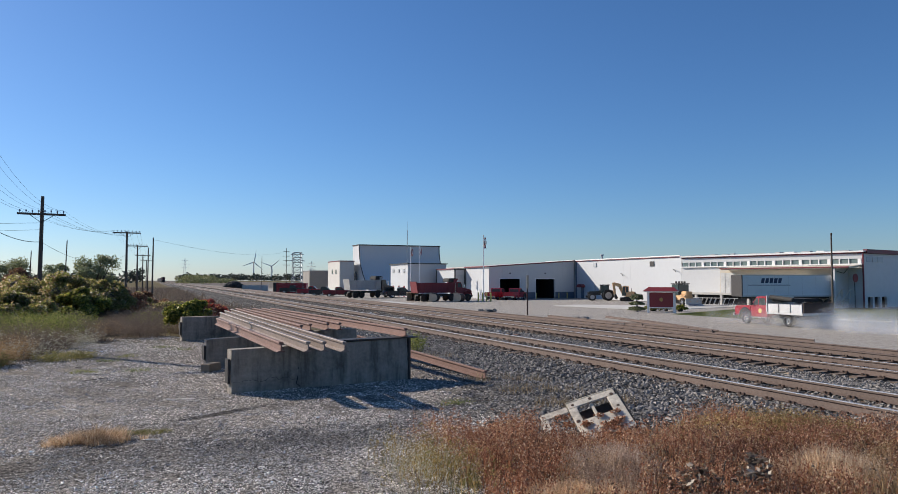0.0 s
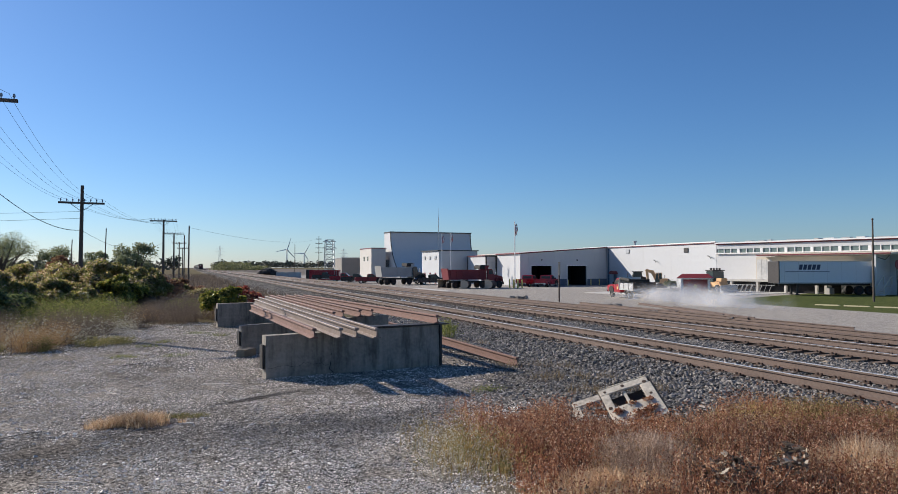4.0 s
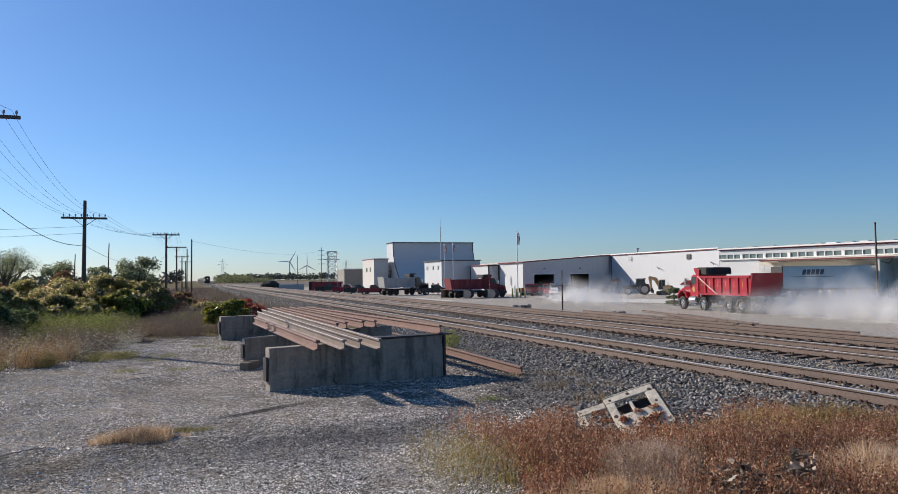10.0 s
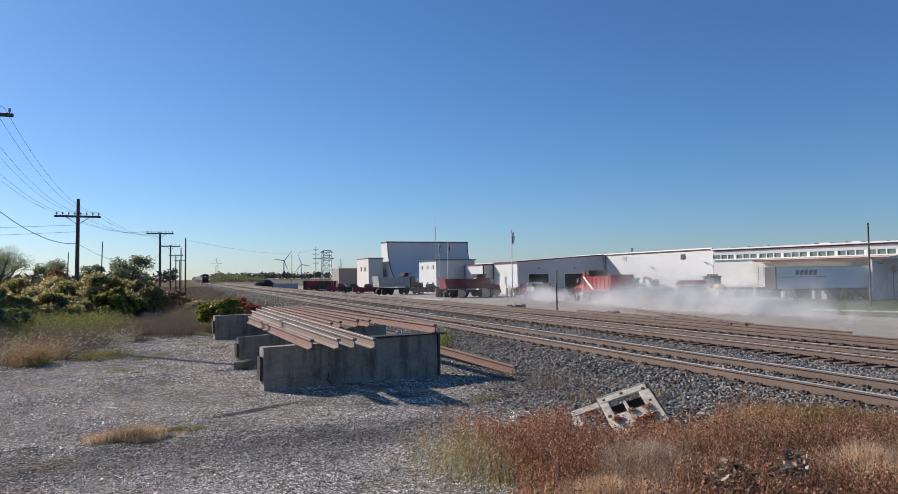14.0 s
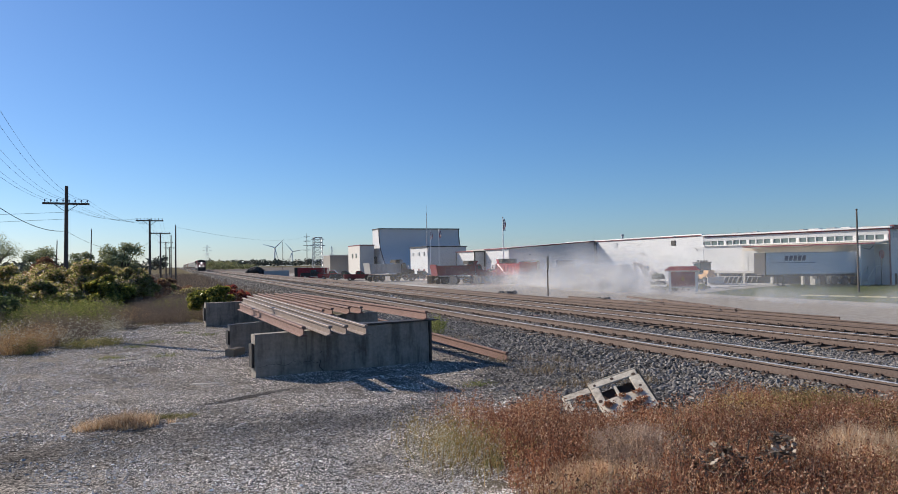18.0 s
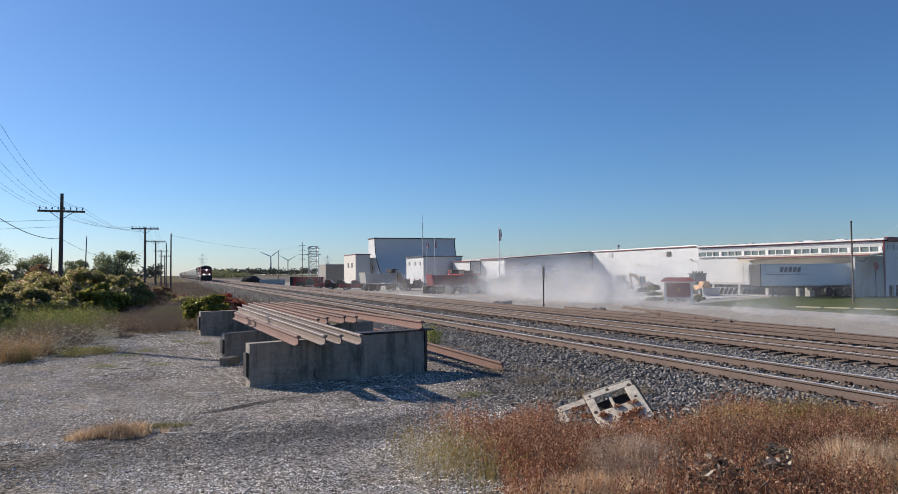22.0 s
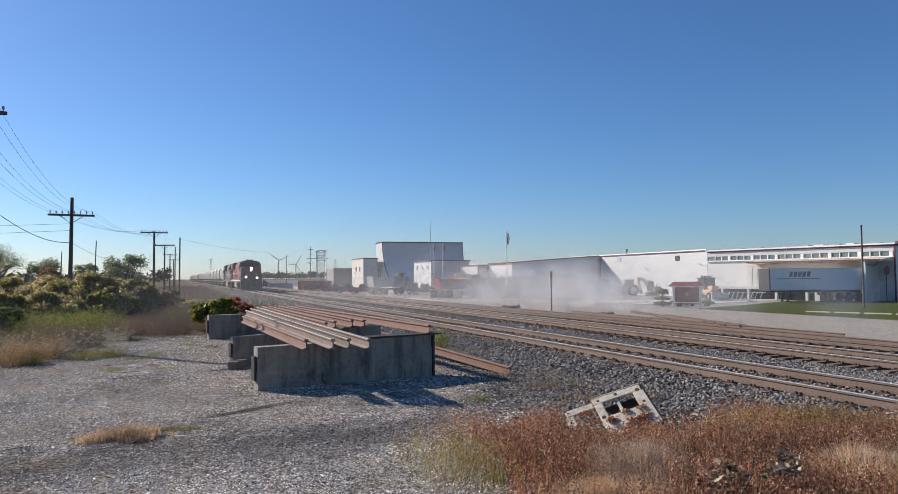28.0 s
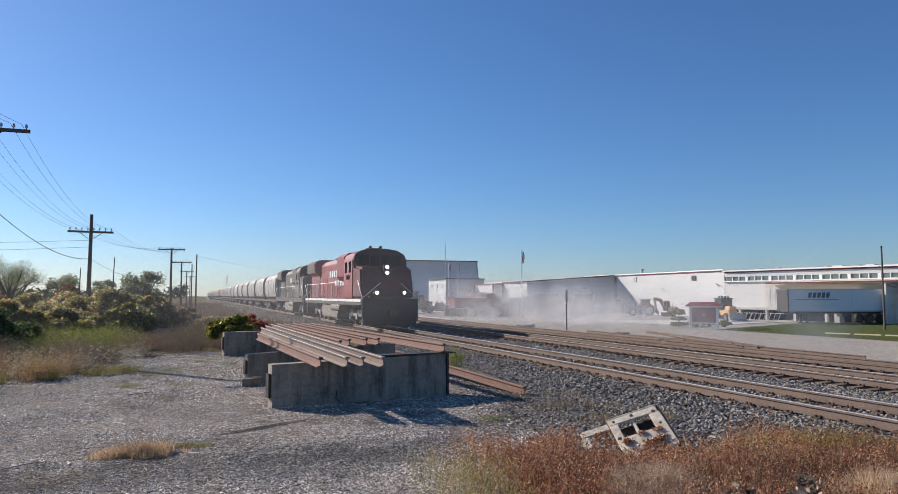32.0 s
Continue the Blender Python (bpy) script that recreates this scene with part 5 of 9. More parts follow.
    part("tailgate", Shape().put([(-1.25, -4.42, 1.2), (1.25, -4.42, 1.2), (1.25, -4.72, 2.8), (-1.25, -4.72, 2.8), (-1.25, -4.3, 1.2), (1.25, -4.3, 1.2), (1.25, -4.58, 2.8), (-1.25, -4.58, 2.8)], [(0, 1, 2, 3), (7, 6, 5, 4), (0, 4, 5, 1), (1, 5, 6, 2), (2, 6, 7, 3), (3, 7, 4, 0)]), box_paint, b, smooth=None)
    if marks:
        for sx in (-1, 1):
            part("door_emblem", Shape().tube((sx * 1.012, 1.35, 1.6), (sx * 1.02, 1.35, 1.6), 0.22, n=16), "dull_gold", t, "round dull gold door emblem")
    # a short bonnet and cab, a long body
    knots = [(-9, -9.78), (-4.72, -5.5), (-4.3, -5.1), (0.35, 0.95), (0.65, 1.25), (2.0, 2.35), (4.15, 4.05), (9, 8.9)]
    done = set()
    for o in t.children_recursive:
        if o.data.name in done:
            continue
        done.add(o.data.name)
        for v in o.data.vertices:
            for (a, fa), (c, fc) in zip(knots, knots[1:]):
                if a <= v.co.y <= c:
                    v.co.y = fa + (fc - fa) * (v.co.y - a) / (c - a)
                    break
    wheels = []
    for sx in (-1.05, 1.05):
        for y, w in ((3.2, 0.3), (0.4, 0.3), (-2.85, 0.55), (-4.2, 0.55)):
            wheels.append(wheel_parts(t, sx, y, 0.52, w, "", "chrome" if marks else "iron"))
    for sx in (-0.95, 0.95):
        part("mudflap", Shape().box(sx - 0.3, -4.4, 0.25, sx + 0.3, -4.37, 1.1), "black", t, smooth=None)
    return t, wheels


def pickup(name, label, m, paint, bed="box", group="", lift=0.0):
    """A crew-cab pickup; with bed='dump' it carries a bright metal drop-side body."""
    t = thing(name, label, "pickup truck", m, group)
    z = 0.25 + lift
    hood = [(1.35, z + 0.2), (3.0, z + 0.2), (3.12, z + 0.55), (3.05, z + 0.88), (1.5, z + 0.98), (1.35, z + 0.98)]
    part("hood", Shape().prism(hood, -0.97, 0.97, "x"), paint, t, "", bevel=0.07)
    b0 = -0.35
    cab = [(b0, z + 0.15), (1.4, z + 0.15), (1.4, z + 0.98), (0.75, z + 1.58), (0.55, z + 1.63), (b0 + 0.12, z + 1.63), (b0, z + 1.0)]
    part("cab", Shape().prism(cab, -0.97, 0.97, "x"), paint, t, "", bevel=0.06)
    for sx in (-1, 1):
        lo, hi = sorted((sx * 0.972, sx * 0.985))
        part("side_window", Shape().prism([(0.55, z + 1.02), (1.15, z + 1.02), (0.72, z + 1.5), (0.55, z + 1.5)], lo, hi, "x"), "glass", t, smooth=None)
        part("side_window", Shape().prism([(-0.25, z + 1.02), (0.45, z + 1.02), (0.45, z + 1.5), (-0.15, z + 1.5)], lo, hi, "x"), "glass", t, smooth=None)
        part("mirror", Shape().box(sx * 1.12 - 0.1, 1.0, z + 0.98, sx * 1.12 + 0.1, 1.1, z + 1.22), "black", t, bevel=0.02)
        part("headlight", Shape().box(sx * 0.75 - 0.18, 3.0, z + 0.55, sx * 0.75 + 0.18, 3.13, z + 0.78), "chrome", t, bevel=0.02)
        part("wheel_arch", Shape().prism([(1.62 + 0.62 * math.cos(math.pi * i / 10) + 0.28, z + 0.2 + 0.6 * math.sin(math.pi * i / 10)) for i in range(11)], *sorted((sx * 0.95, sx * 1.03)), "x"), "black", t, smooth=None)
        part("running_board", Shape().box(sorted((sx * 0.85, sx * 1.05))[0], -0.4, z + 0.08, sorted((sx * 0.85, sx * 1.05))[1], 1.3, z + 0.16), "chrome", t, smooth=None)
    part("windscreen", Shape().put([(-0.85, 1.39, z + 1.0), (0.85, 1.39, z + 1.0), (0.78, 0.79, z + 1.57), (-0.78, 0.79, z + 1.57), (-0.85, 1.33, z + 0.97), (0.85, 1.33, z + 0.97), (0.78, 0.73, z + 1.53), (-0.78, 0.73, z + 1.53)], [(0, 1, 2, 3), (7, 6, 5, 4), (0, 4, 5, 1), (1, 5, 6, 2), (2, 6, 7, 3), (3, 7, 4, 0)]), "glass", t, smooth=None)
    part("rear_window", Shape().box(-0.75, b0 - 0.02, z + 1.05, 0.75, b0 + 0.04, z + 1.48), "glass", t, smooth=None)
    part("bumper", Shape().box(-0.98, 3.05, z + 0.15, 0.98, 3.25, z + 0.4), "chrome", t, "chrome front bumper", bevel=0.03)
    part("underframe", Shape().box(-0.5, -2.9, z + 0.12, 0.5, 2.9, z + 0.3), "dark_steel", t, smooth=None)
    if bed == "box":
        s = Shape().box(-0.97, -2.6, z + 0.2, 0.97, -0.4, z + 0.5)
        s.box(-0.97, -2.6, z + 0.5, -0.87, -0.4, z + 1.0).box(0.87, -2.6, z + 0.5, 0.97, -0.4, z + 1.0).box(-0.87, -0.5, z + 0.5, 0.87, -0.4, z + 1.0)
        part("bed", s, paint, t, "", smooth=None)
        part("tailgate", Shape().box(-0.86, -2.68, z + 0.4, 0.86, -2.56, z + 1.0), paint, t, bevel=0.03)
        part("rear_bumper", Shape().box(-0.95, -2.85, z + 0.15, 0.95, -2.69, z + 0.38), "chrome", t, bevel=0.03)
        for sx in (-0.88, 0.88):
            part("tail_light", Shape().box(sx - 0.08, -2.72, z + 0.55, sx + 0.08, -2.685, z + 0.9), "sign_red", t, smooth=None)
        axle = -1.55
    else:
        axle = -2.35
        s = Shape().box(-1.2, -3.9, z + 0.45, 1.2, -0.55, z + 0.6)
        part("dump_floor", s, "alu", t, "dull metal floor", smooth=None)
        for sx in (-1, 1):
            lo, hi = sorted((sx * 1.14, sx * 1.2))
            part("drop_side", Shape().box(lo, -3.85, z + 0.605, hi, -0.6, z + 1.15), "alu", t, "bright metal drop side", smooth=None)
            for k in range(4):
                part("side_post", Shape().box(sorted((sx * 1.202, sx * 1.25))[0], -3.85 + k * 1.06, z + 0.6, sorted((sx * 1.202, sx * 1.25))[1], -3.74 + k * 1.06, z + 1.18), "alu", t, smooth=None)
        part("head_guard", Shape().box(-1.18, -0.6, z + 0.61, 1.18, -0.5, z + 1.75), "alu", t, "bright metal head guard", bevel=0.03)
        # Tail board in dark iron instead of bright metal: its shade is painted in.
        part("tail_board", Shape().box(-1.2, -3.95, z + 0.6, 1.2, -3.87, z + 1.3), "iron", t, smooth=None)
        part("tarp_roll", Shape().tube((-1.05, -2.9, z + 1.45), (-1.05, -0.8, z + 1.6), 0.16, n=10).box(-0.95, -2.9, z + 1.3, 1.0, -0.8, z + 1.55), "black", t, "black rolled tarpaulin")
        part("door_emblem", Shape().tube((-0.986, 0.35, z + 0.6), (-0.99, 0.35, z + 0.6), 0.17, n=16), "post_yellow", t, "round yellow door emblem")
    wheels = []
    for sx in (-0.86, 0.86):
        for y in (1.9, axle):
            wheels.append(wheel_parts(t, sx, y, 0.40, 0.26 if y > 0 or bed == "box" else 0.45))
    return t, wheels


def at_yard(x, y, turn, z=None):
    return pose(x, y, ground_z(x, y) + 0.01 if z is None else z, 0, 0, turn)


moving_pickup, pickup_wheels = pickup("moving_dump_pickup", "red pickup with a bright metal dump body, raising dust", at_yard(41.2, 38.6, 0), "red_paint", "dump", lift=0.15)
moving_dump, dump_wheels = dump_truck("moving_dump_truck", "bright red dump truck with black tarpaulin, raising dust", at_yard(42.6, 34, 0), "red_paint", "red_paint", marks=True)
moving_dump.scale = (1.12, 1.12, 1.12)
dump_truck("parked_dump_truck", "dusty dark red dump truck parked in the yard", at_yard(41.7, 100.2, -88) @ Matrix.Diagonal((1, 1, 1.06, 1)), "dusty_red", "dusty_red", group="parked dump trucks")
dump_truck("parked_dump_truck", "dusty pale grey dump truck parked in the yard", at_yard(37.6, 125.3, -79) @ Matrix.Diagonal((1, 1, 1.2, 1)), "black_paint", "grey_box", group="parked dump trucks")
for x, y, turn, paint, label in (
        (52.6, 104.6, -52, "red_paint", "bright red pickup parked by the grey building"), (54.9, 102.6, -50, "red_paint", "bright red pickup parked by the grey building"),
        (42.0, 123.0, -95, "black_paint", "black pickup parked behind the dump trucks"), (33.2, 134.8, -100, "dusty_red", "dark red pickup parked far off in the yard"),
        (31.6, 140, -110, "black_paint", "black pickup parked far off in the yard"), (30.6, 147, -110, "red_paint", "red pickup parked far off in the yard"), (30.6, 168.6, -112, "black_paint", "black pickup parked before the red container")):
    pickup("parked_pickup", label, at_yard(x, y, turn), paint, group="parked pickups")


def trailer():
    t = thing("semi_trailer", "white box semi-trailer with navy markings, parked at the dock", "trailer", pose(68.1, 60.6, YARD + 0.02, 0, 0, 70.2))
    L, R = 5.9, -5.0
    part("box", Shape().box(-1.28, R, 1.38, 1.28, L, 3.76), "trailer", t, "", bevel=0.05)
    part("top_rail", Shape().box(-1.31, R - 0.02, 3.69, 1.31, L + 0.02, 3.80), "alu", t, smooth=None)
    part("bottom_rail", Shape().box(-1.31, R - 0.02, 1.30, 1.31, L + 0.02, 1.44), "alu", t, smooth=None)
    for y in (R, L):
        part("corner_post", Shape().box(-1.32, y - 0.06, 1.32, 1.32, y + 0.06, 3.79), "dark_steel" if y > 0 else "alu", t, smooth=None)
    for i in range(7):
        y = R + 0.6 + i * (L - R - 1.2) / 6
        part("rivet_seam", Shape().box(-1.2835, y - 0.012, 1.45, -1.2805, y + 0.012, 3.68), "alu", t, smooth=None)
    for i in range(5):
        u = L - 2.2 - i * 0.5
        part("navy_block", Shape().prism([(u, 2.84), (u - 0.38, 2.84), (u - 0.51, 3.42), (u - 0.13, 3.42)], -1.292, -1.283, "x"), "navy", t, "slanted navy block", smooth=None)
    part("stripe", Shape().box(-1.292, 0.2, 2.58, -1.283, L - 0.7, 2.65), "navy", t, "navy stripe", smooth=None)
    part("underframe", Shape().box(-0.5, R + 0.2, 1.05, -0.35, L - 0.3, 1.29).box(0.35, R + 0.2, 1.05, 0.5, L - 0.3, 1.29), "dark_steel", t, smooth=None)
    for sx in (-0.7, 0.7):
        part("landing_leg", Shape().box(sx - 0.08, L - 2.4, 0.1, sx + 0.08, L - 2.2, 1.3).box(sx - 0.18, L - 2.5, 0, sx + 0.18, L - 2.1, 0.1), "dark_steel", t, smooth=None)
    for y in (R + 0.6, R + 1.8):
        for sx in (-1.0, 1.0):
            wheel_parts(t, sx, y, 0.5, 0.5, "", "iron")
    part("mudflap", Shape().box(-1.2, R + 0.02, 0.3, -0.75, R + 0.05, 1.2), "black", t, smooth=None)
    return t


trailer()


def site_sign():
    t = thing("site_sign", "red and white roadside sign with a small red roof", "sign", pose(46.2, 56.0, YARD, 0, 0, -48) @ Matrix.Diagonal((0.8, 0.8, 1.0, 1)))
    for x in (-1.55, 1.55):
        part("post", Shape().box(x - 0.14, -0.14, 0, x + 0.14, 0.14, 2.0), "white_trim", t, "white post", bevel=0.02)
    part("panel", Shape().box(-1.4, -0.08, 0.55, 1.4, 0.08, 1.98), "sign_red", t, "red sign panel", bevel=0.02)
    part("frame", Shape().box(-1.41, -0.10, 0.45, 1.41, 0.1, 0.54).box(-1.41, -0.1, 1.985, 1.41, 0.1, 2.05), "white_trim", t, smooth=None)
    part("emblem", Shape().prism([(0.2 * math.cos(math.pi * i / 8), 1.3 + 0.2 * math.sin(math.pi * i / 8)) for i in range(16)], -0.095, -0.083, "y"), "dull_gold", t, "faint gold round emblem", smooth=None)
    part("roof_fascia", Shape().box(-2.0, -0.7, 2.05, 2.0, 0.7, 2.12), "white_trim", t, "white soffit board", smooth=None)
    hip = [(-2.1, -0.78, 2.122), (2.1, -0.78, 2.122), (2.1, 0.78, 2.122), (-2.1, 0.78, 2.122), (-1.5, -0.2, 2.52), (1.5, -0.2, 2.52), (1.5, 0.2, 2.52), (-1.5, 0.2, 2.52)]
    part("roof", Shape().put(hip, [(3, 2, 1, 0), (4, 5, 6, 7), (0, 1, 5, 4), (1, 2, 6, 5), (2, 3, 7, 6), (3, 0, 4, 7)]), "sign_red", t, "small dark red hipped roof", smooth=None)
    return t


site_sign()


def farm_tractor():
    t = thing("tractor", "dark wheeled tractor with a glazed cab parked by the white wall", "tractor", at_yard(65.4, 93.0, 62))
    part("hood", Shape().prism([(0.4, 0.85), (2.2, 0.85), (2.35, 1.1), (2.25, 1.42), (0.4, 1.55)], -0.36, 0.36, "x"), "black_paint", t, "sloping black hood", bevel=0.06)
    part("grille", Shape().box(-0.3, 2.3, 0.9, 0.3, 2.42, 1.3), "dark_steel", t, smooth=None)
    part("front_weight", Shape().box(-0.35, 2.35, 0.45, 0.35, 2.7, 0.8), "dark_steel", t, bevel=0.04)
    part("cab", Shape().prism([(-0.85, 1.15), (0.4, 1.15), (0.5, 1.6), (0.3, 2.36), (-0.8, 2.36)], -0.62, 0.62, "x"), "glass", t, "dark glazed cab", bevel=0.05)
    for x in (-0.62, 0.62):
        for y0, y1 in ((0.5, 0.3), (-0.85, -0.8)):
            part("cab_pillar", Shape().tube((x, y0, 1.5), (x, y1, 2.38), 0.05, n=6), "dark_steel", t)
        part("fender", Shape().prism([(-1.55, 1.2), (-1.3, 1.62), (-0.7, 1.78), (-0.1, 1.62), (0.1, 1.2), (0.02, 1.15), (-0.2, 1.5), (-0.7, 1.66), (-1.2, 1.5), (-1.45, 1.15)], *sorted((x * 1.05, x * 1.85)), "x"), "black_paint", t, "curved wheel guard", smooth=None)
        part("work_lamp", Shape().box(x - 0.1, 0.3, 2.42, x + 0.1, 0.42, 2.55), "alu", t, smooth=None)
    part("cab_roof", Shape().box(-0.75, -1.0, 2.37, 0.75, 0.5, 2.52), "black_paint", t, bevel=0.05)
    part("exhaust", Shape().tube((0.35, 1.2, 1.5), (0.35, 1.2, 2.3), 0.05, n=8), "dark_steel", t)
    part("hitch", Shape().box(-0.4, -1.7, 0.5, 0.4, -1.0, 0.75), "dark_steel", t, smooth=None)
    for sx in (-0.92, 0.92):
        wheel_parts(t, sx, -0.7, 0.84, 0.45, "", "alu")
        wheel_parts(t, sx * 0.9, 1.75, 0.56, 0.32, "", "alu")


def excavator():
    t = thing("excavator", "dusty orange tracked excavator with a raised bent arm", "excavator", at_yard(66.6, 88.6, 58) @ Matrix.Diagonal((0.75, 0.66, 0.84, 1)))
    for sx in (-0.95, 0.95):
        c = part("crawler", Shape().prism([(-1.5, 0.25), (-1.3, 0.05), (1.3, 0.05), (1.5, 0.25), (1.5, 0.5), (1.3, 0.7), (-1.3, 0.7), (-1.5, 0.5)], sx - 0.25, sx + 0.25, "x"), "black", t, "black crawler track", smooth=None)
        for k in range(4):
            part("roller", Shape().tube((sx - 0.28, -1.0 + 0.66 * k, 0.3), (sx + 0.28, -1.0 + 0.66 * k, 0.3), 0.16, n=10), "iron", c)
    part("engine_deck", Shape().box(-1.1, -1.6, 0.85, 1.1, 0.3, 1.75), "yellow", t, bevel=0.1)
    part("counterweight", Shape().box(-1.05, -1.95, 0.85, 1.05, -1.61, 1.7), "dark_steel", t, bevel=0.1)
    part("turntable", Shape().tube((0, 0, 0.5), (0, 0, 0.86), 0.7, n=16), "dark_steel", t)
    part("cab", Shape().prism([(-0.3, 1.0), (1.15, 1.0), (1.2, 1.7), (0.95, 2.65), (-0.3, 2.65)], -1.08, -0.15, "x"), "glass", t, "dark glazed cab", bevel=0.05)
    for y0, y1 in ((1.2, 0.97), (-0.3, -0.3), (0.4, 0.4)):
        part("cab_pillar", Shape().tube((-1.08, y0, 1.6), (-1.08, y1, 2.66), 0.06, n=6), "yellow", t)
    part("cab_roof", Shape().box(-1.12, -0.35, 2.66, -0.1, 1.05, 2.78), "yellow", t, bevel=0.03)
    part("exhaust", Shape().tube((0.6, -1.1, 1.75), (0.6, -1.1, 2.3), 0.07, n=8), "dark_steel", t)
    part("boom", Shape().prism([(0.2, 1.0), (0.9, 0.95), (1.8, 2.55), (2.9, 2.95), (2.95, 3.4), (1.35, 3.15)], 0.0, 0.6, "x"), "yellow", t, "bent orange boom", bevel=0.03)
    part("ram", Shape().tube((0.3, 0.9, 1.2), (0.3, 1.75, 2.5), 0.08, n=8), "chrome", t, "bright hydraulic ram")
    part("dipper", Shape().prism([(2.6, 3.45), (3.25, 3.3), (2.85, 1.2), (2.4, 1.25)], 0.05, 0.55, "x"), "yellow", t, "", bevel=0.02)
    part("bucket", Shape().prism([(2.4, 1.3), (2.8, 1.2), (2.7, 0.5), (2.2, 0.3), (2.0, 0.7)], -0.1, 0.7, "x"), "dark_steel", t)


def backhoe():
    t = thing("backhoe_loader", "orange and grey backhoe loader behind the sign", "loader", at_yard(61.4, 70.6, 172))
    part("body", Shape().box(-0.6, -1.4, 0.7, 0.6, 1.6, 1.35), "yellow", t, bevel=0.06)
    part("hood", Shape().box(-0.45, 0.6, 1.36, 0.45, 1.7, 1.8), "yellow", t, bevel=0.06)
    part("cab", Shape().box(-0.75, -1.0, 1.36, 0.75, 0.5, 2.65), "glass", t, bevel=0.05)
    part("cab_roof", Shape().box(-0.85, -1.1, 2.66, 0.85, 0.6, 2.8), "dark_steel", t, bevel=0.04)
    for k in (-0.6, -0.2, 0.2, 0.6):
        part("roof_lamp", Shape().box(k - 0.1, -0.3, 2.81, k + 0.1, -0.1, 3.05), "dark_steel", t, bevel=0.02)
    for sx in (-0.85, 0.85):
        wheel_parts(t, sx, -0.8, 0.7, 0.4)
        wheel_parts(t, sx, 1.5, 0.5, 0.3)
    part("loader_arm", Shape().prism([(0.6, 1.3), (0.8, 1.45), (2.6, 0.6), (2.5, 0.4)], -0.6, -0.4, "x").prism([(0.6, 1.3), (0.8, 1.45), (2.6, 0.6), (2.5, 0.4)], 0.4, 0.6, "x"), "yellow", t)
    part("bucket", Shape().prism([(2.4, 0.15), (3.2, 0.12), (2.6, 0.3), (2.55, 0.9), (2.4, 0.95)], -1.1, 1.1, "x"), "galv", t)


farm_tractor()
excavator()
backhoe()


# ---- concrete blocks and the rails piled on them ----
def concrete_block(x0, y0, x1, y1, h0, h1, label, plate=True):
    L = math.hypot(x1 - x0, y1 - y0)
    t = thing("concrete_block", label, "concrete block", pose(x0, y0, -0.02, 0, 0, math.degrees(math.atan2(y1 - y0, x1 - x0))), "concrete blocks")
    nx, nz = 26, 8
    s = Shape()
    vs = {}
    for k in range(nx + 1):
        for j in range(nz + 1):
            for side, y in enumerate((0.0, 0.24)):
                u, f = L * k / nx, j / nz
                z = f * (h0 + (h1 - h0) * k / nx)
                d = 0.0
                if f < 0.4 and side == 0 and L > 0:
                    # the worn lower edge, spalled on its first half
                    d = -0.035 * (noise.noise((u * 1.4, z * 3, 7)) + 0.7) 
                d += 0.008 * noise.noise((u * 6, z * 6, side))
                vs[k, j, side] = len(s.v)
                s.v.append((u + (0.01 * noise.noise((z * 5, side, k)) if k in (0, nx) else 0), y + d, z))
    for k in range(nx):
        for j in range(nz):
            s.f.append((vs[k, j, 0], vs[k + 1, j, 0], vs[k + 1, j + 1, 0], vs[k, j + 1, 0]))
            s.f.append((vs[k, j, 1], vs[k, j + 1, 1], vs[k + 1, j + 1, 1], vs[k + 1, j, 1]))
        s.f.append((vs[k, nz, 0], vs[k + 1, nz, 0], vs[k + 1, nz, 1], vs[k, nz, 1]))
    for j in range(nz):
        s.f.append((vs[0, j, 0], vs[0, j + 1, 0], vs[0, j + 1, 1], vs[0, j, 1]))
        s.f.append((vs[nx, j, 0], vs[nx, j, 1], vs[nx, j + 1, 1], vs[nx, j + 1, 0]))
    part("block", s, "concrete", t, "weathered grey concrete", smooth=50)
    worn = lambda u, z: -0.035 * (noise.noise((u * 1.4, z * 3, 7)) + 0.7) - 0.006
    if plate:
        run = [(L * 0.36, worn(L * 0.36, 0.0), 0.0), (L * 0.355, worn(L * 0.355, 0.06), 0.06), (L * 0.335, worn(L * 0.335, 0.12), 0.12), (L * 0.34, worn(L * 0.34, 0.22), 0.22), (L * 0.335, -0.004, 0.34), (L * 0.35, -0.004, 0.4)]
        part("crack", Shape().path(run, 0.008, 5), "near_black", t, "dark open crack")
        run = [(L * q, worn(L * q, 0.23), 0.23 + 0.09 * noise.noise((q * 17, 1, 1)) + 0.03 * noise.noise((q * 60, 2, 1))) for q in spots(0.01, 0.335, 30)]
        part("crack", Shape().path(run, 0.002, 4), "near_black", t, "dark horizontal crack")
    part("end_plate", Shape().box(-0.05, 0.03, 0.2, -0.012, 0.21, 0.62 * h0 / 0.78), "dark_steel", t, "black steel end plate", smooth=None)
    if plate:
        part("steel_angle", Shape().box(L + 0.012, -0.03, 0.0, L + 0.06, 0.25, h1 + 0.02).box(L * 0.55, -0.05, h1 + 0.004, L + 0.22, 0.27, h1 + 0.03), "dark_steel", t, "black steel angle on the edge", smooth=None)
    return t


concrete_block(1.32, 13.02, 4.83, 13.66, 0.79, 0.84, "long weathered concrete block with a cracked lower edge", True)
concrete_block(1.19, 17.12, 4.92, 17.85, 0.66, 0.78, "weathered concrete block under the piled rails", False)
concrete_block(0.96, 25.0, 4.6, 25.7, 0.80, 0.80, "weathered concrete block at the far end of the pile", False)


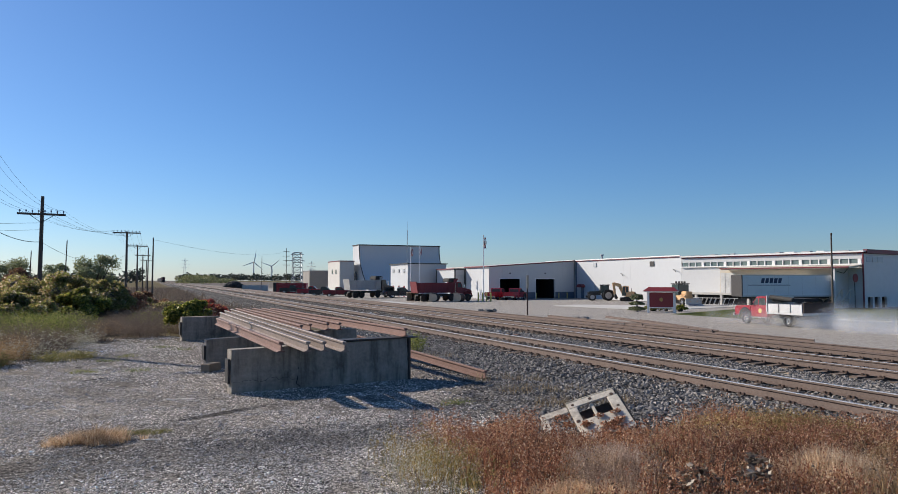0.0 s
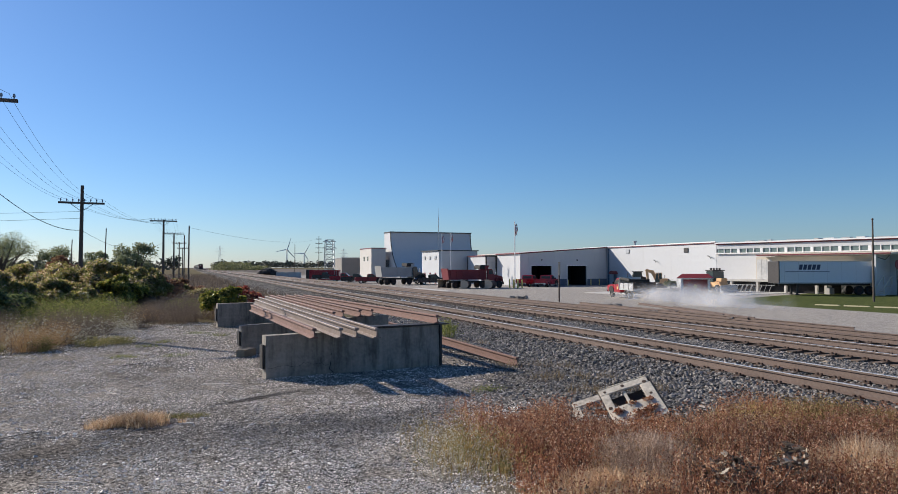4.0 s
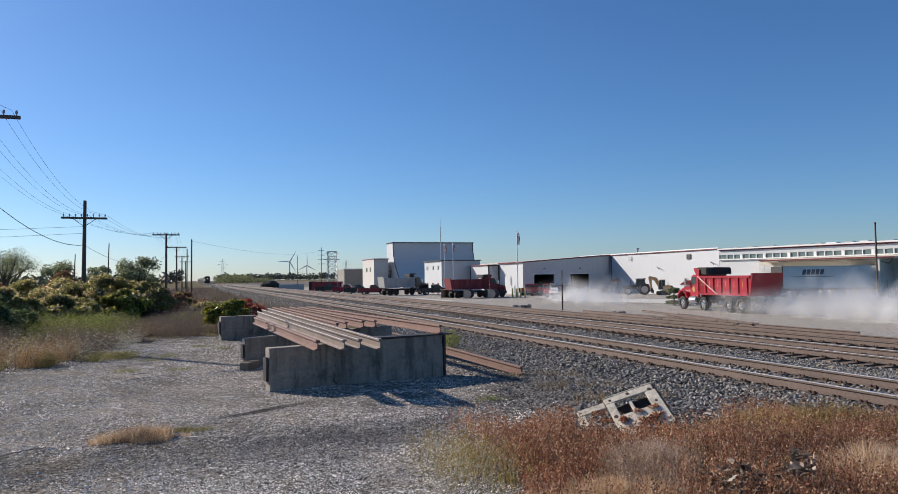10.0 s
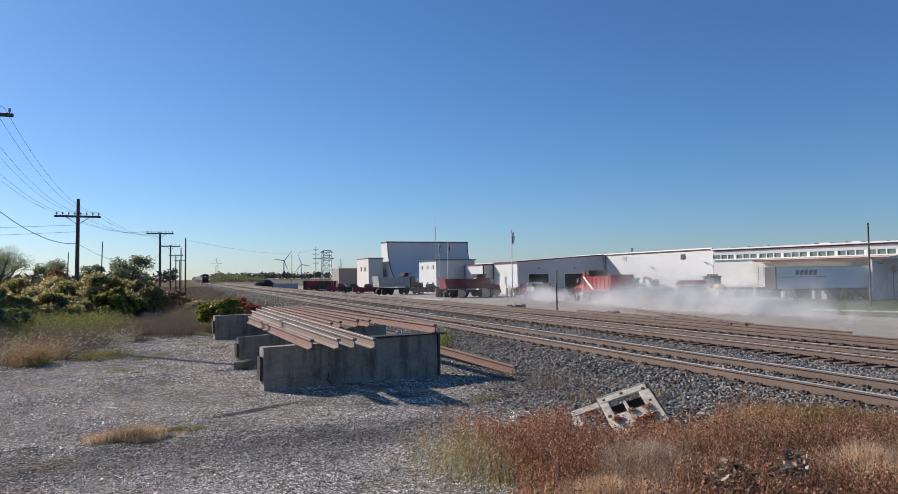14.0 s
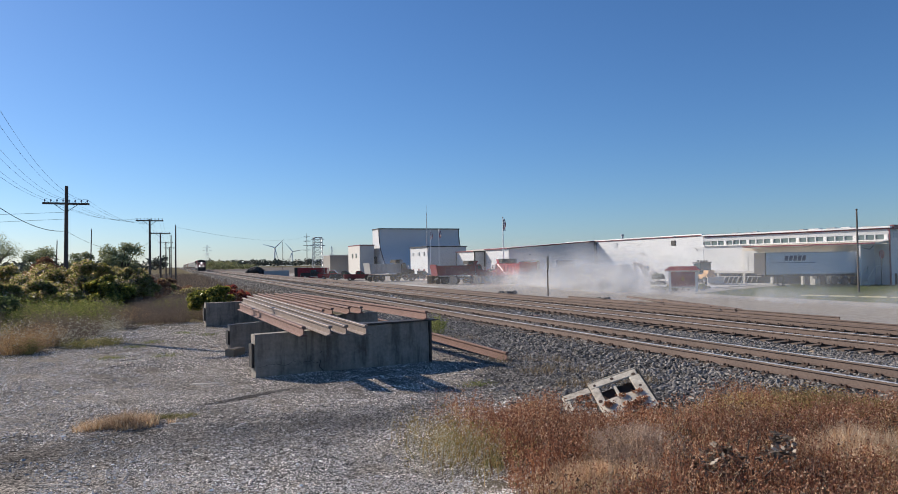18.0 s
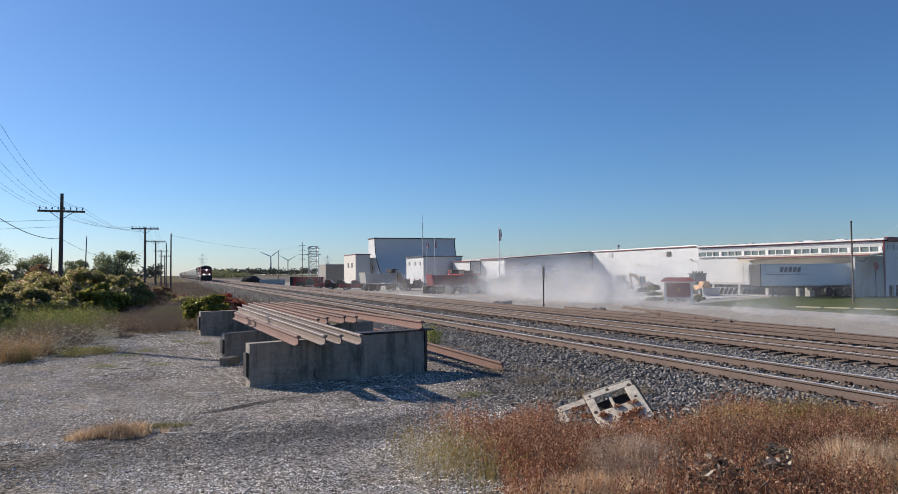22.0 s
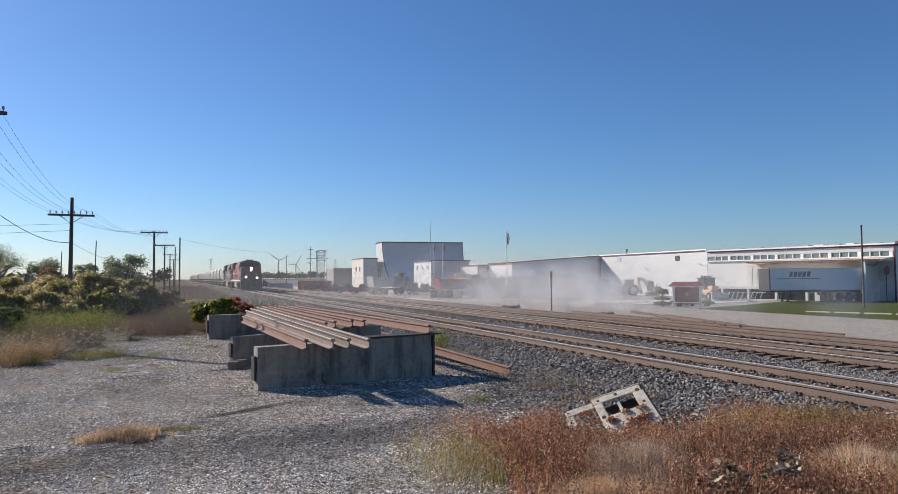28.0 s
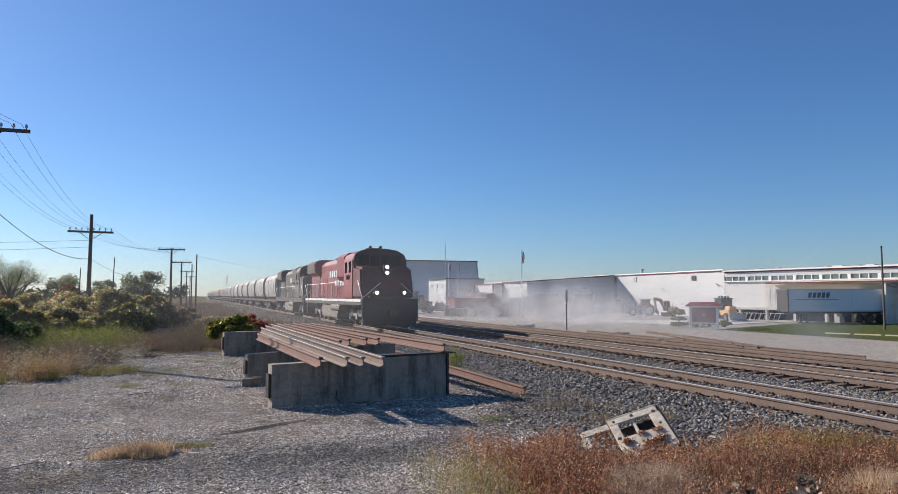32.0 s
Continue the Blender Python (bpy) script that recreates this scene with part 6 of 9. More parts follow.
def loose_rail(x0, y0, z0, x1, y1, z1, material, label, lean=0):
    a, b = Vector((x0, y0, z0)), Vector((x1, y1, z1))
    L = (b - a).length
    d = (b - a).normalized()
    rz = math.degrees(math.atan2(-d.x, d.y))
    rx = math.degrees(math.asin(d.z))
    o = single("loose_rail", rail_shape(0, L), material, label, "rail", "rails piled on the blocks", at=Matrix.Translation(a) @ Euler((radians(rx), 0, radians(rz)), "XYZ").to_matrix().to_4x4() @ pose(0, 0, 0, 0, lean, 0))
    return o


GREY, BROWN = "long grey weathered rail lying on the concrete blocks", "long rusty red-brown rail lying on the concrete blocks"
loose_rail(2.02, 12.02, 0.795, 1.67, 20.2, 0.80, "rust", BROWN)
loose_rail(2.44, 11.86, 0.80, 2.05, 23.6, 0.81, "grey_rail", GREY)
loose_rail(2.70, 11.80, 0.80, 2.33, 25.1, 0.81, "grey_rail", GREY)
loose_rail(3.01, 11.64, 0.80, 2.60, 25.8, 0.82, "grey_rail", GREY)
loose_rail(4.76, 13.55, 0.86, 4.05, 26.4, 0.82, "rust", BROWN)
loose_rail(4.27, 17.0, 0.79, 3.75, 26.4, 0.82, "rust", BROWN)
loose_rail(3.97, 17.0, 0.79, 3.45, 26.6, 0.82, "rust", BROWN)
loose_rail(3.55, 17.0, 0.78, 3.10, 26.4, 0.82, "rust", BROWN)
loose_rail(3.25, 16.6, 0.78, 2.85, 26.6, 0.82, "rust", BROWN)
loose_rail(6.26, 12.96, 0.005, 5.35, 21.5, 0.30, "rust", "rusty rail sloping down from the pile to the gravel")
single("timber_offcut", Shape().box(-0.11, -0.24, 0, 0.11, 0.24, 0.17), "timber", "short weathered timber offcut beside the block", "timber", bevel=0.01, at=pose(1.25, 16.5, 0.0, 0, 0, -35))


def broken_case():
    """A cracked plastic casing lying in the weeds."""
    t = thing("broken_casing", "broken ivory plastic casing lying tilted in dry weeds", "debris", pose(5.2, 7.58, 0.274, 30.9, -17.9, -20.7) @ Matrix.Scale(0.9, 4))
    s = Shape()
    for x0, y0, x1, y1 in ((-0.30, 0.28, 0.42, 0.40), (-0.30, -0.40, -0.18, 0.28), (0.28, -0.40, 0.44, 0.28), (-0.18, -0.24, 0.28, 0.0), (-0.18, -0.40, -0.02, -0.24)):
        s.box(x0, y0, 0.0, x1, y1, 0.03)
    part("frame", s, "ivory", t, "ivory plastic frame with a wide opening", bevel=0.008)
    part("arm", Shape().box(-0.72, 0.24, -0.02, -0.31, 0.36, 0.01).box(-0.74, 0.02, -0.03, -0.63, 0.24, 0.005), "ivory", t, "broken side arm", bevel=0.008)
    part("side_panel", Shape().box(-0.30, 0.405, -0.12, 0.44, 0.425, 0.03), "ivory", t, bevel=0.006)
    part("side_panel", Shape().box(0.445, -0.38, -0.14, 0.465, 0.38, 0.02), "dark_steel", t, "dark side panel", bevel=0.006)
    part("tray", Shape().box(-0.2, -0.25, -0.13, 0.3, 0.3, -0.10), "iron", t, "dirty inner tray", bevel=0.01)
    part("rib", Shape().box(0.02, 0.005, -0.05, 0.06, 0.275, 0.0), "ivory", t, bevel=0.004)
    part("broken_flap", Shape().prism([(0.0, -0.26), (0.27, -0.25), (0.24, -0.36), (0.1, -0.33)], -0.03, -0.005, "z"), "ivory", t, "jagged broken flap")
    for k in range(9):
        x, y = ((-0.22, 0.33), (0.05, 0.35), (0.36, 0.3), (0.36, 0.05), (0.33, -0.2), (-0.25, 0.0), (-0.22, -0.3), (0.05, -0.3), (0.25, -0.34))[k]
        part("hole", Shape().tube((x, y, 0.0305), (x, y, 0.033), 0.022 + 0.004 * (k % 3), n=9), "iron", t, "dark worn hole", smooth=None)
    return t


broken_case()


# ---- poles, wires, masts ----
def utility_pole(x, y, top, arm, width, lean=0.0, extra=(), label="dark wooden utility pole with a crossarm of insulators"):
    z = ground_z(x, y) - 0.05
    t = thing("utility_pole", label, "utility pole", pose(x, y, z, 0, lean, 0), "poles beside the track")
    part("pole", Shape().tube((0, 0, 0), (0, 0, top - z), 0.14, 0.09, 12), "pole", t)
    for k, (az, aw) in enumerate(((arm, width), *extra)):
        c = part("crossarm", Shape().box(-aw / 2, -0.18, az - z - 0.06, aw / 2, -0.08, az - z + 0.06), "pole", t, "", bevel=0.01)
        part("brace", Shape().path([(-0.6, -0.1, az - z - 0.05), (0, -0.12, az - z - 0.5), (0.6, -0.1, az - z - 0.05)], 0.02), "dark_steel", t)
        if aw > 1.5:
            for i in range(8):
                u = -aw / 2 + 0.12 + (aw - 0.24) * i / 7
                part("insulator", Shape().tube((u, -0.13, az - z + 0.06), (u, -0.13, az - z + 0.13), 0.02, n=6).tube((u, -0.13, az - z + 0.13), (u, -0.13, az - z + 0.24), 0.05, 0.035, 8), "insul", c, "glass insulator")
    return t


POLES = [(-6.1, -6.0, 7.4, 6.6), (-6.95, 27.8, 8.5, 7.7), (-5.95, 46.6, 6.85, 5.8), (-2.35, 78.0, 6.9, 6.75), (-1.9, 110.0, 7.0, 6.85), (-1.6, 150.0, 7.0, 6.8), (-1.2, 190.0, 7.0, 6.8)]
for i, (x, y, top, arm) in enumerate(POLES):
    utility_pole(x, y, top, arm, (3.0, 2.9, 2.45, 2.6, 2.7, 2.7, 2.7)[i], 0.5 if i == 2 else 0.0)
for x, y, top, lab in ((0.1, 100.0, 7.6, "plain dark wooden pole beside the track"), (-0.6, 130.0, 7.6, "plain dark wooden pole beside the track"), (-7.0, 69.6, 5.5, "thin leaning pole among the bushes"), (34.7, 247.6, 10.2, "plain dark pole behind the yard"), (-10.0, 72.0, 4.6, "thin leaning pole among the bushes")):
    z = ground_z(x, y)
    t = thing("plain_pole", lab, "pole", pose(x, y, z - 0.1, 0, 1.5 if x < -5 else 0.3, 0))
    part("pole", Shape().tube((0, 0, 0), (0, 0, top - z), 0.06 if x < -5 else 0.12, 0.04 if x < -5 else 0.08, 10), "pole", t)
    part("cap", Shape().tube((0, 0, top - z), (0, 0, top - z + 0.12), 0.03, n=6), "galv", t)


def wire(pts, sag, r, label):
    s = Shape()
    for a, b in zip(pts, pts[1:]):
        a, b = Vector(a), Vector(b)
        run = [a.lerp(b, k / 14) - Vector((0, 0, sag * 4 * (k / 14) * (1 - k / 14))) for k in range(15)]
        s.path(run, r, 4)
    return single("overhead_wire", s, "wire", label, "wire", "overhead wires")


for i in (0, 1, 3, 4, 6, 7):
    u = -2.6 / 2 + 0.12 + (2.6 - 0.24) * i / 7
    wire([(x + u, y - 0.13, arm + 0.24) for x, y, top, arm in POLES], 0.55 + 0.05 * i, 0.006, "thin dark line wire between poles")
wire([(-6.95, 27.8, 5.4), (-5.95, 46.5, 4.2)], 0.6, 0.016, "dark service cable hanging between poles")
wire([(-5.95, 46.5, 5.3), (-60, 60, 7.2)], 1.0, 0.008, "thin dark wire running off to the side")
wire([(-5.95, 46.5, 4.9), (-60, 60, 5.6)], 0.8, 0.008, "thin dark wire running off to the side")
wire([(0.1, 100.0, 7.3), (44.5, 256, 12.3)], 1.6, 0.012, "thin dark wire crossing over the track")
wire([(-5.9, 46.6, 4.2), (-2.35, 78.0, 4.6)], 1.0, 0.01, "dark cable between poles")


def steel_pole(name, label, x, y, top, r, material, flag=None):
    z = ground_z(x, y)
    t = thing(name, label, "flagpole" if flag is not None else "pole", pose(x, y, z))
    part("pole", Shape().tube((0, 0, 0), (0, 0, top - z), r, r * 0.7, 10), material, t)
    part("finial", Shape().ball((0, 0, top - z + 0.08), 0.1), material, t)
    if flag:
        cols = [("sign_red", 0.0), ("white_paint", 0.42), ("sign_red", 0.84)]
        for mname, o in cols:
            f = Shape()
            n = 6
            for k in range(n + 1):
                zz = top - z - 0.15 - flag * k / n
                f.v += [(0.05 + o * 0.32, 0.12 * math.sin(k * 1.3 + o), zz + 0.1 * o), (0.05 + (o + 0.42) * 0.32, 0.12 * math.sin(k * 1.3 + o + 0.8), zz - 0.18)]
            f.f = [(2 * k, 2 * k + 1, 2 * k + 3, 2 * k + 2) for k in range(n)]
            part("flag_band", f, mname, t, "hanging flag cloth")
    return t


steel_pole("flagpole", "white flagpole with a limp red and white flag", 46.3, 96.5, 8.7, 0.09, "white_paint", 1.7)
steel_pole("flagpole", "slim white flagpole with a limp flag", 43.9, 122.4, 7.9, 0.07, "white_paint", 1.3)
steel_pole("flagpole", "slim white flagpole with a limp flag", 45.4, 121.9, 8.1, 0.07, "white_paint", 1.3)
for k in range(4):
    x, y = 45.6 + 0.45 * k, 96.9 - 0.5 * k
    single("bollard", Shape().tube((0, 0, 0), (0, 0, 1.25), 0.12, 0.12, 12).ball((0, 0, 1.25), 0.12), "post_yellow", "yellow steel bollard at the flagpole's foot", "bollard", "yellow bollards", at=pose(x, y, ground_z(x, y)))
steel_pole("lamp_pole", "tall dark pole on the lawn before the trailer", 58.65, 47.0, 6.25, 0.10, "pole")


def radio_mast(x, y, top):
    z = ground_z(x, y)
    t = thing("radio_mast", "slender lattice radio mast", "mast", pose(x, y, z))
    h = top - z
    for a in (0, 2.09, 4.19):
        part("leg", Shape().tube((0.2 * math.cos(a), 0.2 * math.sin(a), 0), (0.05 * math.cos(a), 0.05 * math.sin(a), h), 0.03, 0.02, 5), "galv", t)
    b = Shape()
    for k in range(18):
        r0, r1 = 0.2 - 0.15 * k / 18, 0.2 - 0.15 * (k + 1) / 18
        for a in (0, 2.09, 4.19):
            b.tube((r0 * math.cos(a), r0 * math.sin(a), h * k / 18), (r1 * math.cos(a + 2.09), r1 * math.sin(a + 2.09), h * (k + 1) / 18), 0.015, n=4)
    part("lacing", b, "galv", t)
    part("antenna", Shape().tube((0, 0, h), (0, 0, h + 1.6), 0.02, n=5), "galv", t)


radio_mast(46.6, 132, 12.0)


def lattice_tower(name, label, x, y, base, w, top, arms=(), r=0.09, taper=0.75, paint="galv"):
    t = thing(name, label, "lattice tower", pose(x, y, base))
    h = top - base
    lace = Shape()
    n = 7
    c = [(-w / 2, -w / 2), (w / 2, -w / 2), (w / 2, w / 2), (-w / 2, w / 2)]
    for a, b in c:
        part("leg", Shape().tube((a, b, 0), (a * taper, b * taper, h), r, r, 5), paint, t)
    for k in range(n):
        f0, f1 = 1 - (1 - taper) * k / n, 1 - (1 - taper) * (k + 1) / n
        for i in range(4):
            p, q = c[i], c[(i + 1) % 4]
            lace.tube((p[0] * f0, p[1] * f0, h * k / n), (q[0] * f1, q[1] * f1, h * (k + 1) / n), r * 0.6, n=4)
            lace.tube((p[0] * f1, p[1] * f1, h * (k + 1) / n), (q[0] * f1, q[1] * f1, h * (k + 1) / n), r * 0.6, n=4)
    part("lacing", lace, paint, t)
    for z, half in arms:
        part("arm", Shape().tube((-half, 0, z), (half, 0, z), r, n=5).tube((-half, 0, z), (0, 0, z + half * 0.25), r * 0.7, n=4).tube((half, 0, z), (0, 0, z + half * 0.25), r * 0.7, n=4), paint, t)
    return t


lattice_tower("conveyor_tower", "grey steel lattice tower behind the yard", 61.2, 324, -1.2, 4.2, 14.6, ((12, 3.5), (15.0, 3.0)), 0.14, 0.85)
for x, y, s in ((73, 1800, 2.0), (345, 1650, 1.7)):
    lattice_tower("transmission_pylon", "distant grey transmission pylon", x, y, 0, 9 * s / 2, 27 * s, ((16 * s, 4.5 * s), (20 * s, 6 * s), (24 * s, 4 * s)), 0.22, 0.12, "white_paint")
for x, y, tp in ((44.5, 256, 13.4),):
    t = utility_pole(x, y, tp, 12.2, 2.2, 0, ((10.6, 2.6), (9.0, 2.6), (7.4, 2.6)), "tall wooden power pole with several crossarms")


def turbine(x, y, hub, r, first):
    t = thing("wind_turbine", "distant white three-bladed wind turbine", "wind turbine", pose(x, y, 0))
    part("tower", Shape().tube((0, 0, 0), (0, 0, hub), 2.0, 1.1, 12), "white_paint", t)
    part("nacelle", Shape().box(-1.8, -3.5, hub - 1.6, 1.8, 5, hub + 1.8), "white_paint", t, bevel=0.4)
    s = Shape().ball((0, -0.6, 0), (1.6, 2.0, 1.6))
    for k in range(3):
        a = k * 2 * math.pi / 3
        m = pose(0, -0.8, 0, 0, math.degrees(a), 0)
        s.put([(-0.9, -0.2, 0.5), (0.9, 0.2, 0.5), (1.6, 0.3, r * 0.25), (-0.8, -0.3, r * 0.25), (0.25, 0.05, r), (-0.25, -0.05, r), (-0.7, 0.5, 0.5), (0.7, 0.7, 0.5), (1.2, 0.6, r * 0.25), (-0.6, 0.2, r * 0.25)], [(0, 1, 2, 3), (3, 2, 4, 5), (7, 6, 9, 8), (8, 9, 5, 4), (1, 7, 8, 2), (2, 8, 4, 4), (6, 0, 3, 9), (9, 3, 5, 5)], m)
    s.f = [tuple(dict.fromkeys(f)) for f in s.f]
    rotor = part("rotor", s, "white_paint", t, "white three-bladed rotor", at=pose(0, -4.2, hub, 0, first, 0))
    return rotor


ROTORS = [turbine(231, 1785, 46, 30, 10), turbine(303, 1977, 40, 30, 50)]


def post_sign():
    x, y = 31.8, 57.0
    t = thing("marker_post", "slim brown marker post with a narrow faded plate at its top", "sign post", pose(x, y, ground_z(x, y)))
    h = 2.45 - ground_z(x, y)
    part("post", Shape().box(-0.06, -0.03, 0, 0.06, 0.03, h), "iron", t, smooth=None)
    part("plate", Shape().box(-0.11, -0.05, h - 1.2, 0.11, -0.032, h), "bucket_tan", t, "narrow faded plate", smooth=None)


post_sign()


def container():
    t = thing("red_container", "red ribbed metal container standing in the yard", "container", pose(31.5, 172.5, YARD, 0, 0, -22))
    part("box", Shape().box(-3.6, -1.2, 0.1, 3.6, 1.2, 2.5), "red_paint", t, bevel=0.04)
    for k in range(14):
        part("side_rib", Shape().box(-3.5 + k * 0.52, -1.25, 0.2, -3.35 + k * 0.52, -1.205, 2.4), "red_paint", t, smooth=None)
    part("door_bar", Shape().tube((2.6, -1.28, 0.2), (2.6, -1.28, 2.4), 0.04, n=6).tube((3.0, -1.28, 0.2), (3.0, -1.28, 2.4), 0.04, n=6), "galv", t, "steel locking bar")
    a = thing("dark_container", "narrow dark grey metal container beside the red one", "container", pose(28.0, 174.0, YARD, 0, 0, -22))
    part("box", Shape().box(-0.6, -1.2, 0.1, 0.6, 1.2, 2.6), "dark_steel", a, bevel=0.04)
    part("door_rib", Shape().box(-0.05, -1.25, 0.2, 0.05, -1.205, 2.5), "dark_steel", a, smooth=None)
    w = thing("low_wall", "low pale grey concrete wall at the yard's end", "wall", pose(25.0, 188, YARD, 0, 0, -12))
    for k in range(4):
        part("wall_block", Shape().box(-3.4 + 1.6 * k, -0.3, 0, -1.83 + 1.6 * k, 0.3, 1.9), "pale_concrete", w, bevel=0.03)


container()


def loader_bucket(x, y, turn):
    t = thing("loader_bucket", "rusty loader bucket with tan side plates standing in the yard", "bucket", at_yard(x, y, turn), "loader buckets")
    arc = [(0.62 * math.cos(math.pi * (0.5 + i / 8)), 0.62 + 0.6 * math.sin(math.pi * (0.5 + i / 8))) for i in range(9)]
    inner = [(0.9 * u + 0.03, 0.62 + 0.9 * (v - 0.62)) for u, v in reversed(arc)]
    part("shell", Shape().prism([(0.55, 1.25)] + arc + [(0.6, 0.02), (0.6, 0.08)] + inner + [(0.55, 1.18)], -0.95, 0.95, "x"), "iron", t, "curved rusty shell", smooth=None)
    for sx in (-1, 1):
        lo, hi = sorted((sx * 0.955, sx * 1.0))
        part("side_plate", Shape().prism([(0.55, 1.25)] + arc + [(0.6, 0.02)], lo, hi, "x"), "bucket_tan", t, "worn tan side plate", smooth=None)
    for k in range(6):
        part("tooth", Shape().box(-0.9 + 0.34 * k, 0.5, 1.24, -0.8 + 0.34 * k, 0.75, 1.34), "bucket_tan", t, smooth=None)
    return t


for x, y, turn in ((38.9, 97.9, 55), (41.9, 95.6, 48), (37.2, 102.4, 110)):
    loader_bucket(x, y, turn)


def debris_heap(x, y, r, seed):
    """Dark clods and scraps heaped on the ground."""
    rnd = random.Random(seed)
    s = Shape()
    for _ in range(26):
        k = r * rnd.uniform(0.12, 0.34)
        s.ball((rnd.gauss(0, r * 0.5), rnd.gauss(0, r * 0.3), k * 0.5), (k, k * rnd.uniform(0.6, 1), k * rnd.uniform(0.5, 1.0)), 6, 4)
    return single("debris_heap", s, "stone", "low heap of dark clods and scraps beside the tracks", "debris", "debris heaps", kind="stuff", smooth=20, at=pose(x, y, ground_z(x, y)))


for i, (x, y, r) in enumerate(((31.3, 47.6, 0.8), (30.6, 62.8, 0.75), (23.8, 26.5, 0.3), (24.2, 33.0, 0.35))):
    debris_heap(x, y, r, 200 + i)


# kerbs and the pale apron
for k in range(5):
    single("parking_kerb", Shape().prism([(-0.1, 0), (0.1, 0), (0.07, 0.09), (-0.07, 0.09)], -0.95, 0.95, "x"), "faded_yellow", "low faded yellow kerb on the lawn's edge", "kerb", "yellow kerbs", at=pose(49.4 + 0.75 * k, 43.8 - 2.1 * k, YARD + 0.0, 0, 0, -70))
single("concrete_apron", Shape().prism([(46.0, 76.0), (49.2, 62.0), (51.5, 61.0), (67.0, 65.4), (72.0, 66.0), (72.0, 69.0), (60.0, 70.0), (50.5, 78.0)], YARD - 0.05, YARD + 0.05, "z"), "pale_concrete", "pale concrete apron before the dock", "pavement", kind="structure", smooth=None)
single("yard_strip", Shape().box(30.5, 88, YARD - 0.05, 33.0, 102, YARD + 0.035), "pale_concrete", "pale concrete strip in the yard", "pavement", kind="structure", smooth=None)
# railings lying by the dock
for k in range(4):
    s = Shape()
    for j in range(6):
        s.tube((-1.6 + 0.62 * j, 0, 0.05), (-1.2 + 0.62 * j, 0, 1.0), 0.03, n=5)
    s.tube((-1.9, 0, 0.12), (2.0, 0, 0.12), 0.035, n=6).tube((-1.6, 0, 0.95), (2.3, 0, 0.95), 0.035, n=6)
    single("steel_railing", s, "alu", "leaning pale steel railing section by the dock", "railing", "railings by the dock", at=pose(64.2 + 0.5 * k, 71.5 - 1.0 * k, YARD, 0, 0, -70))
# loose rails at the yard's edge
for a, b in (((32.7, 38.0), (35.9, 50.7)), ((30.5, 32.4), (34.6, 46.0)), ((30.9, 32.4), (34.9, 44.8)), ((26.1, 29.5), (28.2, 40.5)), ((25.2, 29.3), (25.9, 34.0)), ((24.05, 25.6), (24.5, 31.0)), ((24.3, 31.0), (26.2, 44.0)), ((23.9, 20.0), (24.2, 28.0))):
    za, zb = ground_z(*a) + 0.02, ground_z(*b) + 0.02
    loose_rail(a[0], a[1], za, b[0], b[1], zb, "rail_side", "dark rusty spare rail lying at the yard's edge")


# twigs and scraps on the gravel
rnd = random.Random(31)
for k in range(26):
    x, y = rnd.uniform(-2.6, 5.2), 6.6 + 12 * rnd.random() ** 1.5
    L = rnd.uniform(0.08, 0.26)
    s = Shape().path([(-L, 0, 0.012), (-L * 0.3, rnd.uniform(-0.03, 0.03), 0.02), (L * 0.4, rnd.uniform(-0.03, 0.03), 0.014), (L, 0, 0.012)], rnd.uniform(0.003, 0.007), 5)
    single("twig", s, rnd.choice(("pebble", "tie", "pebble", "pole")), "thin dry stick lying on the gravel", "stick", "sticks on the gravel", at=pose(x, y, ground_z(x, y), 0, 0, rnd.uniform(0, 180)))


# scraps left on and between the far tracks
rnd = random.Random(91)
for k in range(34):
    x, y = rnd.choice((rnd.uniform(18.6, 20.2), rnd.uniform(20.6, 24.5), rnd.uniform(13.2, 15.5))), 12 + 40 * rnd.random() ** 1.3
    a, b, c = rnd.uniform(0.06, 0.22), rnd.uniform(0.04, 0.1), rnd.uniform(0.03, 0.09)
    kind, lab = rnd.choice((("rust", "rusty iron scrap lying between the tracks"), ("timber", "splinter of an old tie lying between the tracks"), ("iron", "dark iron scrap lying between the tracks"), ("line_white", "pale scrap lying between the tracks")))
    single("scrap", Shape().put([(-a, -b, 0), (a, -b * 0.7, 0), (a * 0.9, b, 0), (-a * 0.8, b * 0.9, 0), (-a * 0.9, -b * 0.8, c), (a * 0.8, -b * 0.6, c * 0.7), (a * 0.7, b * 0.8, c), (-a * 0.7, b * 0.7, c * 0.8)], [(3, 2, 1, 0), (4, 5, 6, 7), (0, 1, 5, 4), (1, 2, 6, 5), (2, 3, 7, 6), (3, 0, 4, 7)]), kind, lab, "scrap", "scraps between the tracks", smooth=None, at=pose(x, y, ground_z(x, y) + 0.005, 0, 0, rnd.uniform(0, 180)))


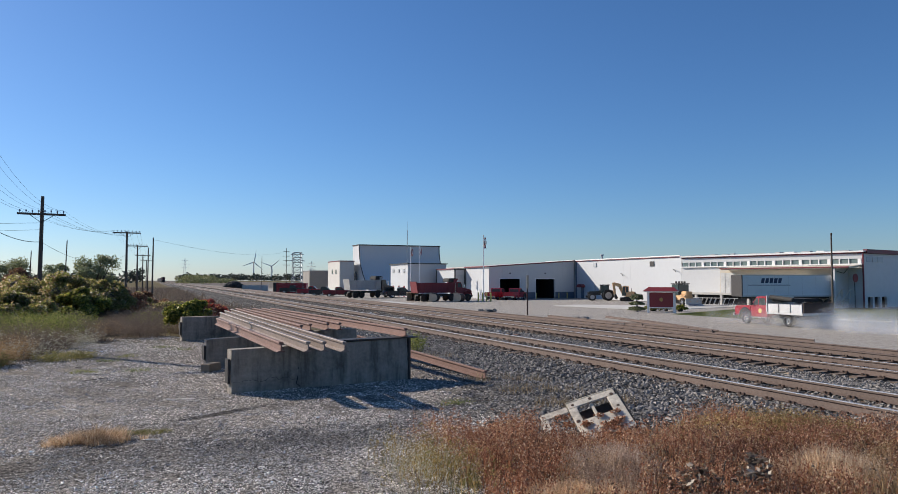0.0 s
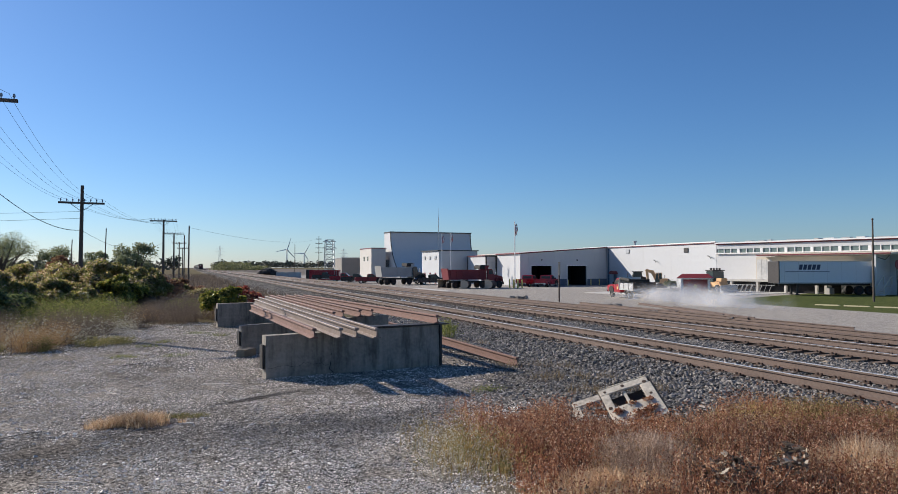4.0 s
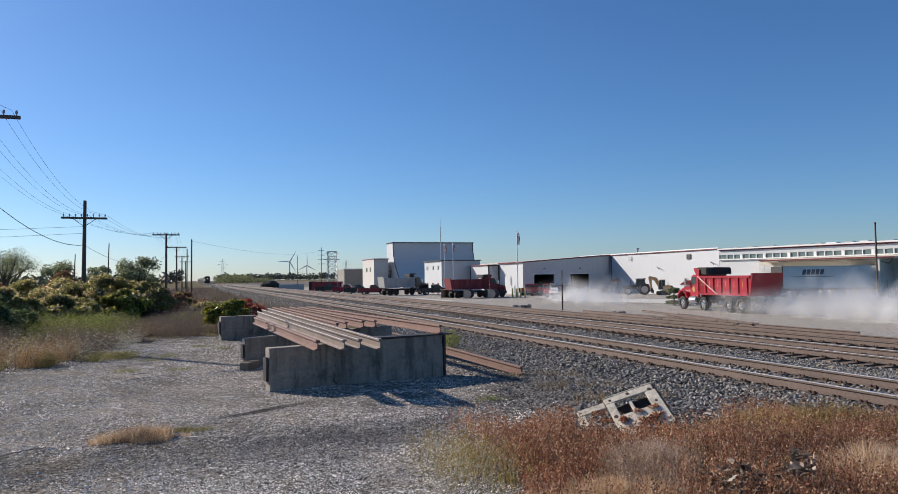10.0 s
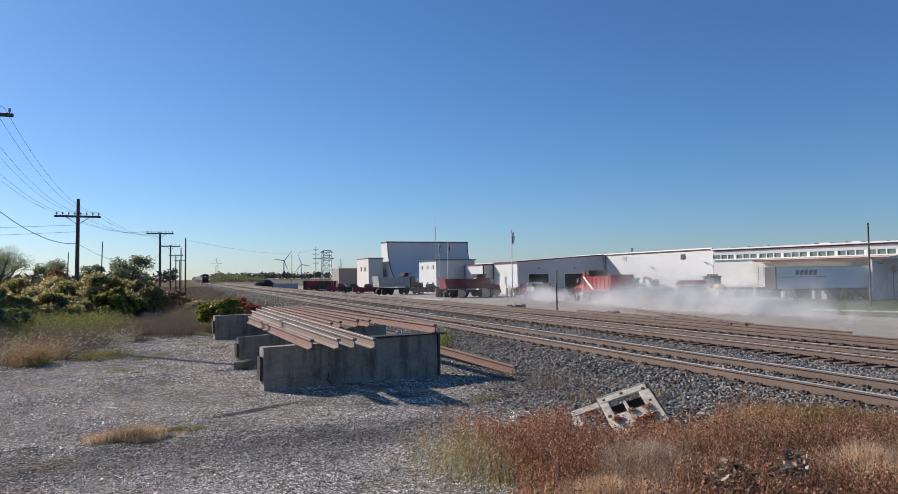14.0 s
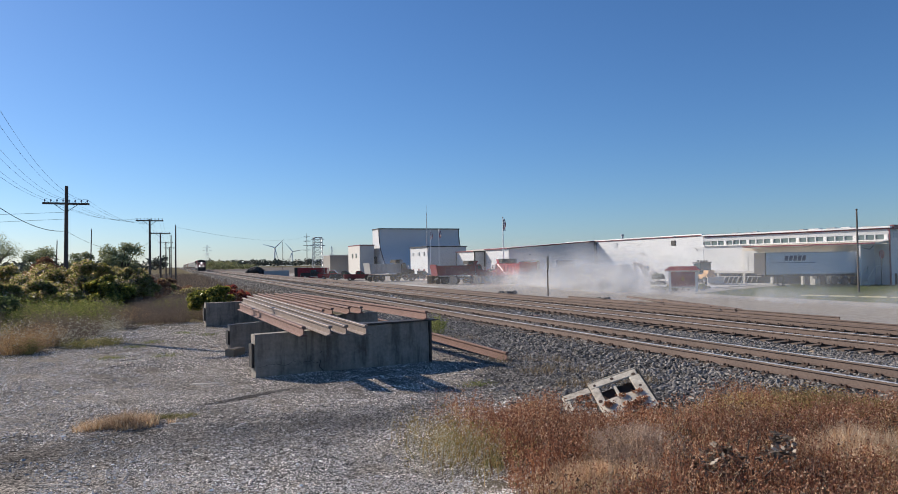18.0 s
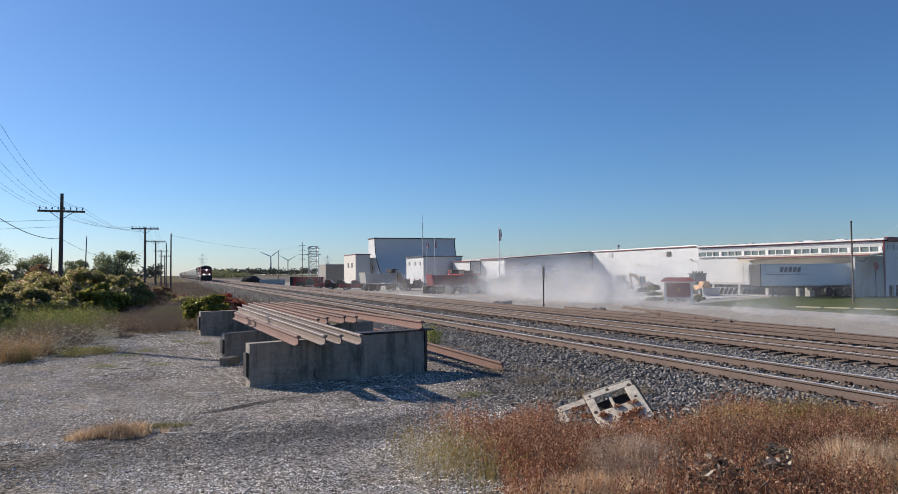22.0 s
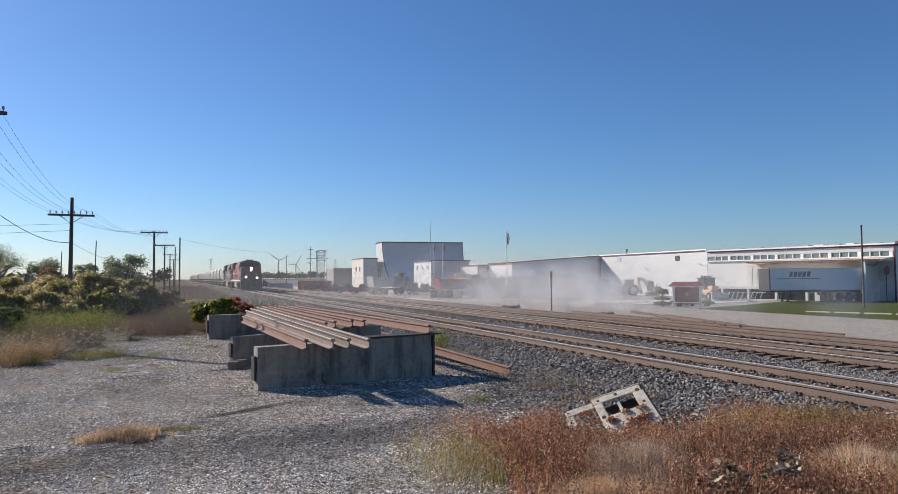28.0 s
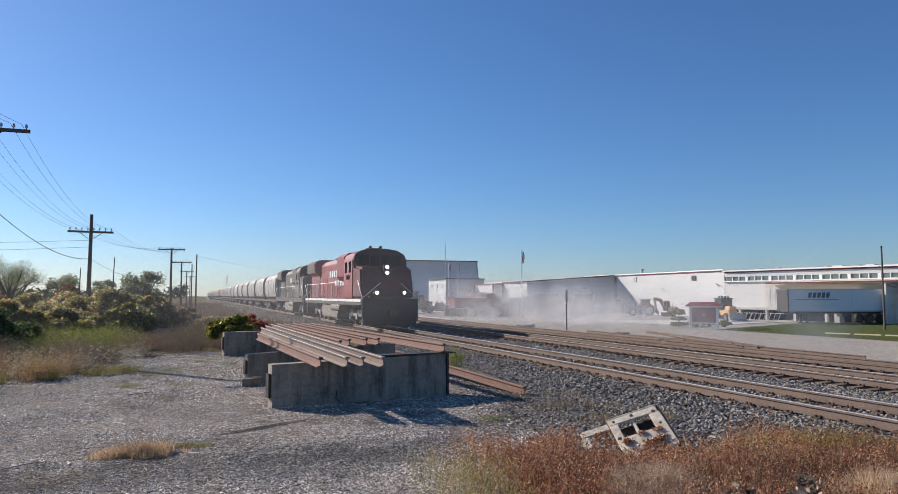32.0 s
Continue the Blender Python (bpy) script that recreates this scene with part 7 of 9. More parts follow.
# ---- vegetation ----
def leaves(s, rnd, centre, radii, n, size, shell=0.55, flat=0.0):
    """n small leaves spread through the outer part of an uneven lump."""
    cx, cy, cz = centre
    for _ in range(n):
        a, b = rnd.uniform(0, 6.283), math.acos(rnd.uniform(-0.6, 1))
        d = Vector((math.sin(b) * math.cos(a), math.sin(b) * math.sin(a), math.cos(b)))
        k = (shell + (1 - shell) * rnd.random() ** 0.5) * (0.82 + 0.34 * noise.noise(d * 2.3 + Vector((cx, cy, cz))))
        p = Vector((cx + d.x * radii[0] * k, cy + d.y * radii[1] * k, cz + d.z * radii[2] * k))
        u = Vector((rnd.gauss(0, 1), rnd.gauss(0, 1), rnd.gauss(0, 0.7))).normalized()
        w = u.cross(Vector((rnd.gauss(0, 1), rnd.gauss(0, 1), rnd.gauss(0, 1)))).normalized()
        z = size * rnd.uniform(0.6, 1.3)
        o = len(s.v)
        s.v += [tuple(p - u * z), tuple(p + w * z * 0.5), tuple(p + u * z), tuple(p - w * z * 0.5)]
        s.f.append((o, o + 1, o + 2, o + 3))


def tree(x, y, h, spread, material, label, seed, n=2600, size=0.12, name="tree", bare=0.35, group=""):
    rnd = random.Random(seed)
    z = ground_z(x, y)
    t = thing(name, label, "tree", pose(x, y, z - 0.05, 0, 0, rnd.uniform(0, 360)), group)
    tr = Shape().tube((0, 0, 0), (0.1, 0, h * 0.45), 0.05 * h ** 0.8, 0.03 * h ** 0.8, 8)
    tips = []
    for k in range(24):
        a = k * 2.4 + rnd.random()
        e = (spread * rnd.uniform(0.4, 0.85) * math.cos(a), spread * rnd.uniform(0.4, 0.85) * math.sin(a), h * rnd.uniform(0.38, 0.92))
        e = (e[0] * (1.25 - e[2] / h * 0.7), e[1] * (1.25 - e[2] / h * 0.7), e[2])
        tr.tube((0.05, 0, h * rnd.uniform(0.15, 0.45)), e, 0.018 * h ** 0.8, 0.006 * h, 5)
        tips.append(e)
    part("trunk", tr, "bark", t, "grey trunk with spreading limbs")
    c = Shape()
    for e in tips + [(0, 0, h * 0.8), (0, 0, h * 0.6)]:
        r = spread * rnd.uniform(0.26, 0.42)
        leaves(c, rnd, e, (r, r, r * rnd.uniform(0.7, 0.95)), n // 26, size, bare)
    part("crown", c, material, t, smooth=None)
    return t


def bush(x, y, r, h, material, label, seed, n, size, name="bush", group="", ry=None):
    rnd = random.Random(seed)
    z = ground_z(x, y)
    t = thing(name, label, "bush", pose(x, y, z), group)
    for k in range(7):
        a = k * 0.9
        part("stem", Shape().tube((0.1 * math.cos(a), 0.1 * math.sin(a), 0), (0.6 * r * math.cos(a), 0.6 * (ry or r) * math.sin(a), h * rnd.uniform(0.5, 0.85)), 0.025, 0.008, 5), "bark", t)
    c, core = Shape(), Shape()
    for k in range(26):
        a, q = rnd.uniform(0, 6.28), rnd.random() ** 0.5 * 0.86
        rr = r * rnd.uniform(0.17, 0.36)
        e = (r * q * math.cos(a), (ry or r) * q * math.sin(a), 0.0)
        up = rr * rnd.uniform(0.7, 0.95)
        e = (e[0], e[1], max(0.35 * rr, 0.98 * h * (1.0 - 0.5 * q * q) * rnd.uniform(0.74, 1.0) - up))
        leaves(c, rnd, e, (rr, rr, up), n // 20, size * 1.22, 0.55)
        # Solid lumps added inside so no light passes and the gaps stay dark.
        core.ball(e, (rr * 0.3, rr * 0.3, up * 0.28), 8, 5)
    core.ball((0, 0, h * 0.2), (r * 0.4, (ry or r) * 0.4, h * 0.24), 10, 6)
    part("tangle", core, "bark", t, "solid dark lumps that stop light between the leaves", smooth=60)
    part("leaves", c, material, t, smooth=None)
    return t


def blades(name, material, label, place, n, low, high, seed, head=0.0, lean=0.25, width=0.006, heads=3):
    """Upright dry stems; with head > 0 each one carries small seed clusters."""
    rnd = random.Random(seed)
    s = Shape()
    for _ in range(n):
        got = place(rnd)
        if not got:
            continue
        x, y = got[:2]
        k = got[2] if len(got) > 2 else 1.0
        z = ground_z(x, y) - 0.02
        h = rnd.uniform(low, high) * k
        dx, dy = rnd.gauss(0, lean) * h, rnd.gauss(0, lean) * h
        a = rnd.uniform(0, 3.14)
        w = width * rnd.uniform(0.7, 1.5)
        ux, uy = math.cos(a) * w, math.sin(a) * w
        o = len(s.v)
        s.v += [(x - ux, y - uy, z), (x + ux, y + uy, z), (x + dx * 0.4 + ux * 0.8, y + dy * 0.4 + uy * 0.8, z + h * 0.6), (x + dx * 0.4 - ux * 0.8, y + dy * 0.4 - uy * 0.8, z + h * 0.6), (x + dx, y + dy, z + h)]
        s.f += [(o, o + 1, o + 2, o + 3), (o + 3, o + 2, o + 4)]
        for j in range(heads if head else 0):
            f = 1 - rnd.random() ** 1.5 * 0.45
            px, py, pz = x + dx * f + rnd.gauss(0, 0.02), y + dy * f + rnd.gauss(0, 0.02), z + h * f
            q = head * rnd.uniform(0.5, 1.3)
            b = rnd.uniform(0, 6.28)
            o = len(s.v)
            s.v += [(px - q * math.cos(b), py - q * math.sin(b), pz), (px + q * 0.5 * math.sin(b), py - q * 0.5 * math.cos(b), pz + q * 0.4), (px + q * math.cos(b), py + q * math.sin(b), pz + q * 0.6), (px, py, pz + q * 1.6)]
            s.f += [(o, o + 1, o + 2, o + 3)]
    return single(name, s, material, label, "weeds", kind="stuff", smooth=None)


def weed_patch(rnd):
    """The dry weeds between the gravel and the track."""
    x, y = rnd.uniform(2.3, 10.3), rnd.uniform(3.6, 8.6)
    edge = 8.1 - 0.24 * max(0, x - 4.0) + 0.5 * noise.noise((x * 0.8, 0, 2))
    if x < 2.9 + 0.43 * (y - 6.0) + 0.15 * noise.noise((y * 2, 3, 1)):
        return None
    if y > edge or x > 9.3 + 0.5 * noise.noise((y, 4, 1)):
        return None
    if ((x - 6.2) / 0.6) ** 2 + ((y - 5.0) / 0.4) ** 2 < 1 or ((x - 3.5) / 0.6) ** 2 + ((y - 5.3) / 0.45) ** 2 < 1:
        return None
    k = 0.75 + 0.35 * noise.noise((x * 0.9, y * 0.9, 5))
    k *= min(1, 0.45 + 0.9 * (x - 2.9 - 0.43 * (y - 6.0)))
    if 4.4 < x < 6.5 and y > 6.5:
        if y > 7.45 - 0.2 * (x - 5.2):
            return None
        k *= 0.95 - 0.55 * (y - 6.5)
    return x, y, k


def pale_patch(cx, cy, rx, ry):
    def f(rnd):
        a, q = rnd.uniform(0, 6.28), rnd.random() ** 0.7
        q *= 1 + 0.45 * noise.noise((cx + 1.3 * math.cos(a), cy + 1.3 * math.sin(a), 7))
        if noise.noise(((cx + rx * q * math.cos(a)) * 3.1, (cy + ry * q * math.sin(a)) * 3.1, 4)) < -0.28:
            return None
        return cx + rx * q * math.cos(a), cy + ry * q * math.sin(a), (1.0 - 0.45 * q) * (1 + 0.35 * noise.noise((cx + 3 * q * math.cos(a), cy + 3 * q * math.sin(a), 2)))
    return f


def weeds_where(lo, hi, seed):
    """The part of the weed patch where a slow variation lies between lo and hi."""
    def f(rnd):
        g = weed_patch(rnd)
        if not g:
            return None
        v = noise.noise((g[0] * 0.75, g[1] * 0.95, seed)) + 0.35 * noise.noise((g[0] * 2.6, g[1] * 2.6, seed + 1))
        return g if lo < v < hi else None
    return f


blades("rusty_weeds", "rusty_weed", "dense rusty brown dock weeds gone to seed", weeds_where(-0.22, 9, 5), 14000, 0.26, 0.60, 11, 0.0115, 0.2, 0.0035, 10)
blades("tan_weeds", "tan_weed", "golden tan weeds gone to seed", weeds_where(-9, -0.02, 5), 9500, 0.22, 0.52, 12, 0.010, 0.28, 0.0035, 6)
blades("rusty_weeds", "rusty_weed", "sparse rusty weeds straying from the patch", lambda r: (lambda y: (3.55 - abs(r.gauss(0, 0.28)), y))(r.gauss(7.0, 0.7)), 650, 0.14, 0.42, 112, 0.0115, 0.25, 0.0035, 8)
blades("dark_weeds", "dark_weed", "dark grey-brown withered weeds", weed_patch, 3000, 0.15, 0.5, 19, 0.014, 0.35, 0.005, 3)
blades("pale_grass", "straw", "pale straw-coloured grass clump among the weeds", pale_patch(6.2, 5.05, 0.7, 0.45), 3200, 0.22, 0.46, 13, 0.006, 0.22, 0.0035, 2)
blades("pale_grass", "straw", "pale straw-coloured grass at the gravel's edge", pale_patch(3.55, 5.4, 0.8, 0.6), 3800, 0.08, 0.28, 14, 0.006, 0.3, 0.0035, 2)
blades("green_edge_grass", "green_grass", "yellow-green grass with pale flower heads", lambda r: (r.gauss(2.8, 0.24), r.gauss(6.9, 0.5)), 200, 0.06, 0.32, 15, 0.013, 0.35, 0.003, 3)
blades("golden_weeds", "olive_weed", "golden olive weeds at the gravel's edge", lambda r: (r.gauss(2.8, 0.28), r.gauss(6.9, 0.55)), 420, 0.08, 0.36, 157, 0.013, 0.35, 0.003, 4)
blades("green_edge_grass", "green_grass", "small bright green tuft at the weeds' edge", pale_patch(2.95, 6.3, 0.14, 0.16), 420, 0.10, 0.24, 151, 0.0, 0.3, 0.004)
blades("edge_weeds", "mauve_haze", "thin grey-brown weeds at the gravel's edge", lambda r: (r.gauss(3.2, 0.2), r.gauss(7.2, 0.55)), 160, 0.1, 0.36, 152, 0.012, 0.3, 0.003, 3)
blades("mauve_weeds", "mauve_haze", "hazy grey-mauve weeds among the rusty ones", pale_patch(4.15, 5.75, 0.5, 0.5), 3200, 0.25, 0.5, 153, 0.01, 0.25, 0.003, 3)
blades("golden_weeds", "olive_weed", "golden olive weeds towards the track", pale_patch(7.6, 6.7, 1.5, 0.7), 4200, 0.22, 0.5, 154, 0.012, 0.25, 0.004, 4)
blades("pale_flowers", "white_head", "pale dry flower heads", lambda r: (r.gauss(2.6, 0.24), r.gauss(6.8, 0.5)), 300, 0.12, 0.36, 16, 0.011, 0.2, 0.002, 3)
blades("gravel_tuft", "tan_weed", "tuft of golden dry grass growing in the gravel", pale_patch(-0.62, 9.85, 0.55, 0.28), 700, 0.06, 0.27, 17, 0.005, 0.5, 0.003, 2)
blades("gravel_tuft", "straw", "tuft of pale dry grass growing in the gravel", pale_patch(-0.6, 9.87, 0.55, 0.28), 1500, 0.06, 0.24, 171, 0.005, 0.5, 0.003, 2)
blades("gravel_tuft", "green_grass", "low green grass growing in the gravel", pale_patch(-0.08, 10.15, 0.4, 0.16), 900, 0.04, 0.11, 18, 0.0, 0.6, 0.003)


def verge_place(rnd):
    x = rnd.uniform(-7.5, 7.2)
    y = rnd.uniform(15, 70)
    front = 19.0 + 4.2 * (x + 3.0) if x > -3.0 else 18.5 + 0.5 * (x + 3)
    front = min(front, 26.3) + 1.2 * noise.noise((x * 0.7, 1, 1))
    if x > 6.5 or (x > 3.3 and y < 29 + 2.5 * (x - 3.3)) or y < front or (x > 1.2 and 24.2 < y < 26.6):
        return None
    return x, y, 0.9 + 0.4 * noise.noise((x * 0.5, y * 0.5, 9))


def clumps(name, material, label, centres, per, low, high, head, heads, width):
    """Rounded clumps of fine stems that spread from their feet."""
    rnd = random.Random(len(centres) * 7 + per)
    s = Shape()
    for cx, cy, r, k in centres:
        for _ in range(per):
            a, q = rnd.uniform(0, 6.283), rnd.random() ** 0.6
            x, y = cx + r * 0.45 * q * math.cos(a), cy + r * 0.45 * q * math.sin(a)
            z = ground_z(x, y) - 0.02
            h = rnd.uniform(low, high) * k * (1.05 - 0.45 * q * q)
            ex, ey = x + r * 0.75 * q * math.cos(a) + rnd.gauss(0, 0.06), y + r * 0.75 * q * math.sin(a) + rnd.gauss(0, 0.06)
            t = rnd.uniform(0, 3.14)
            ux, uy = math.cos(t) * width, math.sin(t) * width
            o = len(s.v)
            s.v += [(x - ux, y - uy, z), (x + ux, y + uy, z), (ex, ey, z + h)]
            s.f.append((o, o + 1, o + 2))
            for j in range(heads):
                f = 1 - rnd.random() ** 1.3 * 0.6
                px, py, pz = x + (ex - x) * f + rnd.gauss(0, 0.03), y + (ey - y) * f + rnd.gauss(0, 0.03), z + h * f + rnd.gauss(0, 0.02)
                w = head * rnd.uniform(0.5, 1.4)
                b = rnd.uniform(0, 6.28)
                o = len(s.v)
                s.v += [(px - w * math.cos(b), py - w * math.sin(b), pz), (px + w * 0.5 * math.sin(b), py - w * 0.5 * math.cos(b), pz + w * 0.4), (px + w * math.cos(b), py + w * math.sin(b), pz + w * 0.5), (px, py, pz + w * 1.3)]
                s.f.append((o, o + 1, o + 2, o + 3))
    return single(name, s, material, label, "weeds", kind="stuff", smooth=None)


VERGE = {"brown": [], "green": [], "tan": []}
rnd = random.Random(55)
while sum(len(v) for v in VERGE.values()) < 430:
    got = verge_place(rnd)
    if not got or got[1] > 22 + 48 * rnd.random():
        continue
    x, y = got[:2]
    v = noise.noise((x * 0.35, y * 0.22, 3)) + rnd.gauss(0, 0.12)
    if x < -1.9 and y < 21.8 + rnd.gauss(0, 0.6):
        kind = "tan" if v > -0.18 else "green" if v < -0.4 else "brown"
    elif x < -2.4 and 24.0 < y < 34:
        kind = "green" if v > -0.25 else "brown"
    else:
        kind = "green" if v > 0.42 else "tan" if v < -0.4 else "brown"
    VERGE[kind].append((x, y, rnd.uniform(0.4, 0.85), rnd.uniform(0.7, 1.2)))
clumps("verge_weeds", "dry_mauve", "rounded dull brown weeds along the verge", VERGE["brown"], 120, 0.45, 0.9, 0.014, 8, 0.0045)
clumps("verge_weeds", "green_grass", "rounded yellow-green weeds along the verge", VERGE["green"], 110, 0.35, 0.75, 0.026, 4, 0.007)
clumps("verge_weeds", "tan_weed", "rounded golden tan weeds along the verge", VERGE["tan"], 170, 0.35, 0.75, 0.016, 6, 0.005)
blades("verge_grass", "dry_mauve", "thin dull grass between the weeds of the verge", verge_place, 7000, 0.2, 0.5, 21, 0.012, 0.3, 0.006, 2)
blades("verge_grass", "green_grass", "low green grass at the verge's edge", lambda r: (r.gauss(-2.0, 0.4), r.gauss(20.3, 0.3)), 220, 0.08, 0.25, 27, 0.02, 0.5, 0.006, 2)
clumps("verge_flowers", "white_head", "small pale flower heads on the verge", [(-3.4, 20.6, 0.8, 1.0), (-2.7, 22.2, 0.8, 0.9), (-4.1, 22.5, 0.9, 1.0), (-1.9, 24.0, 0.5, 0.9), (-3.2, 24.2, 0.9, 0.9), (-4.6, 20.4, 0.7, 1.0), (-3.0, 19.9, 0.8, 0.8), (-2.2, 21.4, 0.6, 0.9), (-5.3, 20.9, 0.9, 0.9), (-3.9, 19.5, 0.8, 0.8)], 34, 0.4, 0.8, 0.026, 5, 0.0015)
for x, y in ((-1.0, 19.4), (-0.6, 20.3), (-1.6, 20.6), (-0.2, 17.0), (0.3, 22.6), (-1.3, 17.2), (4.6, 10.6), (0.9, 21.6)):
    blades("gravel_plant", "green_weed", "small low weed growing in the gravel", (lambda x, y: lambda r: (x + r.gauss(0, 0.16), y + r.gauss(0, 0.06)))(x, y), 70, 0.03, 0.11, int(100 + x * 10 + y), 0.012, 0.6, 0.004, 2)
clumps("verge_weeds", "green_weed", "small green weed at the corner of the concrete stand", [(7.1, 19.2, 0.3, 1.0), (7.5, 20.6, 0.28, 0.9)], 70, 0.3, 0.6, 0.03, 4, 0.006)
blades("track_side_weeds", "dry", "sparse dry grass tufts in the ballast shoulder", lambda r: (r.choice((6.8, 7.4, 6.2, 5.9)) + r.gauss(0, 0.12), r.choice((9.9, 11.3, 12.9, 17.5)) + r.gauss(0, 0.15)), 900, 0.06, 0.22, 25, 0.008, 0.4, 0.004, 1)
blades("field_grass", "dry_mauve", "far dry grass beside the line", lambda r: (r.uniform(-14, 6.8 - 0.8 * r.random() ** 2), 46 + 190 * r.random() ** 1.5), 13000, 0.4, 1.0, 26, 0.05, 0.2, 0.03, 2)

clumps("verge_weeds", "green_weed", "low yellow-green weeds before the mound", [(-3.6, 26.4, 0.8, 1.1), (-3.0, 27.3, 0.7, 1.1), (-4.3, 27.0, 0.8, 1.15), (-2.5, 26.2, 0.6, 0.9), (-4.9, 26.2, 0.7, 1.0), (-3.3, 28.8, 0.8, 1.2), (-4.1, 29.6, 0.8, 1.3), (-2.3, 29.2, 0.7, 1.1), (-3.0, 31.0, 0.8, 1.2), (-4.9, 28.4, 0.8, 1.3), (-0.2, 33.5, 0.8, 1.0), (0.3, 36.5, 0.8, 1.0)], 240, 0.45, 0.85, 0.03, 5, 0.007)
clumps("verge_weeds", "green_grass", "low grey-green tufts at the gravel's edge", [(-3.2, 19.1, 0.3, 0.55), (-2.25, 19.9, 0.35, 0.4), (-1.7, 20.5, 0.4, 0.35), (-4.2, 18.8, 0.25, 0.45)], 90, 0.35, 0.75, 0.022, 4, 0.006)
clumps("verge_flowers", "white_head", "pale flowering weed at the gravel's edge", [(-1.55, 22.6, 0.35, 1.1), (-1.75, 22.9, 0.3, 0.9), (-3.6, 21.4, 0.9, 0.95), (-4.4, 21.6, 0.9, 0.95), (-2.9, 20.9, 0.7, 0.9)], 32, 0.4, 0.8, 0.022, 5, 0.0015)
rnd = random.Random(58)
clumps("verge_weeds", "dry_mauve", "tall dull brown weeds on the bank beside the line", [(rnd.uniform(-0.6, 4.6), 31 + 30 * rnd.random() ** 1.4, rnd.uniform(0.6, 1.0), rnd.uniform(1.0, 1.5)) for _ in range(55)], 110, 0.45, 0.95, 0.02, 7, 0.007)
# the mound of vines and shrubs
for k, (x, y, r, h, mt, lab) in enumerate((
        (-3.9, 39.5, 2.3, 2.75, "leaf_mix", "tangled mound of turning vines"), (-6.0, 40.5, 2.4, 2.7, "leaf_mix", "tangled mound of turning vines"),
        (-8.2, 40.5, 2.4, 2.6, "leaf_mix", "tangled mound of brown and green vines"), (-2.3, 42.8, 1.5, 2.4, "leaf_mix", "dark shrub at the mound's end"),
        (-10.6, 41.0, 2.5, 2.6, "leaf_mix", "tangled mound of brown and green vines"), (-5.3, 36.0, 1.9, 1.6, "leaf_mix", "low brownish shrub before the mound"),
        (-3.1, 37.4, 1.4, 1.7, "leaf_green", "low yellow-green shrub before the mound"), (-3.2, 49.5, 2.0, 2.4, "leaf_mix", "brown shrub behind the mound"),
        (-6.5, 27.6, 1.7, 1.45, "leaf_deep", "dark green shrub at the verge"), (-7.4, 35.0, 1.9, 1.8, "leaf_mix", "low brownish shrub before the mound"),
        (-1.4, 56.0, 1.6, 1.9, "leaf_mix", "brown shrub beside the poles"), (-0.3, 41.0, 1.2, 0.5, "leaf_green", "low green shrub beside the poles"), (-2.2, 41.2, 1.7, 2.4, "leaf_mix", "dark shrub at the mound's end"), (-1.6, 47.5, 1.4, 2.0, "leaf_red", "red-brown shrub behind the mound"), (-0.6, 61.0, 1.5, 1.6, "leaf_red", "red-brown shrub beside the poles"), (-6.2, 42.6, 1.5, 3.0, "leaf_red", "red-brown vines behind the mound"), (-9.6, 42.8, 1.8, 2.5, "leaf_red", "red-brown vines behind the mound"), (-1.5, 44.6, 1.3, 2.2, "leaf_red", "red-brown shrub at the mound's end"))):
    bush(x, y, r, h + 0.45, mt, lab, 40 + k, 17000 if r > 1.5 else 9500, 0.05, group="shrubs of the mound")
for k, (x, y, r, h, mt) in enumerate(((0.6, 45.0, 1.2, 0.9, "leaf_mix"), (2.2, 53.0, 1.4, 1.0, "leaf_red"), (1.0, 58.0, 1.5, 1.3, "leaf_mix"), (2.6, 40.5, 0.9, 0.7, "leaf_mix"), (0.2, 66.0, 1.6, 1.6, "leaf_red"), (2.4, 68.0, 1.5, 1.1, "leaf_mix"))):
    bush(x, y, r, h, mt, "low brownish shrub on the bank beside the line", 130 + k, 4500, 0.06, group="shrubs of the bank")
bush(1.3, 27.7, 0.92, 1.62, "leaf_green", "round yellow-green shrub behind the concrete blocks", 60, 6000, 0.056)
bush(2.0, 29.4, 0.55, 1.5, "leaf_crimson", "small red-leaved shrub behind the blocks", 62, 700, 0.05)
bush(2.6, 30.4, 0.65, 1.15, "leaf_crimson", "small red-leaved shrub behind the blocks", 61, 1500, 0.05)
tree(-3.9, 58, 4.6, 2.1, "leaf_dark", "small dense dark green tree behind the mound", 70, 11000, 0.075, bare=0.25)
tree(-13.4, 86, 5.2, 2.6, "leaf_dark", "spreading grey-green tree far behind the mound", 71, 7000, 0.085, bare=0.12)
tree(-18.5, 86, 7.0, 4.0, "leaf_dark", "thin grey-green tree far behind the mound", 72, 7000, 0.08, bare=0.1)
tree(-9.3, 84, 4.6, 2.0, "leaf_dark", "dark small tree behind the mound", 73, 5000, 0.10)
tree(-22, 100, 6.0, 3.5, "leaf_dark", "thin grey-green tree far behind the mound", 74, 5000, 0.11)
tree(-6, 330, 8, 5.0, "leaf_far", "far bare grey tree beside the line", 75, 900, 0.4)


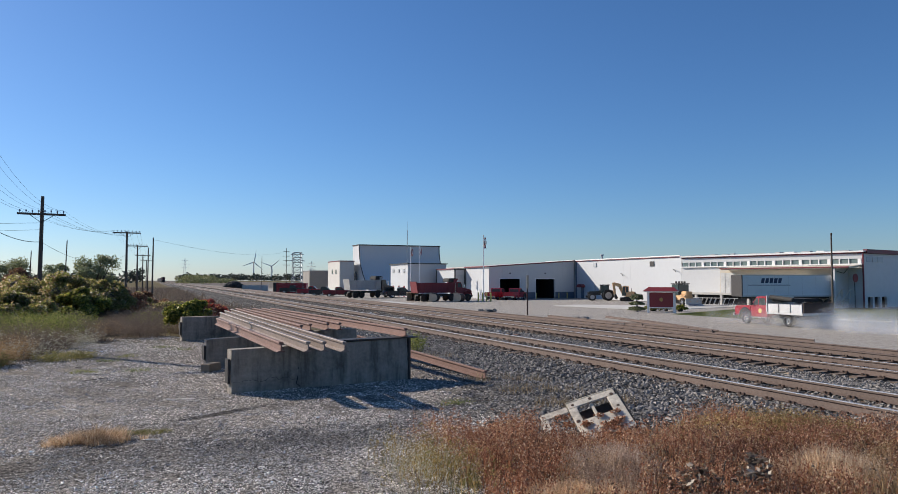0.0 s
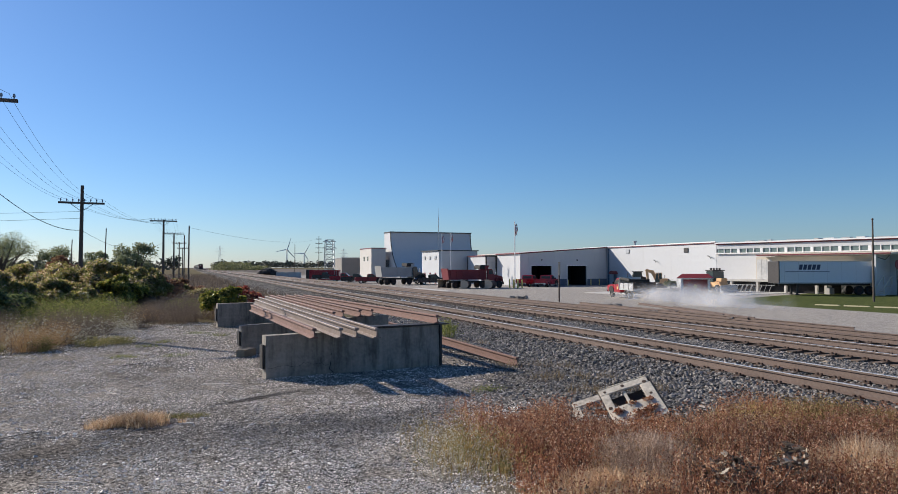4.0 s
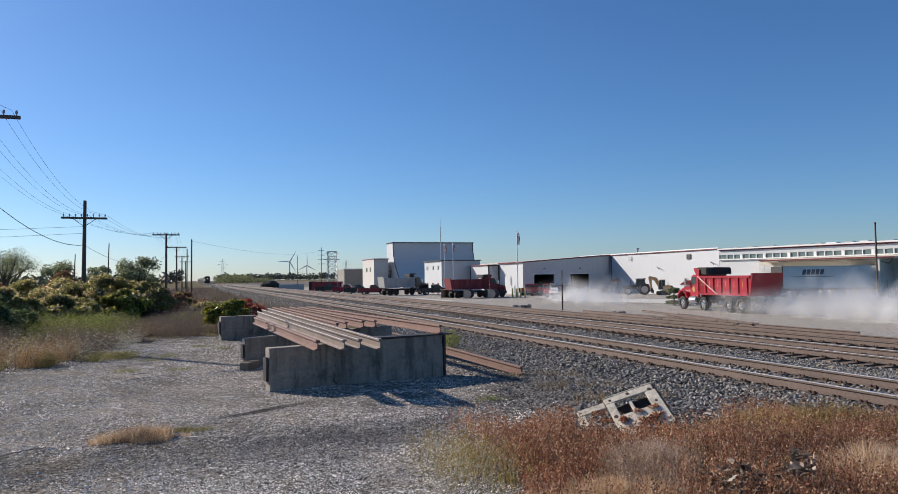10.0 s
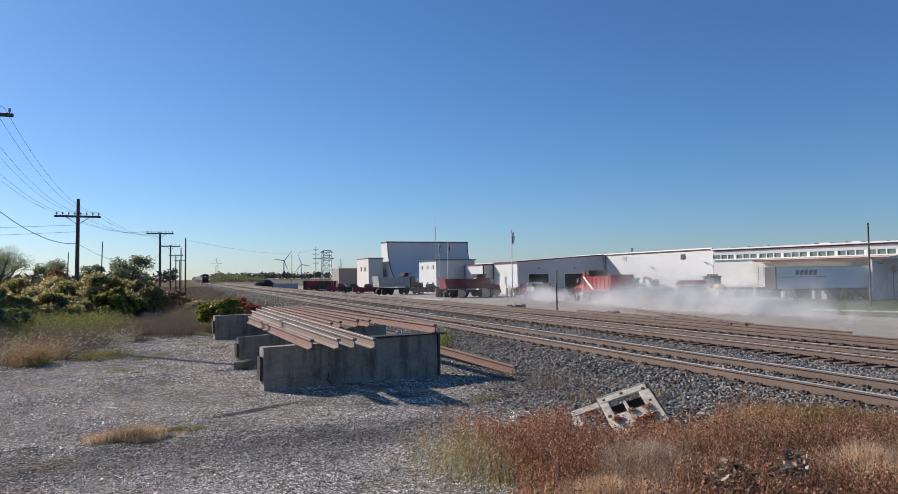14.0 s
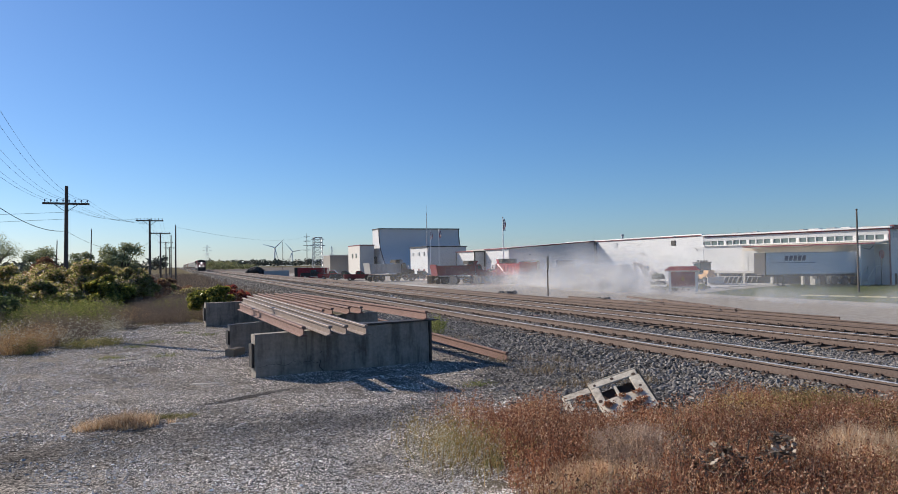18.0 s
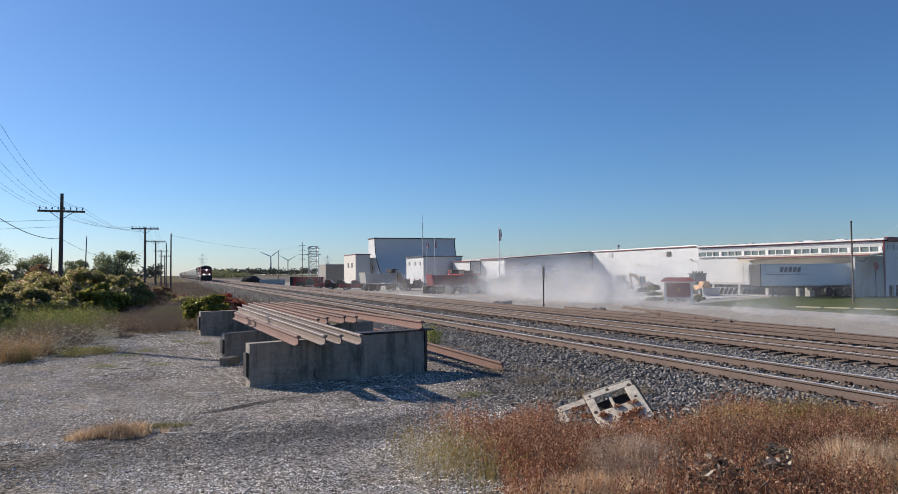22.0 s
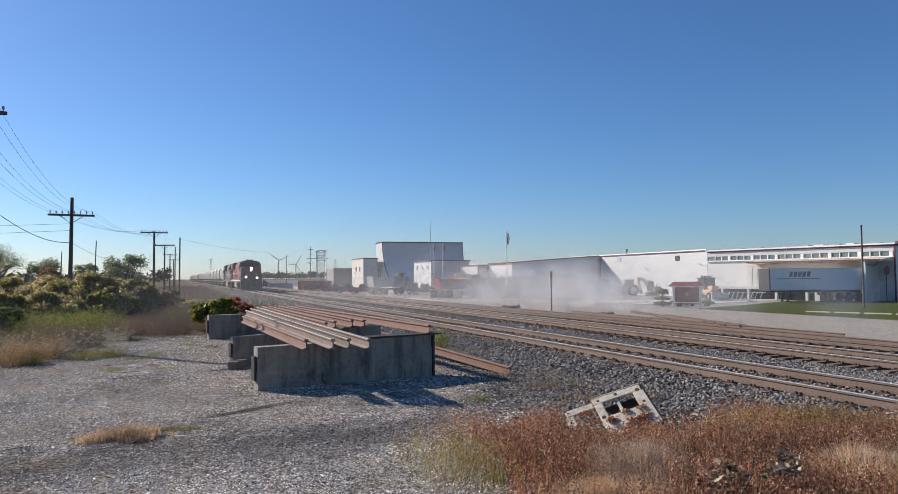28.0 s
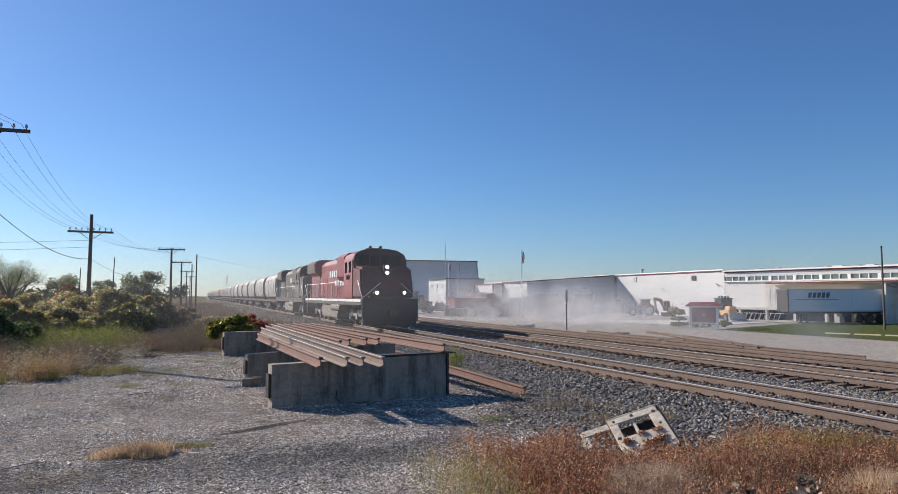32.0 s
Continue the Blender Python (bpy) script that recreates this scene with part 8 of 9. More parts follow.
def clipped_shrub():
    t = thing("clipped_shrub", "dark green shrub clipped into stacked tiers", "shrub", pose(45.6, 59.0, YARD))
    rnd = random.Random(9)
    part("stem", Shape().tube((0, 0, 0), (0, 0, 1.6), 0.06, n=8), "bark", t)
    for z, r, h in ((0.28, 0.95, 0.26), (0.82, 0.85, 0.2), (1.45, 0.72, 0.42)):
        s = Shape()
        leaves(s, rnd, (0, 0, z), (r, r, h), 3000, 0.07, 0.75)
        part("tier", s, "leaf_dark", t, "dense clipped tier", smooth=None)


clipped_shrub()
for x, y, r in ((48.1, 59.6, 0.95), (48.8, 58.4, 0.5), (50.0, 57.7, 0.75)):
    bush(x, y, r, 0.8, "leaf_green", "low dark clipped shrub below the sign", int(x * 10), 1500, 0.06, group="shrubs below the sign")


def far_woods():
    rnd = random.Random(3)
    s = Shape()
    for _ in range(420):
        x = rnd.uniform(40, 900)
        y = 1250 + rnd.uniform(-60, 60)
        h = rnd.uniform(9, 15)
        leaves(s, rnd, (x, y, h * 0.45), (9, 6, h * 0.6), 40, 2.2, 0.3)
    single("far_woods", s, "leaf_far", "far grey-green line of woods on the horizon", "woods", kind="stuff", smooth=None)
    s = Shape()
    for _ in range(150):
        x = rnd.uniform(22, 60) + rnd.gauss(0, 2)
        y = 600 + rnd.uniform(-40, 60)
        h = rnd.uniform(2.0, 6.0) * (1 if x < 48 else 0.6)
        leaves(s, rnd, (x, y, h * 0.4), (4.0, 3, h), 60, 0.7, 0.3)
    single("far_bushes", s, "leaf_scrub", "far low scrub beside the line", "scrub", kind="stuff", smooth=None)
    s = Shape()
    for _ in range(500):
        x = -rnd.uniform(10, 700)
        y = 700 + rnd.uniform(-200, 300)
        leaves(s, rnd, (x, y, 3), (9, 6, rnd.uniform(3, 8)), 26, 2.0, 0.3)
    single("far_woods", s, "leaf_far", "far line of woods beyond the field", "woods", kind="stuff", smooth=None)


far_woods()


def dark_heap():
    rnd = random.Random(6)
    s = Shape()
    for _ in range(60):
        q = rnd.random() ** 0.6
        a = rnd.uniform(0, 6.28)
        k = rnd.uniform(0.5, 1.1)
        s.ball((3.6 * q * math.cos(a), 2.2 * q * math.sin(a), 1.9 * (1 - q * q)), (k, k, k * 0.9), 7, 5)
    single("dark_heap", s, "coal", "dark heap of loose earth far beside the yard", "heap", kind="stuff", smooth=25, at=pose(29.5, 285, -1.0))


dark_heap()


def withered_plant():
    t = thing("withered_plant", "withered broad-leaved plant with pale curled leaves among weeds", "plant", pose(4.4, 4.66, -0.02) @ Matrix.Diagonal((0.95, 0.9, 0.72, 1)))
    rnd = random.Random(8)
    st = Shape()
    for k in range(9):
        a = k * 0.7
        st.path([(0, 0, 0), (0.2 * math.cos(a), 0.2 * math.sin(a), 0.3), (0.36 * math.cos(a), 0.3 * math.sin(a), rnd.uniform(0.4, 0.62))], 0.008, 5)
    part("stalk", st, "bark", t, "dark branched stalk")
    c = Shape()
    for k in range(10):
        leaves(c, rnd, (rnd.gauss(0, 0.22), rnd.gauss(0, 0.18), rnd.uniform(0.25, 0.6)), (0.16, 0.16, 0.12), 36, 0.045, 0.2)
    part("leaves", c, "pale_leaf", t, "curled pale and dark leaves", smooth=None)


withered_plant()


def dead_leaves():
    """Brown leaves caught on the broken casing."""
    rnd = random.Random(14)
    s = Shape()
    lie = pose(5.2, 7.58, 0.274, 30.9, -17.9, -20.7)
    for k in range(12):
        c = lie @ Vector((rnd.uniform(-0.2, 0.3), rnd.uniform(-0.32, -0.02), 0.035))
        leaves(s, rnd, c, (0.1, 0.08, 0.035), 34, 0.024, 0.1)
    for k in range(4):
        c = lie @ Vector((rnd.uniform(-0.5, -0.3), rnd.uniform(-0.1, 0.22), 0.0))
        leaves(s, rnd, c, (0.1, 0.1, 0.05), 40, 0.024, 0.1)
    single("dead_leaves", s, "rusty_weed", "dead brown leaves caught on the broken casing", "leaves", kind="stuff", smooth=None)


dead_leaves()


# ---- the train: local +y is forward, z = 0 the rail head ----
def truck_parts(parent, y, wheels=3, r=0.5):
    span = 1.85 * (wheels - 1)
    fr = part("truck_frame", Shape().prism([(-span / 2 - 0.7, 0.75), (-span / 2 - 0.5, 0.55), (span / 2 + 0.5, 0.55), (span / 2 + 0.7, 0.75), (span / 2 + 0.5, 0.95), (-span / 2 - 0.5, 0.95)], -1.15, -0.98, "x").prism([(-span / 2 - 0.7, 0.75), (-span / 2 - 0.5, 0.55), (span / 2 + 0.5, 0.55), (span / 2 + 0.7, 0.75), (span / 2 + 0.5, 0.95), (-span / 2 - 0.5, 0.95)], 0.98, 1.15, "x"), "truck_dust", parent, "dusty bogie side frame", smooth=None, at=pose(0, y, 0))
    for k in range(wheels):
        yy = -span / 2 + 1.85 * k if wheels > 1 else 0
        s = Shape()
        for sx in (-0.75, 0.75):
            s.tube((sx - 0.065, 0, 0), (sx + 0.065, 0, 0), r, n=18)
        s.tube((-0.75, 0, 0), (0.75, 0, 0), 0.09, n=8)
        part("wheelset", s, "iron", fr, "steel wheelset", at=pose(0, yy, r))
        for sx in (-1, 1):
            lo, hi = sorted((sx * 1.16, sx * 1.22))
            part("axle_box", Shape().box(lo, yy - 0.16, 0.38, hi, yy + 0.16, 0.72), "galv", fr, smooth=None)
            part("spring", Shape().tube((sx * 1.1, yy + 0.5, 0.56), (sx * 1.1, yy + 0.5, 0.94), 0.12, n=8), "galv", fr)
    return fr


def locomotive(label, paint, front_paint, stripe, lit):
    t = thing("locomotive", label, "locomotive", None, "locomotives")
    F = 10.9
    part("deck", Shape().box(-1.55, -F + 0.3, 1.25, 1.55, F - 0.6, 1.62), "loco_dark", t, "dark walkway deck", smooth=None)
    for sx in (-1, 1):
        lo, hi = sorted((sx * 1.552, sx * 1.57))
        part("sill_stripe", Shape().box(lo, -F + 0.5, 1.45, hi, F - 0.7, 1.6), stripe, t, "pale sill stripe", smooth=None)
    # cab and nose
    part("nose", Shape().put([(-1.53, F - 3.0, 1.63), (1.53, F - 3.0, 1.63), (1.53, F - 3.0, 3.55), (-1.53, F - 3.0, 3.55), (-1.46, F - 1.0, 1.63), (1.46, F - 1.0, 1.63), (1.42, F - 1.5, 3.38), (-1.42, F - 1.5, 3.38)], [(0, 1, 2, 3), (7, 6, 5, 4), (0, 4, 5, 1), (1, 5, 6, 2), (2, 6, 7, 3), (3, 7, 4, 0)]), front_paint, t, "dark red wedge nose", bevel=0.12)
    cab = [(-1.55, 1.63), (1.55, 1.63), (1.55, 3.85), (1.42, 4.22), (1.0, 4.46), (0.4, 4.56), (-0.4, 4.56), (-1.0, 4.46), (-1.42, 4.22), (-1.55, 3.85)]
    part("cab", Shape().prism(cab, F - 5.6, F - 3.0, "y"), paint, t, "", bevel=0.05)
    part("cab_front", Shape().prism([(-1.53, 3.42), (1.53, 3.42), (1.53, 3.85), (1.4, 4.2), (0.98, 4.44), (0.4, 4.54), (-0.4, 4.54), (-0.98, 4.44), (-1.4, 4.2), (-1.53, 3.85)], F - 3.0, F - 2.85, "y"), "dull_black", t, "black cab front", smooth=None)
    for u0, u1 in ((-1.2, -0.65), (-0.58, -0.05), (0.05, 0.58), (0.65, 1.2)):
        part("windscreen", Shape().box(u0, F - 2.85, 3.55, u1, F - 2.82, 4.15), "near_black", t, "dark windscreen", smooth=None)
    for sx in (-1, 1):
        lo, hi = sorted((sx * 1.532, sx * 1.55))
        part("cab_window", Shape().box(lo, F - 4.0, 3.15, hi, F - 3.3, 3.8), "glass", t, smooth=None)
        part("cab_window", Shape().box(lo, F - 5.2, 3.15, hi, F - 4.5, 3.8), "glass", t, smooth=None)
        part("white_panel", Shape().box(lo, F - 4.8, 2.75, hi, F - 3.7, 3.0), "white_paint", t, "plain white bar", smooth=None)
        lo, hi = sorted((sx * 1.17, sx * 1.19))
        for k in range(8):
            part("white_bar", Shape().box(lo, F - 7.2 - 0.75 * k, 3.05, hi, F - 6.7 - 0.75 * k, 3.5), "white_paint", t, "plain white bar", smooth=None)
        for k in range(5):
            part("white_bar", Shape().box(lo, F - 7.0 - 0.85 * k, 2.45, hi, F - 6.5 - 0.85 * k, 2.8), "white_paint", t, "plain white bar", smooth=None)
    # long hood
    part("long_hood", Shape().prism([(-1.15, 1.63), (1.15, 1.63), (1.15, 3.95), (0.85, 4.3), (-0.85, 4.3), (-1.15, 3.95)], -F + 5.2, F - 5.62, "y"), paint, t, "engine hood", bevel=0.03)
    part("radiator_hood", Shape().prism([(-1.2, 1.63), (1.2, 1.63), (1.2, 3.3), (1.55, 3.55), (1.55, 4.3), (1.2, 4.5), (-1.2, 4.5), (-1.55, 4.3), (-1.55, 3.55), (-1.2, 3.3)], -F + 1.2, -F + 5.18, "y"), paint, t, "winged radiator hood", bevel=0.03)
    part("blower_bulge", Shape().prism([(-1.5, 3.0), (-1.2, 2.7), (1.2, 2.7), (1.5, 3.0), (1.5, 4.2), (1.2, 4.45), (-1.2, 4.45), (-1.5, 4.2)], F - 8.2, F - 5.63, "y"), paint, t, "inverter cabinet behind the cab", bevel=0.04)
    for y in (-3.2, -1.2, 1.0):
        part("roof_fan", Shape().tube((0, y, 4.3), (0, y, 4.5), 0.55, n=16), "loco_dark", t, "round roof fan")
    part("exhaust", Shape().box(-0.5, 2.0, 4.3, 0.5, 3.0, 4.6), "loco_dark", t, bevel=0.03)
    part("roof_horn", Shape().tube((-0.3, F - 4.4, 4.56), (-0.3, F - 4.0, 4.7), 0.06, 0.1, 8).tube((0.3, F - 4.4, 4.56), (0.3, F - 4.0, 4.7), 0.06, 0.1, 8).box(-0.4, F - 4.9, 4.56, 0.4, F - 4.5, 4.68), "loco_dark", t, "roof horn")
    for sx in (-1, 1):
        for k in range(9):
            y = F - 9.2 - k * 0.95
            part("hood_door", Shape().box(sorted((sx * 1.152, sx * 1.17))[0], y - 0.42, 1.75, sorted((sx * 1.152, sx * 1.17))[1], y + 0.42, 3.0 if k > 4 else 2.3), paint, t, smooth=None)
        part("vent_grille", Shape().box(sorted((sx * 1.553, sx * 1.57))[0], -F + 1.5, 3.62, sorted((sx * 1.553, sx * 1.57))[1], -F + 4.9, 4.22), "loco_dark", t, "dark radiator grille", smooth=None)
        rail = Shape().path([(sx * 1.5, -F + 0.8, 2.65), (sx * 1.5, F - 5.9, 2.65)], 0.022, 6)
        part("handrail", rail, "alu", t, "pale handrail")
        for k in range(9):
            y = -F + 0.9 + k * 1.9
            if y < F - 5.8:
                part("stanchion", Shape().tube((sx * 1.5, y, 1.62), (sx * 1.5, y, 2.66), 0.022, n=6), "alu", t)
        for end in (F - 0.85, -F + 0.85):
            s = Shape()
            for k in range(4):
                s.box(sorted((sx * 1.1, sx * 1.55))[0], end - 0.3, 0.35 + 0.3 * k, sorted((sx * 1.1, sx * 1.55))[1], end + 0.3, 0.39 + 0.3 * k)
            part("steps", s, "loco_dark", t, "boarding steps", smooth=None)
            part("step_rail", Shape().path([(sx * 1.52, end + 0.34, 0.4), (sx * 1.52, end + 0.34, 1.7), (sx * 1.52, end - 0.8, 2.65)], 0.02, 6), "galv", t, "grey step rail")
        part("fuel_tank_side", Shape().prism([(-2.8, 0.35), (2.8, 0.35), (3.0, 0.7), (3.0, 1.24), (-3.0, 1.24), (-3.0, 0.7)], *sorted((sx * 0.6, sx * 1.45)), "x"), "truck_dust", t, "dusty grey fuel tank", bevel=0.05)
        part("air_reservoir", Shape().tube((sx * 1.35, 1.0, 1.05), (sx * 1.35, 4.2, 1.05), 0.26, n=12), "truck_dust", t, "round dusty air reservoir")
    part("pilot", Shape().prism([(-1.5, 1.6), (1.5, 1.6), (1.5, 0.6), (1.35, 0.14), (-1.35, 0.14), (-1.5, 0.6)], F - 0.62, F - 0.45, "y"), "dull_black", t, "black pilot plate", smooth=None)
    part("anticlimber", Shape().box(-1.2, F - 0.62, 1.70, 1.2, F - 0.25, 1.76), "dull_black", t, "dark ledge over the pilot", smooth=None)
    part("coupler", Shape().box(-0.16, F - 0.5, 0.7, 0.16, F + 0.2, 0.98).box(-0.25, F + 0.05, 0.66, 0.25, F + 0.3, 1.02), "iron", t, bevel=0.03)
    for sx in (-0.75, 0.75):
        h = part("ditch_light", Shape().tube((sx, F - 0.62, 1.95), (sx, F - 0.4, 1.95), 0.15, n=14), "dark_steel", t)
        if lit:
            part("lens", Shape().tube((sx, F - 0.4, 1.95), (sx, F - 0.38, 1.95), 0.08, n=14), "lamp", h, "lit round lens")
    h = part("headlight", Shape().box(-0.18, F - 1.45, 2.95, 0.18, F - 1.22, 3.55), "dark_steel", t, bevel=0.03)
    if lit:
        for z in (3.08, 3.4):
            part("lens", Shape().tube((0, F - 1.22, z), (0, F - 1.2, z), 0.08, n=14), "lamp", h, "lit round lens")
    part("nose_bars", Shape().box(-0.75, F - 1.2, 2.72, -0.2, F - 1.12, 2.82).box(0.2, F - 1.2, 2.72, 0.75, F - 1.12, 2.82), "loco_dark", t, "worn pale bars", smooth=None)
    for sx in (-1, 1):
        part("front_rail", Shape().path([(sx * 1.5, F - 0.5, 1.65), (sx * 0.55, F - 0.45, 2.5)], 0.024, 6), "alu", t, "pale front handrail")
    for y in (F - 4.3, -F + 4.3):
        truck_parts(t, y, 3, 0.53)
    return t


def hopper_car(paint, label):
    t = thing("hopper_car", label, "freight car", None, "hopper cars")
    L = 8.2
    side = [(1.0, 1.4), (1.42, 1.7), (1.55, 2.3), (1.57, 3.0), (1.53, 3.55), (1.38, 3.98), (1.05, 4.3), (0.55, 4.45)]
    prof = side + [(-x, z) for x, z in reversed(side)]
    part("body", Shape().prism(prof, -L + 1.4, L - 1.4, "y"), paint, t, "rounded hopper body")
    for e in (-1, 1):
        s = Shape()
        y0, y1 = e * (L - 1.4), e * (L - 0.2)
        s.put([(-1.4, y0, 4.3), (1.4, y0, 4.3), (1.4, y0, 1.6), (-1.4, y0, 1.6), (-0.9, e * (L - 2.2), 1.0), (0.9, e * (L - 2.2), 1.0)], [(0, 1, 2, 3), (3, 2, 5, 4)])
        part("end_frame", Shape().box(-1.4, min(y0, y1), 1.05, 1.4, max(y0, y1), 1.25).box(-1.4, y1 - 0.06, 1.25, -1.3, y1 + 0.06, 4.1).box(1.3, y1 - 0.06, 1.25, 1.4, y1 + 0.06, 4.1).box(-1.4, y1 - 0.06, 4.0, 1.4, y1 + 0.06, 4.1), "iron", t, "dark end frame", smooth=None)
        part("end_ladder", Shape().path([(-1.42, y1, 1.3), (-1.42, y1, 4.2)], 0.03, 5).path([(-1.0, y1, 1.3), (-1.0, y1, 4.2)], 0.03, 5), "iron", t)
        truck_parts(t, e * (L - 2.0), 2, 0.46)
    for k in (-1, 0, 1):
        part("hopper_chute", Shape().put([(-1.2, k * 3.4 - 1.6, 1.5), (1.2, k * 3.4 - 1.6, 1.5), (1.2, k * 3.4 + 1.6, 1.5), (-1.2, k * 3.4 + 1.6, 1.5), (-0.4, k * 3.4 - 0.4, 0.45), (0.4, k * 3.4 - 0.4, 0.45), (0.4, k * 3.4 + 0.4, 0.45), (-0.4, k * 3.4 + 0.4, 0.45)], [(4, 5, 6, 7), (0, 1, 5, 4), (1, 2, 6, 5), (2, 3, 7, 6), (3, 0, 4, 7)]), "iron", t, smooth=None)
    for sx in (-1, 1):
        for k in range(4):
            y = -5.1 + 3.4 * k
            part("side_rib", Shape().prism([(sx * 1.43, 1.6), (sx * 1.555, 2.3), (sx * 1.575, 3.0), (sx * 1.535, 3.55), (sx * 1.40, 3.95), (sx * 1.42, 3.97), (sx * 1.56, 3.56), (sx * 1.60, 3.0), (sx * 1.58, 2.29), (sx * 1.455, 1.6)], y - 0.03, y + 0.03, "y"), paint, t, smooth=None)
    part("roof_walk", Shape().box(-0.4, -L + 1.4, 4.5, 0.4, L - 1.4, 4.56), "galv", t, "roof walkway", smooth=None)
    for sx in (-1, 1):
        lo, hi = sorted((sx * 1.36, sx * 1.5))
        part("side_sill", Shape().box(lo, -L + 0.2, 1.1, hi, L - 0.2, 1.36), "iron", t, smooth=None)
    return t


TRACK_X = 11.31
TRAIN = []
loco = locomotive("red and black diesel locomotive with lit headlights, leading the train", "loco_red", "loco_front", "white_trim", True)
TRAIN.append((loco, 12.2))
loco2 = locomotive("dark grey second diesel locomotive coupled behind", "loco_dark", "loco_dark", "loco_dark", False)
TRAIN.append((loco2, 12.2 + 24.7))
first = hopper_car("hopper", "pale grey rounded covered hopper car")
brown = hopper_car("hopper_brown", "brown covered hopper car")
for car in (loco, loco2, first, brown):
    for o in car.children_recursive:
        wide = 1.0 if o.name.split(".")[0] in ("wheelset", "truck_frame", "axle_box", "spring") else 1.16 if car in (loco, loco2) else 1.08
        o.data.transform(Matrix.Diagonal((wide, 1.1 if car in (loco, loco2) else 1.03, 1.11, 1)))
        o.location.y *= 1.1 if car in (loco, loco2) else 1.03
        o.location.z *= 1.11
back = 12.2 + 24.7 + 12.4 + 8.8
for k in range(30):
    if k == 0:
        car = first
    elif k == 12:
        car = brown
    else:
        car = copy_thing(brown if k in (13, 20, 24) else first, Matrix())
    TRAIN.append((car, back))
    back += 17.3


def front_at(t):
    """How far along the track the engine's nose is."""
    u = 32 - t
    return 41.4 + 19.2 * u + 0.13 * u * u


# ---- dust: clouds of fine grains, each cloud a rigid piece that drifts ----
def dust_material(name, peak):
    """Thin veils of dust: each one dense in its middle and fading to nothing at its rim."""
    m, nt, b = nodes_of(name)
    b.inputs["Base Color"].default_value = (0.95, 0.94, 0.92, 1)
    b.inputs["Roughness"].default_value = 1.0
    t = add(nt, "BsdfTranslucent")
    t.inputs[0].default_value = (0.95, 0.94, 0.92, 1)
    mx = nt.nodes.new("ShaderNodeMixShader")
    mx.inputs[0].default_value = 0.5
    nt.links.new(b.outputs[0], mx.inputs[1])
    nt.links.new(t.outputs[0], mx.inputs[2])
    uv = nt.nodes.new("ShaderNodeUVMap")
    d = nt.nodes.new("ShaderNodeVectorMath")
    d.operation = "DISTANCE"
    nt.links.new(uv.outputs[0], d.inputs[0])
    d.inputs[1].default_value = (0.5, 0.5, 0)
    fade = nt.nodes.new("ShaderNodeMapRange")
    fade.interpolation_type = "SMOOTHERSTEP"
    for i, v in ((1, 0.0), (2, 0.5), (3, peak), (4, 0.0)):
        fade.inputs[i].default_value = v
    nt.links.new(d.outputs["Value"], fade.inputs[0])
    wisp = noise_at(nt, 0.9, 4)
    wr = ramp(nt, wisp.outputs["Fac"], [(0.3, (0.55, 0.55, 0.55)), (0.65, (1, 1, 1))])
    k = nt.nodes.new("ShaderNodeMath")
    k.operation = "MULTIPLY"
    nt.links.new(fade.outputs[0], k.inputs[0])
    nt.links.new(wr.outputs[0], k.inputs[1])
    tr = nt.nodes.new("ShaderNodeBsdfTransparent")
    m2 = nt.nodes.new("ShaderNodeMixShader")
    nt.links.new(k.outputs[0], m2.inputs[0])
    nt.links.new(tr.outputs[0], m2.inputs[1])
    nt.links.new(mx.outputs[0], m2.inputs[2])
    nt.links.new(m2.outputs[0], nt.nodes["Material Output"].inputs[0])
    return m


MAT["dust"] = dust_material("pale_airborne_dust", 0.085)
MAT["dust_mid"] = dust_material("thin_airborne_dust", 0.15)
MAT["dust_thin"] = dust_material("fading_airborne_dust", 0.075)
MAT["dust_haze"] = dust_material("faint_dust_haze", 0.06)
MAT["dust_veil"] = dust_material("faintest_dust_veil", 0.012)


def dust_mesh(n, rx, ry, rz, size, seed):
    """A cloud of n small veils at all angles, thickest in its middle and near the ground."""
    rng = np.random.default_rng(seed)
    p = rng.normal(size=(n, 3)) * (rx, ry, rz)
    p[:, 2] = np.abs(p[:, 2])
    face = rng.normal(size=(n, 3)) * 0.45 + (0.58, 0.81, 0.1)
    u = np.cross(face, rng.normal(size=(n, 3)))
    u /= np.linalg.norm(u, axis=1)[:, None]
    w = np.cross(face, u)
    w /= np.linalg.norm(w, axis=1)[:, None]
    k = size * rng.uniform(0.7, 1.3, (n, 1))
    v = np.stack((p + (u + w) * k, p + (u - w) * k, p - (u + w) * k, p - (u - w) * k), 1).reshape(-1, 3)
    me = bpy.data.meshes.new("dust_cloud")
    me.from_pydata([tuple(q) for q in v], [], [(4 * i, 4 * i + 1, 4 * i + 2, 4 * i + 3) for i in range(n)])
    uv = me.uv_layers.new(name="veil")
    corner = ((0, 0), (1, 0), (1, 1), (0, 1))
    for i, d in enumerate(uv.data):
        d.uv = corner[i % 4]
    return me


